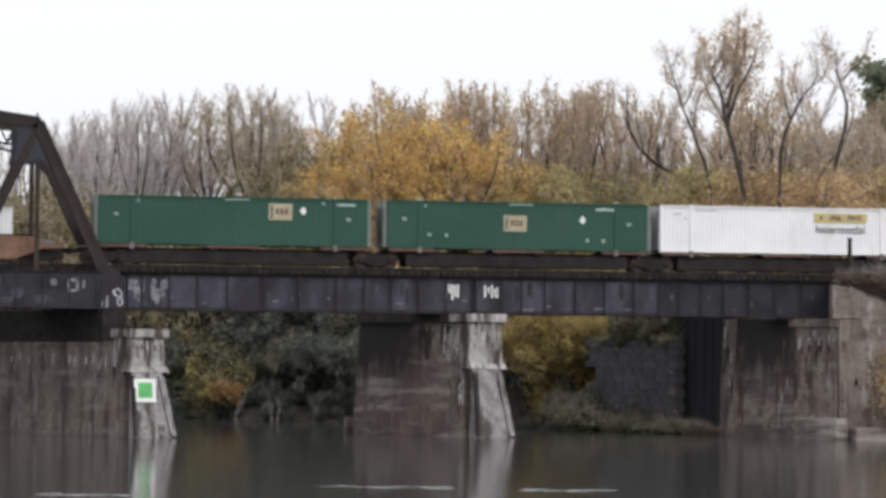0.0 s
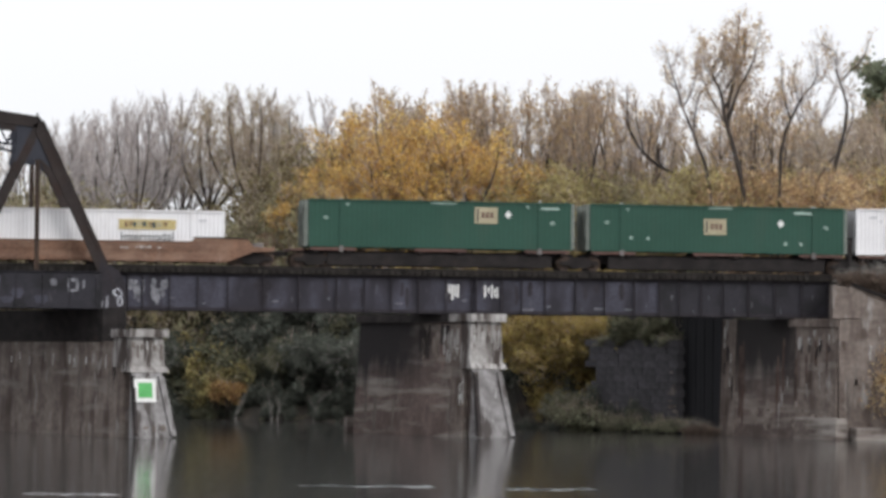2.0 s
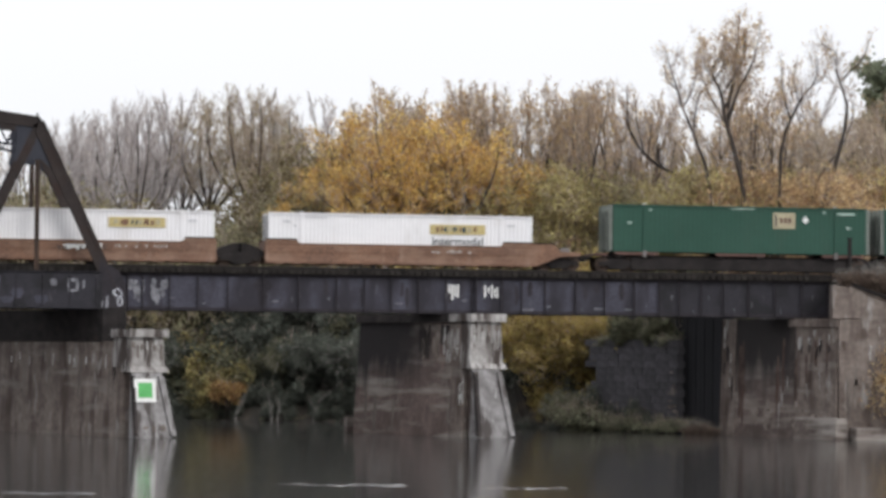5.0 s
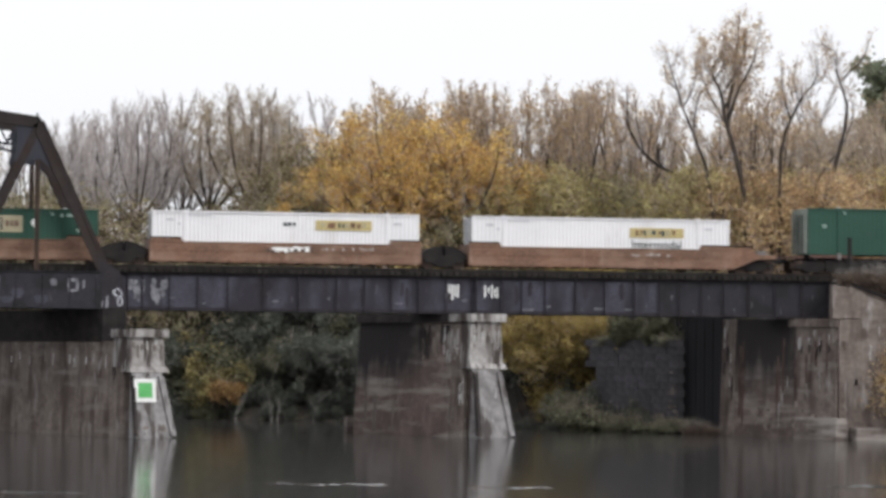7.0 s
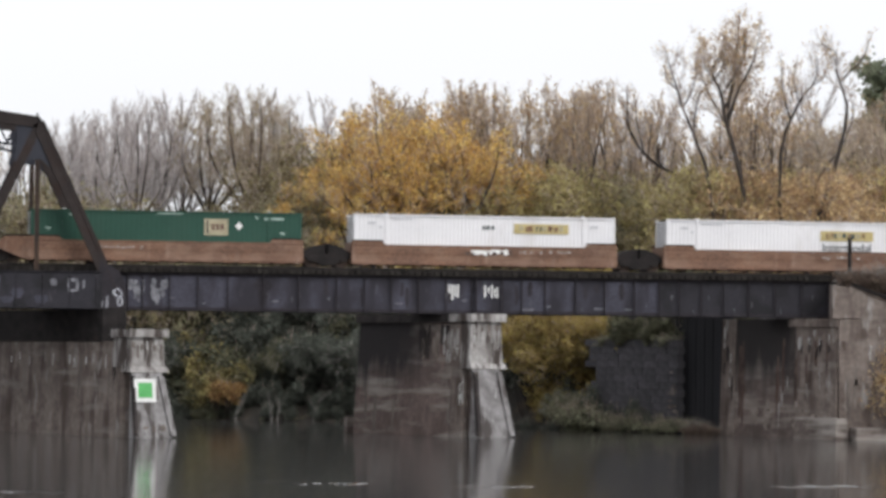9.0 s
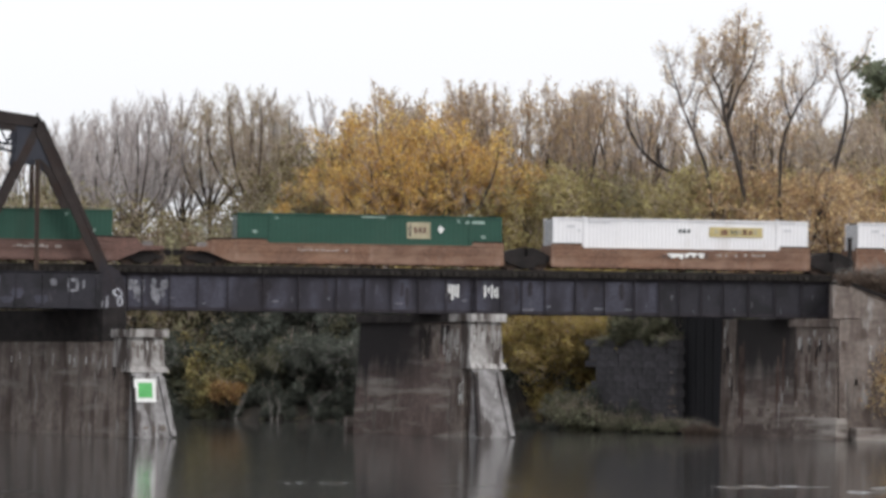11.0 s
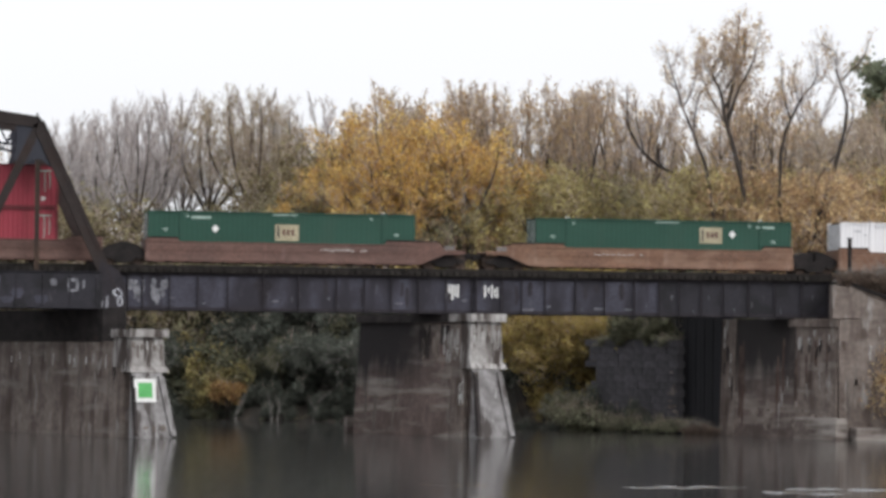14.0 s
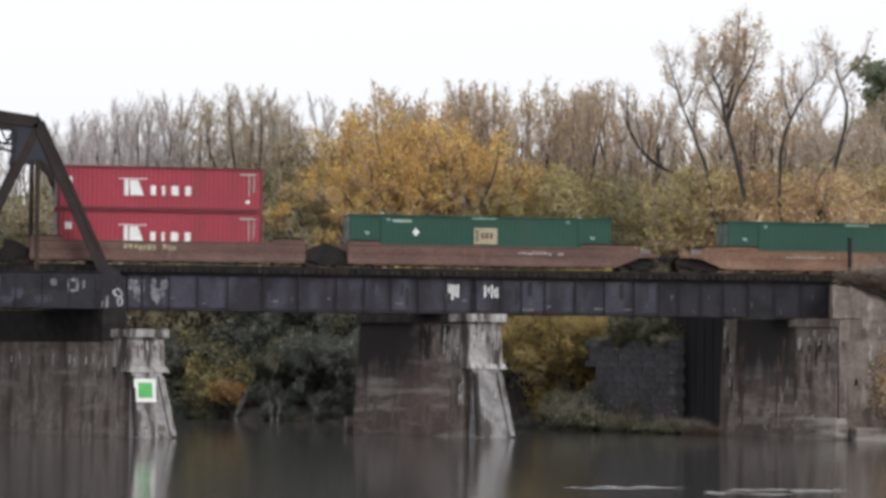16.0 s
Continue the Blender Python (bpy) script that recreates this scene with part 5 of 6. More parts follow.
class Plant:
    """Collects tapered limbs and leaf blades, then makes the meshes."""

    def __init__(self, seed):
        self.g = np.random.RandomState(seed)
        self.wood, self.twig, self.leaf = ([], []), ([], []), ([], [])

    def tube(self, points, radii, sides, store):
        verts, faces = store
        base = len(verts)
        for i, (p, r) in enumerate(zip(points, radii)):
            d = points[min(i + 1, len(points) - 1)] - points[max(i - 1, 0)]
            d = d / (np.linalg.norm(d) + 1e-9)
            a, b = perpendicular(d)
            for k in range(sides):
                t = 2 * math.pi * k / sides
                verts.append(tuple(p + r * (math.cos(t) * a + math.sin(t) * b)))
        for i in range(len(points) - 1):
            for k in range(sides):
                k2 = (k + 1) % sides
                faces.append((base + i * sides + k, base + i * sides + k2, base + (i + 1) * sides + k2, base + (i + 1) * sides + k))

    def limb(self, start, heading, length, radius, level, plan):
        g = self.g
        n = 6 if level == 0 else 5 if level == 1 else 4 if level == 2 else 3
        p, d = np.array(start, float), np.array(heading, float)
        pts, dirs = [p.copy()], [d.copy()]
        for _ in range(n):
            d = d + g.normal(0, plan["wobble"] * (0.6 if level == 0 else 1), 3)
            d[2] += plan["up"] * (0.15 if level == 0 else 0.5)
            d /= np.linalg.norm(d)
            p = p + d * length / n
            pts.append(p.copy())
            dirs.append(d.copy())
        tip = plan["tip"]
        radii = [radius * (1 - (1 - tip) * i / n) for i in range(n + 1)]
        last = level >= plan["levels"]
        self.tube(pts, radii, 7 if level == 0 else 5 if level == 1 else 3, self.wood if level <= 1 else self.twig)
        if last:
            self.sprout(pts, plan)
            return
        count = plan["counts"][level]
        lo = plan["first"] if level == 0 else 0.22
        for c in range(count):
            f = lo + (1 - lo) * (c + g.rand()) / count
            i = min(int(f * n), n - 1)
            q = pts[i] + (pts[i + 1] - pts[i]) * (f * n - i)
            a, b = perpendicular(dirs[i])
            turn = g.rand() * 2 * math.pi if level else c * 2.4 + g.rand() * 0.8
            angle = math.radians(g.uniform(*plan["angle"]))
            h = math.cos(angle) * dirs[i] + math.sin(angle) * (math.cos(turn) * a + math.sin(turn) * b)
            long = length * plan["ratio"][level] * (1.15 - 0.6 * f if level == 0 else 1.1 - 0.55 * f) * g.uniform(0.75, 1.2)
            self.limb(q, h / np.linalg.norm(h), long, max(radii[i] * plan["thin"], plan["least"]), level + 1, plan)
        if level:
            self.sprout(pts[-2:], plan)

    def bough(self, start, leans, lengths, radius, plan, count, first=0.25, depth=0.0, tip=0.14):
        """A crooked limb that leans by leans[i] degrees along the bank over lengths[i]; its side twigs come from the plan."""
        g = self.g
        p = np.array(start, float)
        pts, dirs = [p.copy()], []
        for i, (lean, long) in enumerate(zip(leans, lengths)):
            after = leans[min(i + 1, len(leans) - 1)]
            for k in range(3):
                t = radians(lean + (after - lean) * 0.25 * (k - 1) + g.normal(0, 3))
                d = math.sin(t) * ACROSS + np.array((0, 0, math.cos(t))) + (depth + g.normal(0, 0.05)) * AWAY
                d /= np.linalg.norm(d)
                dirs.append(d)
                p = p + d * long / 3
                pts.append(p.copy())
        n = len(pts) - 1
        dirs.append(dirs[-1])
        radii = [plan["slim"] * radius * (1 - (1 - tip) * i / n) for i in range(n + 1)]
        self.tube(pts, radii, 7, self.wood)
        total = sum(lengths)
        count = int(count * plan["dense"])
        for c in range(count):
            f = first + (1 - first) * (c + g.rand()) / count
            i = min(int(f * n), n - 1)
            q = pts[i] + (pts[i + 1] - pts[i]) * (f * n - i)
            a, b = perpendicular(dirs[i])
            turn, angle = g.rand() * 2 * math.pi, radians(g.uniform(*plan["angle"]))
            h = math.cos(angle) * dirs[i] + math.sin(angle) * (math.cos(turn) * a + math.sin(turn) * b)
            self.limb(q, h / np.linalg.norm(h), plan["reach"] * total * (1.1 - 0.6 * f) * g.uniform(0.7, 1.25), max(radii[i] * 0.34, plan["least"]), plan["from"], plan)
        self.sprout(pts[-2:], plan)
        return pts, radii

    def sprout(self, pts, plan):
        g = self.g
        k = plan["leaves"]
        k = int(k) + (g.rand() < k - int(k))
        for _ in range(k):
            i = g.randint(len(pts) - 1)
            q = pts[i] + (pts[i + 1] - pts[i]) * g.rand() + g.normal(0, plan["scatter"], 3)
            self.blade(q, plan["blade"] * g.uniform(0.55, 1.35), plan.get("hang", 0.0))

    def blade(self, q, size, hang=0.0):
        g = self.g
        a = g.normal(0, 1, 3)
        a[2] += hang * (1.5 if a[2] > 0 else -1.5)
        a /= np.linalg.norm(a)
        b = np.cross(a, g.normal(0, 1, 3))
        b /= np.linalg.norm(b) + 1e-9
        verts, faces = self.leaf
        m = len(verts)
        verts += [tuple(q - a * size), tuple(q + b * size * 0.55), tuple(q + a * size), tuple(q - b * size * 0.55)]
        faces.append((m, m + 1, m + 2, m + 3))

    def build(self, name, label, category, group, bark, twig, leaf):
        r = root(name, label, category, group)
        if self.wood[0]:
            raw("trunk", *self.wood, bark, r)
        if self.twig[0]:
            tagged(raw("branchwork", *self.twig, twig, r), kind="stuff")
        if self.leaf[0]:
            raw("crown", *self.leaf, leaf, r)
        return r


ACROSS, AWAY = np.array((0.982, -0.191, 0.0)), np.array((0.191, 0.982, 0.0))


def limbed(seed, label, leaf, twig, trunk, boughs, **over):
    """A tree with a trunk (leans, lengths, radius, twigs) and boughs (place on the trunk, leans, lengths, radius, twigs, depth)."""
    plan = {"from": 2, "slim": 0.72, "dense": 1.6}
    plan.update(levels=3, counts=(0, 3, 8), ratio=(0, 0.5, 0.55), angle=(22, 52), up=0.30, wobble=0.12, tip=0.25, thin=0.5, least=0.016, leaves=0.0, scatter=0.18, blade=0.085, reach=0.16)
    plan.update(over)
    p = Plant(seed)
    leans, lengths, radius, count = trunk
    pts, radii = p.bough((0, 0, -0.4), leans, lengths, radius, plan, count, first=0.5)
    n = len(pts) - 1
    for f, leans, lengths, radius, count, depth in boughs:
        i = min(int(f * n), n - 1)
        start = pts[i] + (pts[i + 1] - pts[i]) * (f * n - i) if f > 0 else np.array((0.1, 0, -0.4))
        p.bough(start, leans, lengths, radius, plan, count, 0.2, depth)
    top = max(v[2] for v in p.twig[0] + p.leaf[0])
    made = p.build("tree", label, "tree", "autumn trees on the far bank", BARK, twig, leaf)
    made["top"] = top
    return made


def tree(seed, height, radius, label, leaf, twig=TWIG_BROWN, stems=1, **over):
    plan = dict(levels=3, counts=(11, 7, 6), ratio=(0.42, 0.48, 0.5), angle=(28, 55), up=0.22, wobble=0.09, tip=0.25, thin=0.5, least=0.022, first=0.28, leaves=0.0, scatter=0.18, blade=0.075)
    plan.update(over)
    p = Plant(seed)
    for s in range(stems):
        a = 2 * math.pi * s / stems + 0.7
        lean = 0.0 if stems == 1 else 0.28
        h = np.array((math.cos(a) * lean + plan.get("slant", 0.0), math.sin(a) * lean * 0.6, 1.0))
        p.limb((0.15 * math.cos(a) * (stems > 1), 0.15 * math.sin(a) * (stems > 1), -0.4), h / np.linalg.norm(h), height * (0.80 if plan["up"] > 0.1 else 0.7), radius / math.sqrt(stems), 0, plan)
    top = max(v[2] for v in p.twig[0] + p.leaf[0])
    made = p.build("tree", label, "tree", "autumn trees on the far bank", BARK, twig, leaf)
    made["top"] = top
    return made


def bush(seed, height, wide, label, leaf, blades, blade, stems=9, twig=TWIG_BROWN):
    p = Plant(seed)
    g = p.g
    hubs = []
    for _ in range(stems):
        a, l = g.rand() * 6.28, g.uniform(0.2, 1.0)
        h = np.array((math.cos(a) * l * wide, math.sin(a) * l * wide, height * g.uniform(0.5, 1.0)))
        mid = h * 0.5 + np.array((0, 0, height * 0.12)) + g.normal(0, 0.12, 3)
        p.tube([np.array((0.1 * math.cos(a), 0.1 * math.sin(a), -0.5)), mid, h], [0.05, 0.035, 0.012], 4, p.wood)
        for _ in range(5):
            hubs.append(h * g.uniform(0.45, 1.0) + g.normal(0, 0.22 * wide, 3) * (1, 1, 0.6))
        for _ in range(6):
            q = mid + (h - mid) * g.rand()
            p.tube([q, q + g.normal(0, 0.35, 3) + np.array((0, 0, 0.5))], [0.014, 0.006], 3, p.twig)
    for _ in range(blades):
        h = hubs[g.randint(len(hubs))]
        q = h + g.normal(0, 0.30, 3) * (wide * 0.5, wide * 0.5, height * 0.28)
        q[2] = max(q[2], 0.05)
        p.blade(q, blade * g.uniform(0.5, 1.3))
    made = p.build("bush", label, "bush", "bushes on the far bank", BARK, twig, leaf)
    made["top"] = max(v[2] for v in p.leaf[0])
    return made


BARE = dict(counts=(13, 8, 8), ratio=(0.50, 0.42, 0.5), angle=(13, 36), up=0.36, least=0.022)
KINDS = {
    "grey": lambda: tree(11, 15, 0.34, "bare grey deciduous tree with upright twigs", LEAF["tan"], TWIG_GREY, stems=4, leaves=0.08, blade=0.09, **dict(BARE, counts=(7, 7, 6))),
    "grey2": lambda: tree(12, 15, 0.22, "slender bare grey tree with fine twigs", LEAF["tan"], TWIG_GREY, leaves=0.08, blade=0.09, **BARE),
    "tan": lambda: tree(13, 15, 0.38, "half-bare tree with sparse tan leaves", LEAF["tan"], TWIG_BROWN, stems=3, leaves=2.6, counts=(10, 8, 8), ratio=(0.48, 0.45, 0.5), up=0.28, angle=(22, 48), blade=0.085),
    "tan2": lambda: tree(14, 15, 0.40, "half-bare spreading tree with tan leaves", LEAF["tan"], TWIG_BROWN, stems=3, leaves=2.2, counts=(10, 8, 8), ratio=(0.5, 0.45, 0.5), up=0.24, blade=0.085),
    "brown": lambda: tree(15, 15, 0.22, "bare brown tree with a few russet leaves", LEAF["russet"], TWIG_BROWN, stems=2, leaves=1.8, blade=0.085, **dict(BARE, counts=(10, 7, 8))),
    "brown2": lambda: tree(16, 15, 0.22, "tall bare brown tree with upright twigs", LEAF["russet"], TWIG_BROWN, leaves=1.3, blade=0.085, **BARE),
    "gold": lambda: tree(17, 13, 0.40, "broad maple in golden-yellow autumn leaf", LEAF["gold"], TWIG_BROWN, stems=2, leaves=7.6, thin=0.66, counts=(11, 8, 7), ratio=(0.62, 0.46, 0.5), angle=(30, 62), up=0.26, first=0.25, scatter=0.22, blade=0.095),
    "gold2": lambda: tree(18, 13, 0.38, "rounded maple in orange-gold autumn leaf", LEAF["gold"], TWIG_BROWN, stems=2, leaves=7.0, thin=0.66, counts=(11, 8, 7), ratio=(0.6, 0.46, 0.5), angle=(30, 62), up=0.26, first=0.2, scatter=0.22, blade=0.095),
    "crown": lambda: limbed(51, "tall open tree with crooked dark limbs and sparse orange-brown leaves", LEAF["orange"], TWIG_BROWN, ((-2, -4, -12, -16, -14, -18, 32), (5, 5.4, 3.7, 2.1, 2.2, 1.5, 1.5), 0.36, 30),
        ((0.47, (6, 12, 6), (3.4, 3.2, 3.0), 0.22, 22, 0.1), (0.49, (18, 26, 10), (3.2, 2.8, 2.4), 0.17, 20, -0.2), (0.5, (-34, -26, -8), (2.2, 2.0, 1.8), 0.12, 14, 0.1), (0.58, (24, 16, 4), (2.4, 2.4, 2.2), 0.15, 18, 0.2),
         (0.66, (32, 18, 8), (2.0, 1.8, 1.6), 0.11, 16, -0.1), (0.72, (-38, -14, 0), (1.4, 1.4, 1.2), 0.08, 12, 0.1), (0.76, (26, 8, 0), (1.5, 1.5, 1.2), 0.08, 12, 0.1)), leaves=2.0, blade=0.10, reach=0.25, counts=(0, 3, 8), dense=1.5, angle=(26, 66), up=0.20, slim=0.8),
    "fork": lambda: limbed(52, "bare forked tree leaning out over the thicket", LEAF["orange"], TWIG_GREY, ((-3, -6, -23, -19, -19), (5, 5.5, 3.3, 2.7, 2.1), 0.27, 16),
        ((0.52, (4, 14, 34), (1.5, 1.5, 1.4), 0.12, 8, 0.1), (0.66, (25, 8), (1.6, 1.6), 0.08, 8, 0.1), (0.75, (-40, -12), (1.1, 1.1), 0.06, 7, 0.0)), leaves=0.9, reach=0.13, slim=0.70, dense=2.0, angle=(26, 60), up=0.22),
    "crook": lambda: limbed(53, "bare tree with one crooked dark stem", LEAF["orange"], TWIG_GREY, ((2, 3, 5, 19, 30, 34, -2), (5, 5, 2.6, 1.8, 1.2, 1.7, 1.4), 0.26, 14),
        ((0.5, (-14, -5), (2.6, 2.2), 0.11, 9, 0.1), (0.64, (-16, 4), (1.5, 1.5), 0.08, 8, 0.0), (0.78, (52, 24), (1.2, 1.3), 0.07, 7, 0.0)), leaves=0.9, reach=0.13, slim=0.70, dense=2.0, angle=(26, 60), up=0.22),
    "curl": lambda: limbed(54, "two-stemmed bare tree with a curling top", LEAF["orange"], TWIG_GREY, ((10, 16, 17, 11, -14, -18, -4, -62), (5, 5.2, 2.3, 2.4, 1.1, 1.7, 1.3, 1.2), 0.28, 14),
        ((0.0, (5, 8, 37, 26, 10), (4.6, 5.1, 2.6, 2.0, 1.5), 0.17, 12, 0.1), (0.68, (46, 40, 20), (1.3, 1.3, 1.7), 0.13, 10, 0.0), (0.8, (-42, -20), (1.0, 1.0), 0.06, 6, 0.1)), leaves=0.9, reach=0.12, slim=0.70, dense=2.0, angle=(26, 60), up=0.22),
    "bow": lambda: limbed(55, "dark bare tree bowed low over the thicket", LEAF["orange"], TWIG_GREY, ((-18, -48, -59, -40, -23, -3), (6.6, 5.2, 2.5, 1.3, 1.7, 2.2), 0.28, 18),
        ((0.55, (-16, -6), (2.4, 2.2), 0.11, 9, 0.0), (0.64, (-30, -8), (2.0, 1.8), 0.09, 8, 0.1), (0.5, (6, 0), (2.2, 2.2), 0.1, 9, 0.0)), leaves=0.9, reach=0.13, slim=0.70, dense=2.0, angle=(26, 60), up=0.22),
    "vase": lambda: limbed(56, "bare grey vase-shaped tree with fanning dark limbs", LEAF["tan"], TWIG_GREY, ((0, -2, -4, 0, 2), (3.6, 3.2, 3.0, 3.2, 3.0), 0.30, 22),
        ((0.40, (-50, -58, -30, -8, 0), (1.9, 2.1, 2.0, 2.0, 1.5), 0.14, 26, 0.1), (0.43, (-38, -34, -14, -3), (2.3, 2.4, 2.4, 2.0), 0.15, 26, -0.2), (0.46, (-20, -18, -7, 0), (2.6, 2.6, 2.5, 1.6), 0.14, 24, 0.25),
         (0.44, (10, 11, 4, 0), (2.6, 2.6, 2.5, 1.7), 0.14, 24, -0.25), (0.42, (24, 22, 10, 2), (2.5, 2.4, 2.3, 1.6), 0.14, 24, 0.1), (0.40, (40, 36, 16, 0), (2.2, 2.2, 2.2, 1.6), 0.13, 24, 0.2)), leaves=0.12, reach=0.27, counts=(0, 3, 8), angle=(16, 52), up=0.30, slim=0.80, dense=1.6, least=0.018, thin=0.55),
    "goblet": lambda: limbed(57, "half-bare olive-tan tree with heavy fanning limbs", LEAF["autumn"], TWIG_BROWN, ((0, 2, 3, -2, 0), (3.8, 3.4, 3.0, 3.0, 3.0), 0.36, 22),
        ((0.42, (-40, -34, -18, -4), (2.4, 2.6, 2.6, 2.0), 0.19, 24, 0.1), (0.45, (-20, -15, -6, 0), (2.6, 2.7, 2.6, 1.8), 0.18, 24, -0.2), (0.48, (-8, -26, -12), (2.4, 2.2, 2.2), 0.12, 20, 0.25),
         (0.44, (14, 9, 0, -6), (2.6, 2.6, 2.6, 1.7), 0.20, 24, -0.15), (0.42, (30, 24, 5, -10), (2.4, 2.4, 2.3, 1.8), 0.17, 24, 0.15), (0.46, (38, 30, 10), (2.0, 2.2, 2.0), 0.12, 20, -0.2)), leaves=2.5, reach=0.27, counts=(0, 3, 8), angle=(22, 64), up=0.20, slim=0.85, dense=1.45),
    "big2": lambda: tree(20, 17, 0.28, "open half-bare tree with sparse orange leaves", LEAF["orange"], TWIG_BROWN, stems=2, leaves=1.7, counts=(9, 7, 7), ratio=(0.42, 0.45, 0.5), angle=(25, 55), up=0.20, wobble=0.15, blade=0.095, first=0.4, tip=0.15),
    "olive": lambda: tree(23, 8, 0.14, "low olive-yellow thicket tree", LEAF["olive"], TWIG_BROWN, stems=4, leaves=8, counts=(8, 6, 5), ratio=(0.6, 0.5, 0.5), angle=(30, 65), up=0.16, first=0.1, scatter=0.35, blade=0.11),
    "olive2": lambda: tree(24, 8, 0.14, "low dull tan thicket tree with thinning leaves", LEAF["sage"], TWIG_BROWN, stems=4, leaves=7, counts=(8, 6, 5), ratio=(0.6, 0.5, 0.5), angle=(30, 65), up=0.18, first=0.1, scatter=0.35, blade=0.11),
    "sage": lambda: tree(26, 8, 0.14, "low dull olive thicket tree", LEAF["sage"], TWIG_BROWN, stems=4, leaves=6, counts=(8, 6, 5), ratio=(0.6, 0.5, 0.5), angle=(30, 65), up=0.16, first=0.1, scatter=0.35, blade=0.10),
    "drab": lambda: tree(30, 8, 0.14, "low drab olive-brown thicket tree", LEAF["drab"], TWIG_BROWN, stems=4, leaves=5, counts=(8, 6, 5), ratio=(0.6, 0.5, 0.5), angle=(30, 65), up=0.18, first=0.1, scatter=0.35, blade=0.10),
    "maple": lambda: limbed(58, "low spreading golden maple with dark limbs showing", LEAF["gold"], TWIG_BROWN, ((2, -3, -6, -4), (3.0, 2.4, 2.4, 2.2), 0.30, 14),
        ((0.42, (-48, -44, -26), (2.4, 2.2, 2.0), 0.17, 18, -0.1), (0.5, (-26, -22, -12), (2.4, 2.2, 2.0), 0.15, 16, 0.1), (0.45, (22, 26, 12), (2.3, 2.2, 2.0), 0.16, 16, -0.1), (0.4, (46, 40, 24), (2.2, 2.0, 1.8), 0.15, 16, 0.1)),
        leaves=4.5, blade=0.095, reach=0.24, counts=(0, 3, 8), angle=(25, 65), up=0.16, slim=1.0, dense=1.3),
    "amber": lambda: tree(27, 8, 0.14, "low amber thicket tree with thinning leaves", LEAF["orange"], TWIG_BROWN, stems=4, leaves=6, counts=(8, 6, 5), ratio=(0.6, 0.5, 0.5), angle=(30, 65), up=0.16, first=0.1, scatter=0.35, blade=0.10),
    "pine": lambda: tree(25, 20, 0.3, "tall dark green pine tree", LEAF["pine"], TWIG_BROWN, leaves=7, counts=(34, 8, 4), ratio=(0.24, 0.4, 0.5), angle=(65, 95), up=0.02, wobble=0.05, first=0.2, scatter=0.2, blade=0.2),
    "willow": lambda: tree(41, 7, 0.16, "grey-green riverside tree arching over the water", LEAF["green"], TWIG_GREY, stems=3, leaves=9, counts=(9, 7, 6), ratio=(0.55, 0.5, 0.5), angle=(35, 75), up=-0.05, wobble=0.12, first=0.42, scatter=0.24, blade=0.10, hang=0.6),
    "mustard": lambda: tree(43, 8, 0.14, "tall mustard-yellow thicket tree on the bank", LEAF["yellow"], TWIG_BROWN, stems=4, leaves=10, counts=(9, 7, 6), ratio=(0.6, 0.5, 0.5), angle=(30, 65), up=0.14, first=0.55, scatter=0.3, blade=0.11),
    "willow2": lambda: tree(42, 7, 0.16, "thinning dull-olive riverside tree over the water", LEAF["dull"], TWIG_GREY, stems=4, leaves=7, counts=(8, 7, 6), ratio=(0.55, 0.5, 0.5), angle=(35, 75), up=0.0, wobble=0.15, first=0.4, scatter=0.24, blade=0.10, hang=0.6),
    "b_green": lambda: bush(31, 3.0, 1.9, "dense dark green riverside bush", LEAF["green"], 4200, 0.13),
    "b_green2": lambda: bush(32, 3.6, 1.8, "tall dark green riverside bush", LEAF["green"], 4000, 0.13),
    "b_yellow": lambda: bush(33, 3.4, 2.0, "bright mustard-yellow autumn bush on the bank", LEAF["yellow"], 3800, 0.13),
    "b_olive": lambda: bush(34, 3.0, 1.8, "dull olive green autumn bush", LEAF["dull"], 3600, 0.13),
    "b_moss": lambda: bush(38, 3.4, 2.0, "mossy olive-yellow autumn bush on the bank", LEAF["moss"], 3800, 0.13),
    "b_orange": lambda: bush(35, 2.2, 1.5, "orange autumn bush over the water", LEAF["rust"], 2600, 0.12),
    "b_grass": lambda: bush(37, 1.1, 1.5, "grey-green tuft of dry grass at the water", LEAF["grass"], 1500, 0.10, stems=14),
    "b_brush": lambda: bush(36, 1.6, 1.4, "dry russet brush on the embankment", LEAF["brush"], 2000, 0.08, stems=16, twig=SAPLING_BARK),
}
GROWN = {}


def plant(kind, x, y, top=None, size=1.0, turn=0.0, base=None):
    z = float(ground_height(x, y)) if base is None else base
    if kind not in GROWN:
        ob = KINDS[kind]()
        s = 1.04 * (top - z) / ob["top"] if top else size
        GROWN[kind] = (ob, s)
        ob.matrix_basis = pose(x, y, z - 0.1, 0, 0, turn) @ Matrix.Scale(s, 4)
        return ob
    ob, s0 = GROWN[kind]
    s = 1.04 * (top - z) / ob["top"] if top else size
    return copy_thing(ob, pose(x, y, z - 0.1, 0, 0, turn) @ Matrix.Scale(s / s0, 4))


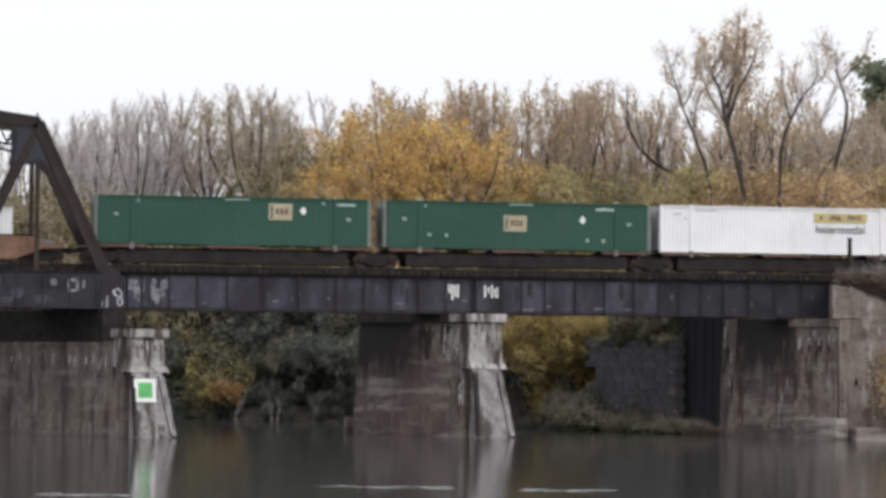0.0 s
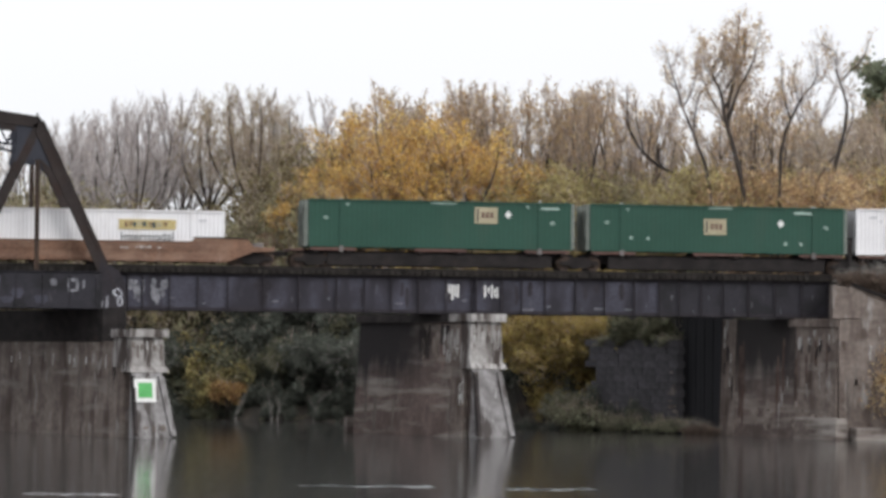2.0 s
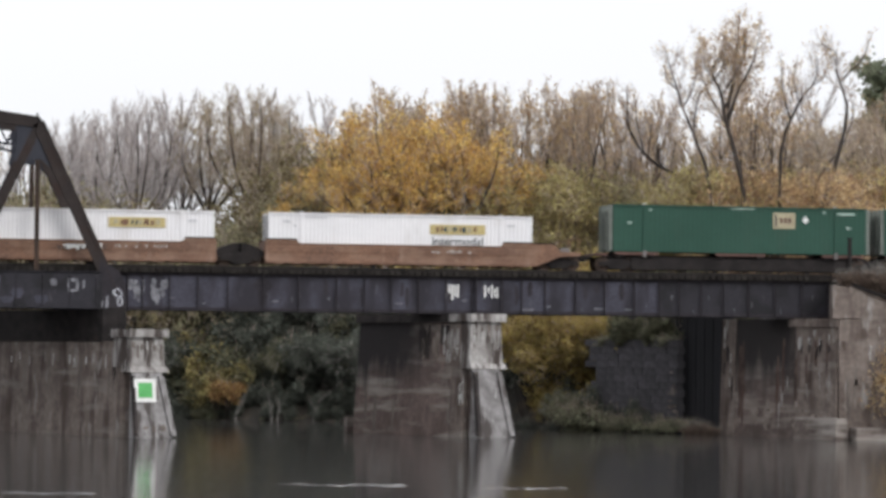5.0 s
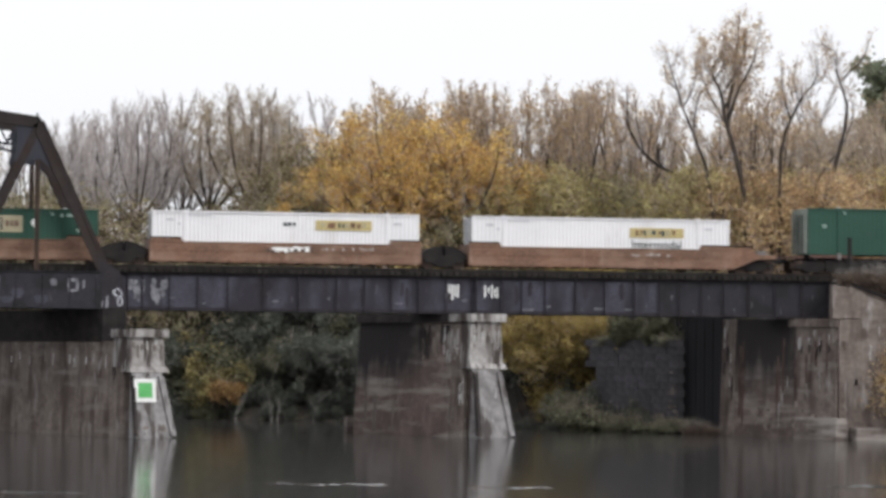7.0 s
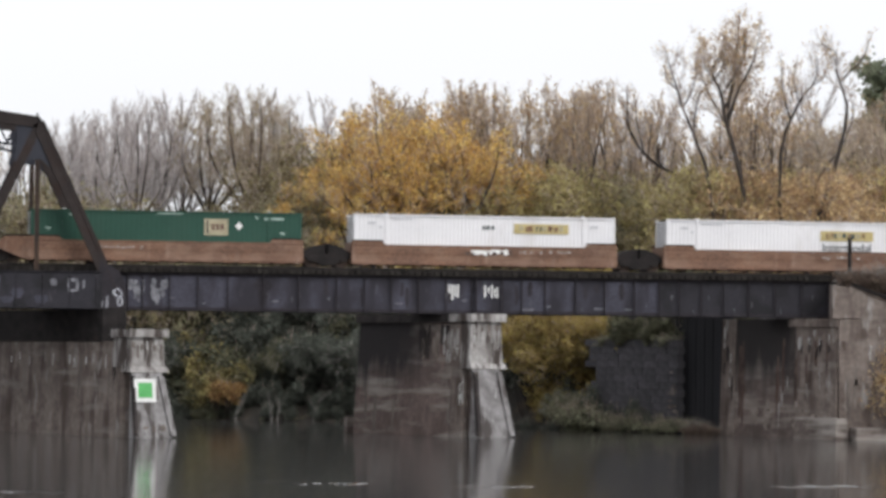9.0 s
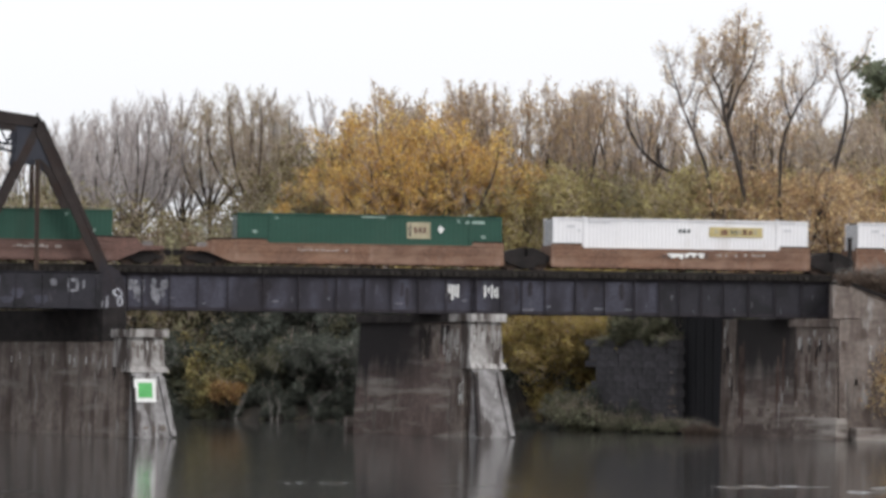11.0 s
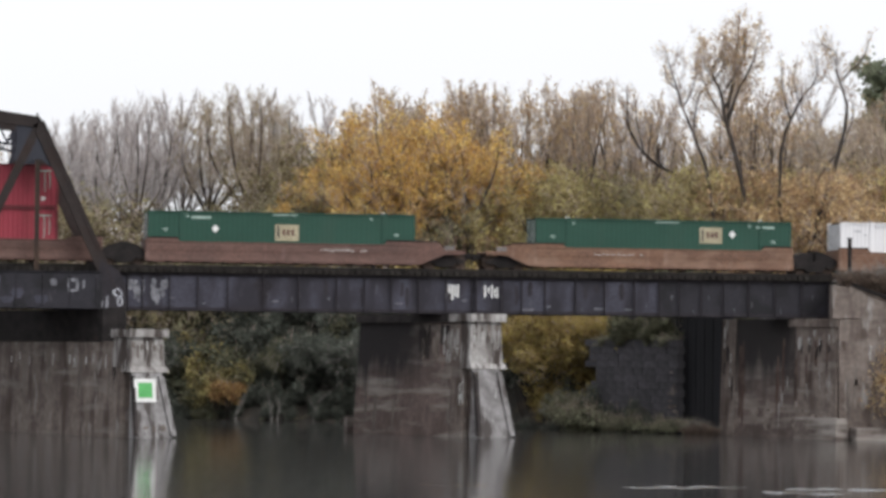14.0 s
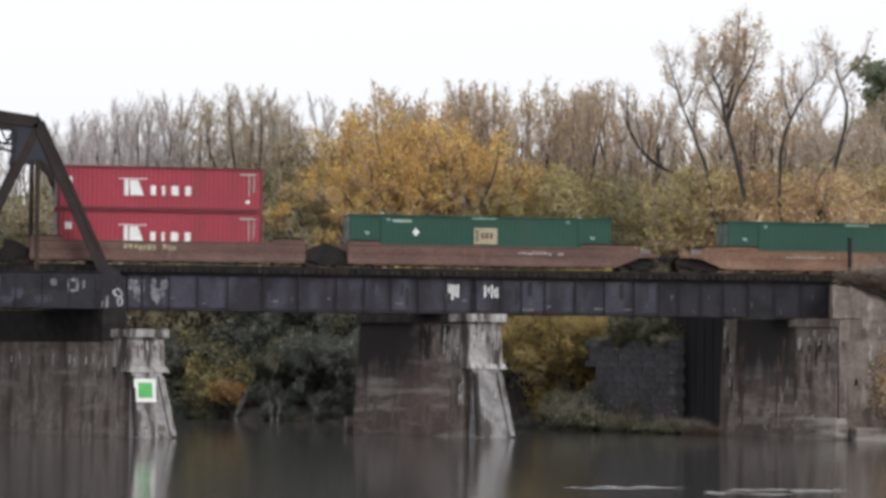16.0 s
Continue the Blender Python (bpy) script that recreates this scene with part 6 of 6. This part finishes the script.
TREES = [
    ("grey", -21.3, 66.0, 22.1), ("drab", -22.3, 58.0, 17.8), ("grey2", -19.0, 70.0, 22.8), ("tan", 32.3, 52.0, 24.0), ("brown", 31.9, 58.0, 24.1), ("grey2", -17.1, 72.0, 24.2), ("grey2", -9.8, 66.0, 25.8), ("grey2", -8.2, 68.0, 25.3), ("grey2", -13.9, 70.0, 24.9), ("grey2", -1.7, 66.0, 26.0), ("drab", -0.3, 52.0, 21.7), ("drab", -2.0, 50.0, 20.0), ("drab", 0.9, 51.0, 20.7), ("drab", -9.4, 54.0, 16.5), ("drab", -6.7, 53.0, 17.0), ("drab", -3.8, 52.0, 17.5), ("drab", 17.9, 46.0, 19.3), ("drab", 21.0, 45.0, 19.4), ("drab", 22.8, 43.0, 19.0), ("drab", 15.5, 44.0, 18.7), ("grey2", -15.5, 76.0, 24.1), ("grey", -11.5, 80.0, 25.4), ("brown", 32.1, 56.0, 24.9), ("brown", 37.4, 58.0, 24.7), ("tan", 38.3, 54.0, 23.8), ("brown", 41.6, 58.0, 25.3), ("tan", 40.7, 50.0, 24.2), ("tan2", 42.6, 48.0, 23.9), ("brown2", 45.7, 60.0, 26.5), ("drab", 31.6, 38.0, 18.9), ("drab", 38.7, 40.0, 20.5), ("tan", 2.7, 58.0, 22.9), ("grey2", 4.5, 78.0, 26.8), ("gold2", 0.8, 46.0, 18.5), ("brown2", 15.7, 64.0, 26.9), ("brown", 18.7, 66.0, 27.2), ("brown2", 22.8, 66.0, 27.1), ("brown", 27.3, 68.0, 27.1), ("brown2", 24.2, 64.0, 26.8), ("tan", 4.5, 56.0, 24.2), ("brown2", 9.8, 60.0, 25.8), ("brown", 9.0, 66.0, 26.1), ("tan", 0.4, 66.0, 24.2),
    ("gold", 4.3, 46.0, 24.4), ("gold2", 9.0, 50.0, 23.9), ("gold", 11.1, 45.0, 21.7), ("gold2", 3.4, 44.0, 20.0), ("gold2", 1.9, 45.0, 19.2), ("gold", 6.8, 44.0, 19.5), ("gold2", 12.6, 46.0, 20.2),
    ("tan", 8.8, 60.0, 26.0), ("brown", 13.7, 66.0, 26.6), ("brown2", 16.2, 62.0, 26.8), ("brown", 18.1, 58.0, 27.0), ("brown2", 22.1, 64.0, 27.2),
    ("brown", 23.7, 58.0, 26.8), ("brown2", 25.9, 56.0, 26.5), ("grey", 28.9, 60.0, 25.1), 
    ("big2", 32.2, 40.0, 26.6), ("grey2", 40.2, 55.0, 26.9),
    ("olive", 16.6, 44.0, 19.8), ("olive", 18.8, 42.0, 19.4), ("olive", 25.3, 34.0, 19.6), ("amber", 27.9, 32.0, 19.4), ("amber", 31.6, 30.0, 19.2),
    ("amber", 34.3, 28.0, 19.0), ("tan", 40.4, 38.0, 23.8), ("pine", 50.4, 62.0, 30.5), ("sage", -19.2, 60.0, 19.6), ("sage", -22.0, 60.0, 18.4),
    ("drab", -16.3, 52.0, 17.4), ("drab", -13.6, 51.0, 16.0), ("drab", -19.1, 54.0, 16.8), ("olive2", -9.8, 50.0, 15.0), ("sage", -5.8, 48.0, 15.6), ("olive2", -2.5, 46.0, 17.4), ("olive", 13.3, 42.0, 17.9),
    ("olive2", 22.4, 40.0, 18.0), ("sage", 0.3, 46.0, 18.4), ("olive2", 8.6, 44.0, 17.9),
]
rng = random.Random(5)
for kind, x, y, top in TREES:
    plant(kind, x, y, top, turn=rng.uniform(0, 360))
for kind, x, y, top, turn in (("vase", -12.6, 58.0, 25.1, 0), ("vase", -15.5, 66.0, 23.8, 180), ("goblet", -4.3, 56.0, 25.4, 0), ("goblet", -6.8, 60.0, 25.1, 180), ("vase", -16.7, 72.0, 23.4, 90), ("vase", -8.5, 68.0, 25.1, 200), ("goblet", -1.4, 64.0, 25.2, 30), ("vase", -11.9, 74.0, 25.2, 150), ("crown", 28.4, 30.0, 29.9, 0), ("fork", 26.2, 31.0, 27.4, 0), ("crook", 30.4, 29.0, 27.2, 0), ("curl", 31.8, 28.0, 28.1, 0), ("bow", 31.1, 36.0, 25.2, 0),
                              ("brown2", 6.2, 58, 25.9, 15), ("brown2", 10.4, 57, 26.2, 95), ("brown", 12.6, 58, 26.3, 40), ("brown2", 21.4, 55, 26.2, 70), ("brown2", 27.0, 54, 25.6, 140), ("brown", 20.3, 60, 26.4, 50), ("brown2", 14.9, 59, 26.0, 10), ("brown", 27.4, 58, 25.8, 80), ("brown2", 24.7, 62, 26.8, 200), ("tan", 11.5, 60, 25.8, 77), ("brown", 17.4, 66, 27.0, 120),
                              ("gold2", 6.3, 48, 24.0, 140), ("tan2", 45.5, 56, 25.0, 130)):
    plant(kind, x, y, top, turn=turn)

for kind, x, y, top in (("olive", 28.5, 36, 18.2), ("big2", 28.9, 34, 25.0), ("big2", 31.4, 36, 25.6), ("tan2", 44.0, 44, 23.0), ("amber", 30.5, 38, 19.4), ("olive", 33.4, 36, 19.0), ("amber", 36.0, 34, 19.2), ("amber", 38.5, 36, 19.6), ("olive", 41.0, 38, 20.0), ("olive2", 26.4, 40, 18.2), ("olive", 23.8, 38, 17.6)):
    plant(kind, x, y, top, turn=17 * x)

# a second, deeper row that closes the wood
for i in range(26):
    x = -40 + i * 4.2 + rng.uniform(-1.2, 1.2)
    y = 84 - 0.25 * x + rng.uniform(-5, 10)
    low = 0.72 if -22 < x < 2 else 1.0
    plant(rng.choice(("grey", "grey2", "brown", "brown2", "tan")), x, y, low * rng.uniform(20.5, 24.0), turn=rng.uniform(0, 360))
for i in range(30):
    x = -38 + i * 3.1 + rng.uniform(-1, 1)
    y = max(30, 62 - 0.7 * x) + rng.uniform(0, 8)
    plant(rng.choice(("sage", "olive2", "olive2")), x, y, rng.uniform(12.5, 14.5) if -20 < x < 0 else rng.uniform(13.5, 16.5), turn=rng.uniform(0, 360))

# the thicket on the slope of the bank
BANK = [(14.0, 18), (7.5, 30), (-7.5, 43), (-26, 58), (-40, 72)]
for (ax, ay), (bx, by), count in zip(BANK, BANK[1:], (8, 14, 16, 8)):
    nx, ny = (by - ay), -(bx - ax)
    ln = math.hypot(nx, ny)
    for i in range(count):
        f = (i + rng.random()) / count
        for back, size in ((3.6, 1.05), (6.0, 1.25)) if bx > -20 else ((-0.3, 0.75), (1.2, 0.9), (3.4, 1.05), (6.0, 1.25)):
            d = back + rng.uniform(-0.6, 1.2)
            x, y = ax + (bx - ax) * f + nx / ln * d + rng.uniform(-1, 1), ay + (by - ay) * f + ny / ln * d
            kind = rng.choice(("b_green", "b_green2", "b_green", "b_green2", "b_olive"))
            if x > 5 and back > 5:
                kind = rng.choice(("b_yellow", "b_olive"))
            plant(kind, x, y, size=size * rng.uniform(0.85, 1.15), turn=rng.uniform(0, 360))
# trees that arch out over the dark hollow at the water's edge
for (ax, ay), (bx, by), count in zip(BANK[:3], BANK[1:4], (4, 9, 11)):
    for i in range(count):
        f = (i + rng.uniform(0.2, 0.8)) / count
        x, y = ax + (bx - ax) * f + rng.uniform(0.4, 1.6), ay + (by - ay) * f + rng.uniform(0.4, 1.6)
        if not -9.5 < x < -5.0:
            plant(rng.choice(("willow", "willow", "willow2")), x, y, size=rng.uniform(0.6, 1.15), turn=rng.uniform(0, 360))
        for d in (0.9, 2.2):
            plant(rng.choice(("b_green", "b_green2")), x + d + rng.uniform(-0.8, 0.8), y + d, size=rng.uniform(0.45, 0.75), turn=rng.uniform(0, 360))
for i in range(20):
    f = (i + rng.random()) / 20
    x, y = 7.5 - 15.5 * f, 30 + 13.4 * f
    plant(rng.choice(("b_green", "b_green2", "b_grass")), x + rng.uniform(-0.3, 0.5), y + rng.uniform(-0.2, 0.6), size=rng.uniform(0.25, 0.5), turn=rng.uniform(0, 360), base=0.05)
# dark undergrowth on the slope behind the saplings
for i in range(66):
    f = (i + rng.random()) / 66
    d = 0.9 + 1.1 * (i % 3) + rng.uniform(-0.2, 0.5)
    x, y = 8.5 - 17.5 * f + 0.655 * d, 29.2 + 15.2 * f + 0.756 * d
    plant(rng.choice(("b_green", "b_green2")), x, y, size=rng.uniform(0.5, 0.75), turn=rng.uniform(0, 360), base=float(ground_height(x, y)) - 0.6)
for x, y, z, s in ((12.6, 20.6, 3.6, 1.1), (14.6, 19.6, 4.2, 1.2), (12.2, 23.4, 4.4, 1.2), (15.8, 18.2, 4.6, 1.1), (14.2, 22.2, 5.2, 1.2), (17.0, 16.2, 5.6, 0.9), (11.0, 25.2, 4.2, 1.2)):
    plant("mustard", x, y, z + 3.4 * s, turn=51 * x)
for x, y, s in ((-7.9, 44.8, 1.0), (-8.6, 46.0, 1.2)):
    plant("b_moss", x, y, size=s, turn=40 * x)
for x, y, z, size in ((-8.5, 44.0, 1.6, 0.75), (-7.2, 44.0, 2.5, 0.80), (-8.1, 44.0, 3.7, 0.80), (-6.8, 44.0, 4.6, 0.75)):
    plant("b_moss", x, y, size=size, turn=70 * z, base=min(z, float(ground_height(x, y)) + 0.3))
for x, y, s in ((-8.3, 42.6, 0.75), (-7.5, 42.0, 0.8), (-7.9, 43.4, 0.9)):
    plant("b_orange", x, y, size=s, turn=70 * x, base=1.2)
for x, y, s in ((-6.9, 45.0, 1.3), (-6.2, 44.0, 1.1), (-8.9, 44.4, 1.1)):
    plant("b_olive", x, y, size=s, turn=20 * x)
for i in range(26):
    f = i / 25
    x, y = 16.6 - 3.4 * f + rng.uniform(-0.4, 0.2), 8.0 + 12.0 * f
    plant(rng.choice(("b_grass", "b_grass", "b_green2")), x, y, size=rng.uniform(0.7, 1.2) * (0.4 if i % 3 == 0 else 0.8), turn=rng.uniform(0, 360), base=0.1)
for x, y, z, s in ((13.6, 16.6, 0.4, 0.7), (17.9, 7.6, 0.2, 0.6), (18.6, 6.6, 0.2, 0.6), (18.0, 9.8, 5.9, 0.7), (17.0, 11.8, 5.9, 0.8), (15.6, 14.6, 5.8, 0.8), (19.2, 9.0, 5.8, 0.8), (18.9, 11.5, 6.0, 1.0)):
    plant("b_olive" if s > 0.65 else "b_grass", x, y, size=s, turn=33 * y, base=z)
for x, y, s in ((13.0, 20.5, 0.8), (14.2, 16.5, 0.7), (15.4, 12.3, 0.6), (16.4, 9.6, 0.45), (15.0, 14.0, 0.6), (12.0, 22.5, 0.8)):
    plant("b_yellow" if y > 20 else "b_grass", x, y, size=s, turn=33 * y)
for x, y, s in ((11.8, 20.0, 0.45), (13.0, 17.8, 0.5), (14.6, 15.4, 0.5), (10.6, 22.6, 0.45)):
    plant("b_green", x, y, size=s, turn=29 * x)
for x, y, z, s in ((15.0, 17.5, 6.2, 1.0), (17.5, 15.0, 6.3, 1.0), (18.8, 11.5, 6.2, 0.7), (16.5, 20.5, 6.5, 1.2), (21.5, 12, 7.2, 1.0), (20.5, 17, 8, 1.2)):
    plant("b_yellow" if y > 14 else "b_olive", x, y, size=s, turn=51 * x, base=min(z, float(ground_height(x, y))))
for x, size in ((27.9, 0.9), (28.7, 1.3), (29.6, 1.6)):
    plant("b_orange", x, -5.4, size=size, turn=51 * x, base=2.4 if x < 28 else 0.9)
for x, top in ((28.3, 7.2), (29.0, 7.8), (30.0, 8.0)):
    plant("amber", x, -5.4, top, turn=40 * x, base=0.7)
for x, y, top in ((12.3, 15.8, 2.6), (11.6, 17.2, 2.9)):
    plant("willow2", x, y, top, turn=40 * x, base=0.0)
for x, y, z, size in ((13.2, 14.6, 1.2, 0.9), (13.0, 15.4, 2.6, 0.9), (13.6, 15.6, 3.8, 0.8)):
    plant("b_olive", x, y, size=size, turn=33 * x, base=min(z, float(ground_height(x, y))))
for x, size in ((17.2, 0.5), (17.8, 0.6), (18.5, 0.45)):
    plant("b_brush", x, 4.6, size=size, turn=90 * x, base=-0.1)
for i in range(7):
    a = 1.2 + 1.05 * i
    x, y, _ = skew(O0, a, 0.5 + 0.3 * (i % 2), 0)
    plant("b_olive" if i % 3 else "b_grass", x, y, size=rng.uniform(0.45, 0.8), turn=60 * i, base=5.6)
plant("maple", 10.6, 41.5, 22.0)
plant("maple", 6.6, 42.5, 21.2, turn=180)
for x, y, z, s in ((13.3, 14.4, 0.1, 1.35), (12.6, 15.8, 0.2, 1.3), (14.1, 12.6, 0.0, 0.7)):
    plant("b_grass", x, y, size=1.05 * s, turn=19 * x, base=z)
for x, y, z, s in ((24.9, -3.55, 9.2, 0.7), (25.6, -3.6, 9.0, 0.85), (26.9, -3.7, 8.9, 1.0), (26.4, -3.4, 8.9, 0.9), (27.4, -3.2, 8.8, 1.0), (28.6, -3.4, 8.7, 1.1), (29.9, -3.3, 8.6, 1.1), (31.2, -3.4, 8.4, 1.2)):
    plant("b_brush", x, y, size=s, turn=77 * x, base=z)


# ---------------- small things ----------------
def sign_on_pier():
    r = root("square_sign", "white square sign with a bright green panel, on the pier nose", "sign")
    # it lies against the sloping cutwater
    slope = 1.05 / 5.55
    m = Matrix(((EX, AX, 0, 0), (EY, AY, 0, 0), (0, 0, 1, 0), (0, 0, 0, 1)))
    c = skew(PIER_1, (2.70 + 1.8) * slope - 0.14, 0.92, 2.72)
    lean = Matrix.Rotation(-0.5 * math.atan(slope), 4, "X")
    part("board", boxes((-0.72, 0.72, -0.02, 0.02, -0.68, 0.68)), MARK_WHITE, r)
    part("green_panel", boxes((-0.46, 0.46, -0.034, -0.022, -0.42, 0.44)), SIGN_GREEN, r)
    for k in (-0.62, 0.62):
        bm = bmesh.new()
        drum(bm, (k, -0.03, 0.6), 0.03, 0.02, 8)
        part("bolt", bm, RAIL, r)
    r.matrix_basis = Matrix.Translation(c) @ m @ lean
    return r


sign_on_pier()


def post():
    r = root("marker_post", "dark wooden marker post beside the track", "post")
    part("shaft", boxes((-0.11, 0.11, -0.09, 0.09, 0, 3.35)), DARK_STEEL, r, bevel=0.02)
    part("cap", boxes((-0.14, 0.14, -0.12, 0.12, 3.35, 3.42)), DARK_STEEL, r)
    r.matrix_basis = pose(25.1, -3.0, 8.9)


post()


def graffiti(x, y, rows, mat, name="painted_scrawl", label="faded white spray-painted scrawl on the girder"):
    r = root(name, label, "graffiti", "graffiti on the bridge")
    for x0, x1, z0, z1 in rows:
        part("bar", boxes((x + x0, x + x1, y - 0.006, y + 0.002, z0, z1)), mat, r)
    return r


def strokes(x, y, lines, mat, width):
    r = root("painted_scrawl", "faded looping spray paint on the steel", "graffiti", "graffiti on the bridge")
    for line in lines:
        bm = bmesh.new()
        for (ax, az), (bx, bz) in zip(line, line[1:]):
            beam(bm, (x + ax, y, az), (x + bx, y, bz), 0.008, width)
        part("stroke", bm, mat, r)
    return r


FACE = -1.142
graffiti(0.62, FACE, ((-0.42, -0.31, 8.42, 9.2), (-0.22, -0.12, 8.62, 9.18), (-0.04, 0.06, 8.25, 9.18), (0.13, 0.22, 8.45, 9.12), (0.29, 0.40, 8.4, 9.2)), MARK_WHITE)
graffiti(3.02, FACE, ((-0.42, -0.31, 8.42, 9.15), (-0.20, -0.10, 8.70, 9.05), (0.0, 0.10, 8.4, 9.2), (0.18, 0.27, 8.45, 8.98), (0.34, 0.44, 8.38, 9.05)), MARK_WHITE)


def smear(x, y, rows, seed, mat, label):
    """Ragged upright smears of faded spray paint."""
    r = root("painted_scrawl", label, "graffiti", "graffiti on the bridge")
    g = random.Random(seed)
    for u, top, bottom, width in rows:
        crust(lambda q, z, out: (x + q, y - 0.3 * max(out, 0), z), u, bottom, top, width, mat, r, "smear", "", g, 0.012, 8)
    return r


smear(-18.2, FACE, ((-0.62, 9.25, 8.6, 0.28), (-0.34, 9.2, 8.05, 0.26), (-0.12, 8.9, 7.9, 0.2), (0.12, 9.3, 8.4, 0.16), (0.74, 9.3, 8.0, 0.34), (0.98, 8.7, 7.75, 0.3), (1.28, 9.2, 8.2, 0.3), (1.48, 9.25, 8.7, 0.26)), 21, SPRAY_DIM, "faded grey spray-painted smears on the girder")
SIDE_FACE = -HALF - 0.375
smear(-22.3, SIDE_FACE, ((-0.30, 9.2, 8.4, 0.17), (0.16, 9.2, 8.45, 0.17), (-0.08, 9.2, 9.0, 0.4), (-0.08, 8.56, 8.4, 0.4), (-1.2, 9.15, 8.75, 0.4), (0.55, 9.1, 8.6, 0.14)), 22, SPRAY_DIM, "faded grey spray-painted ring and dabs on the side girder")
smear(-25.6, SIDE_FACE, ((-1.2, 9.3, 8.4, 0.5), (0.0, 8.6, 8.0, 0.7), (1.4, 8.2, 7.7, 0.9), (-0.6, 8.1, 7.7, 0.8)), 23, GIRDER, "bare scuffed patches on the side girder")
strokes(-19.80, -HALF - 0.275, [[(-0.24, 8.45), (0.05, 8.62), (0.30, 8.40), (0.22, 8.10), (-0.02, 8.2), (-0.24, 8.45)], [(0.18, 8.16), (0.34, 7.95), (0.30, 7.70), (0.12, 7.62), (0.04, 7.85), (0.10, 8.12)]], SPRAY, 0.12)
smear(-19.80, -HALF - 0.272, ((-0.58, 8.2, 7.5, 0.2), (-0.86, 7.95, 7.5, 0.14)), 24, SPRAY_DIM, "thin faded spray smears on the shoe plate")

# pale leaning saplings at the water's edge
def sapling(x, y, height, lean, seed):
    p = Plant(seed)
    pts = [np.array((lean * (k / 6) ** 1.7 + p.g.normal(0, 0.04), p.g.normal(0, 0.04), height * k / 6)) for k in range(7)]
    p.tube(pts, [0.055 - 0.006 * k for k in range(7)], 6, p.wood)
    for k in (3, 4, 5):
        q = pts[k] + np.array((p.g.normal(0, 0.5), p.g.normal(0, 0.3), 0.9))
        p.tube([pts[k], (pts[k] + q) / 2 + p.g.normal(0, 0.06, 3), q], [0.035, 0.025, 0.012], 4, p.wood)
    r = p.build("sapling", "pale leaning sapling stem at the water", "sapling", "saplings at the water", SAPLING_BARK, SAPLING_BARK, LEAF["green"])
    r.matrix_basis = pose(x, y, -0.05)


for x, y, h, l, sd in ((-7.1, 41.0, 1.6, 0.5, 1), (-4.6, 39.2, 1.8, -0.4, 2), (-4.3, 39.0, 1.4, 0.4, 3), (-1.9, 37.2, 1.9, 0.6, 4), (2.0, 33.5, 1.8, 0.4, 5)):
    sapling(x, y, h, l, sd)

# low ripples that drift on the water
RIPPLES = []


def ripple(seed, long, wide):
    g = random.Random(seed)
    r = root("ripple_patch", "pale drifting ripples on the dark water", "ripples", "ripples on the river", "stuff")
    verts, faces = [], []
    for k in range(int(10 * wide) + 4):
        x0, y0 = g.uniform(-long / 2, long / 2), g.uniform(-wide / 2, wide / 2)
        l, w, h = g.uniform(0.5, 1.6), g.uniform(0.25, 0.6), g.uniform(0.02, 0.05)
        m = len(verts)
        nseg = 6
        for i in range(nseg + 1):
            f = i / nseg
            e = math.sin(math.pi * f)
            x = x0 + (f - 0.5) * l
            verts += [(x, y0 - w * e - 0.02, -0.004), (x, y0 - w * 0.3 * e, h * e), (x, y0 + w * e + 0.02, -0.004)]
        for i in range(nseg):
            for j in range(2):
                faces.append((m + 3 * i + j, m + 3 * i + 3 + j, m + 3 * i + 4 + j, m + 3 * i + 1 + j))
    raw("wavelets", verts, faces, WATER, r, smooth=True)
    return r


for seed, long, wide, x, y, dx, dy in (
        (1, 4.4, 1.6, -15.9, -72.6, -4.6, 5.6), (2, 3.0, 1.2, -9.6, -75.3, -4.0, 5.0), (3, 2.4, 1.2, -27.7, -79.4, -3.8, 4.0),
        (4, 3.6, 1.8, 12.2, -70.5, -18.9, -2.6), (5, 4.2, 1.4, 18.5, -70.0, -19.5, -5.0), (6, 3.4, 1.4, 14.5, -76.0, -18.0, -2.0)):
    RIPPLES.append((ripple(seed, long, wide), x, y, dx, dy))


# ---------------- what moves ----------------
TRAVEL = [(0, 0.0), (0.5, 3.144), (1, 6.290), (1.5, 9.448), (2, 12.562), (2.5, 15.708), (3, 18.848), (3.5, 21.972), (4, 25.104), (6.5, 40.652), (7, 43.761), (7.5, 46.857), (8, 49.746),
          (8.5, 52.811), (9, 55.918), (11.5, 71.255), (12, 74.313), (12.5, 77.331), (13, 80.369), (13.5, 83.445), (14, 86.446), (14.5, 89.492), (15, 92.524), (15.5, 95.559), (16, 98.593)]


def motions():
    for thing, x, z in MOVERS:
        walk(thing, [(t, pose(x + s, 0, z)) for t, s in TRAVEL])
    times, gone = zip(*TRAVEL)
    for wheel, k in WHEELS:
        rows = []
        for i in range(161):
            turn = math.degrees(float(np.interp(i / 10, times, gone)) / 0.457)
            rows.append((i / 10, pose(k, 0, 0.46) @ Matrix.Rotation(radians(turn), 4, "Y")))
        walk(wheel, rows)
    for patch, x, y, dx, dy in RIPPLES:
        walk(patch, [(0, pose(x, y, 0 if dy > 0 else -0.02, 0, 0, -11)), (16, pose(x + dx, y + dy, -0.035 if dy > 0 else 0.01, 0, 0, -11))])


motions()
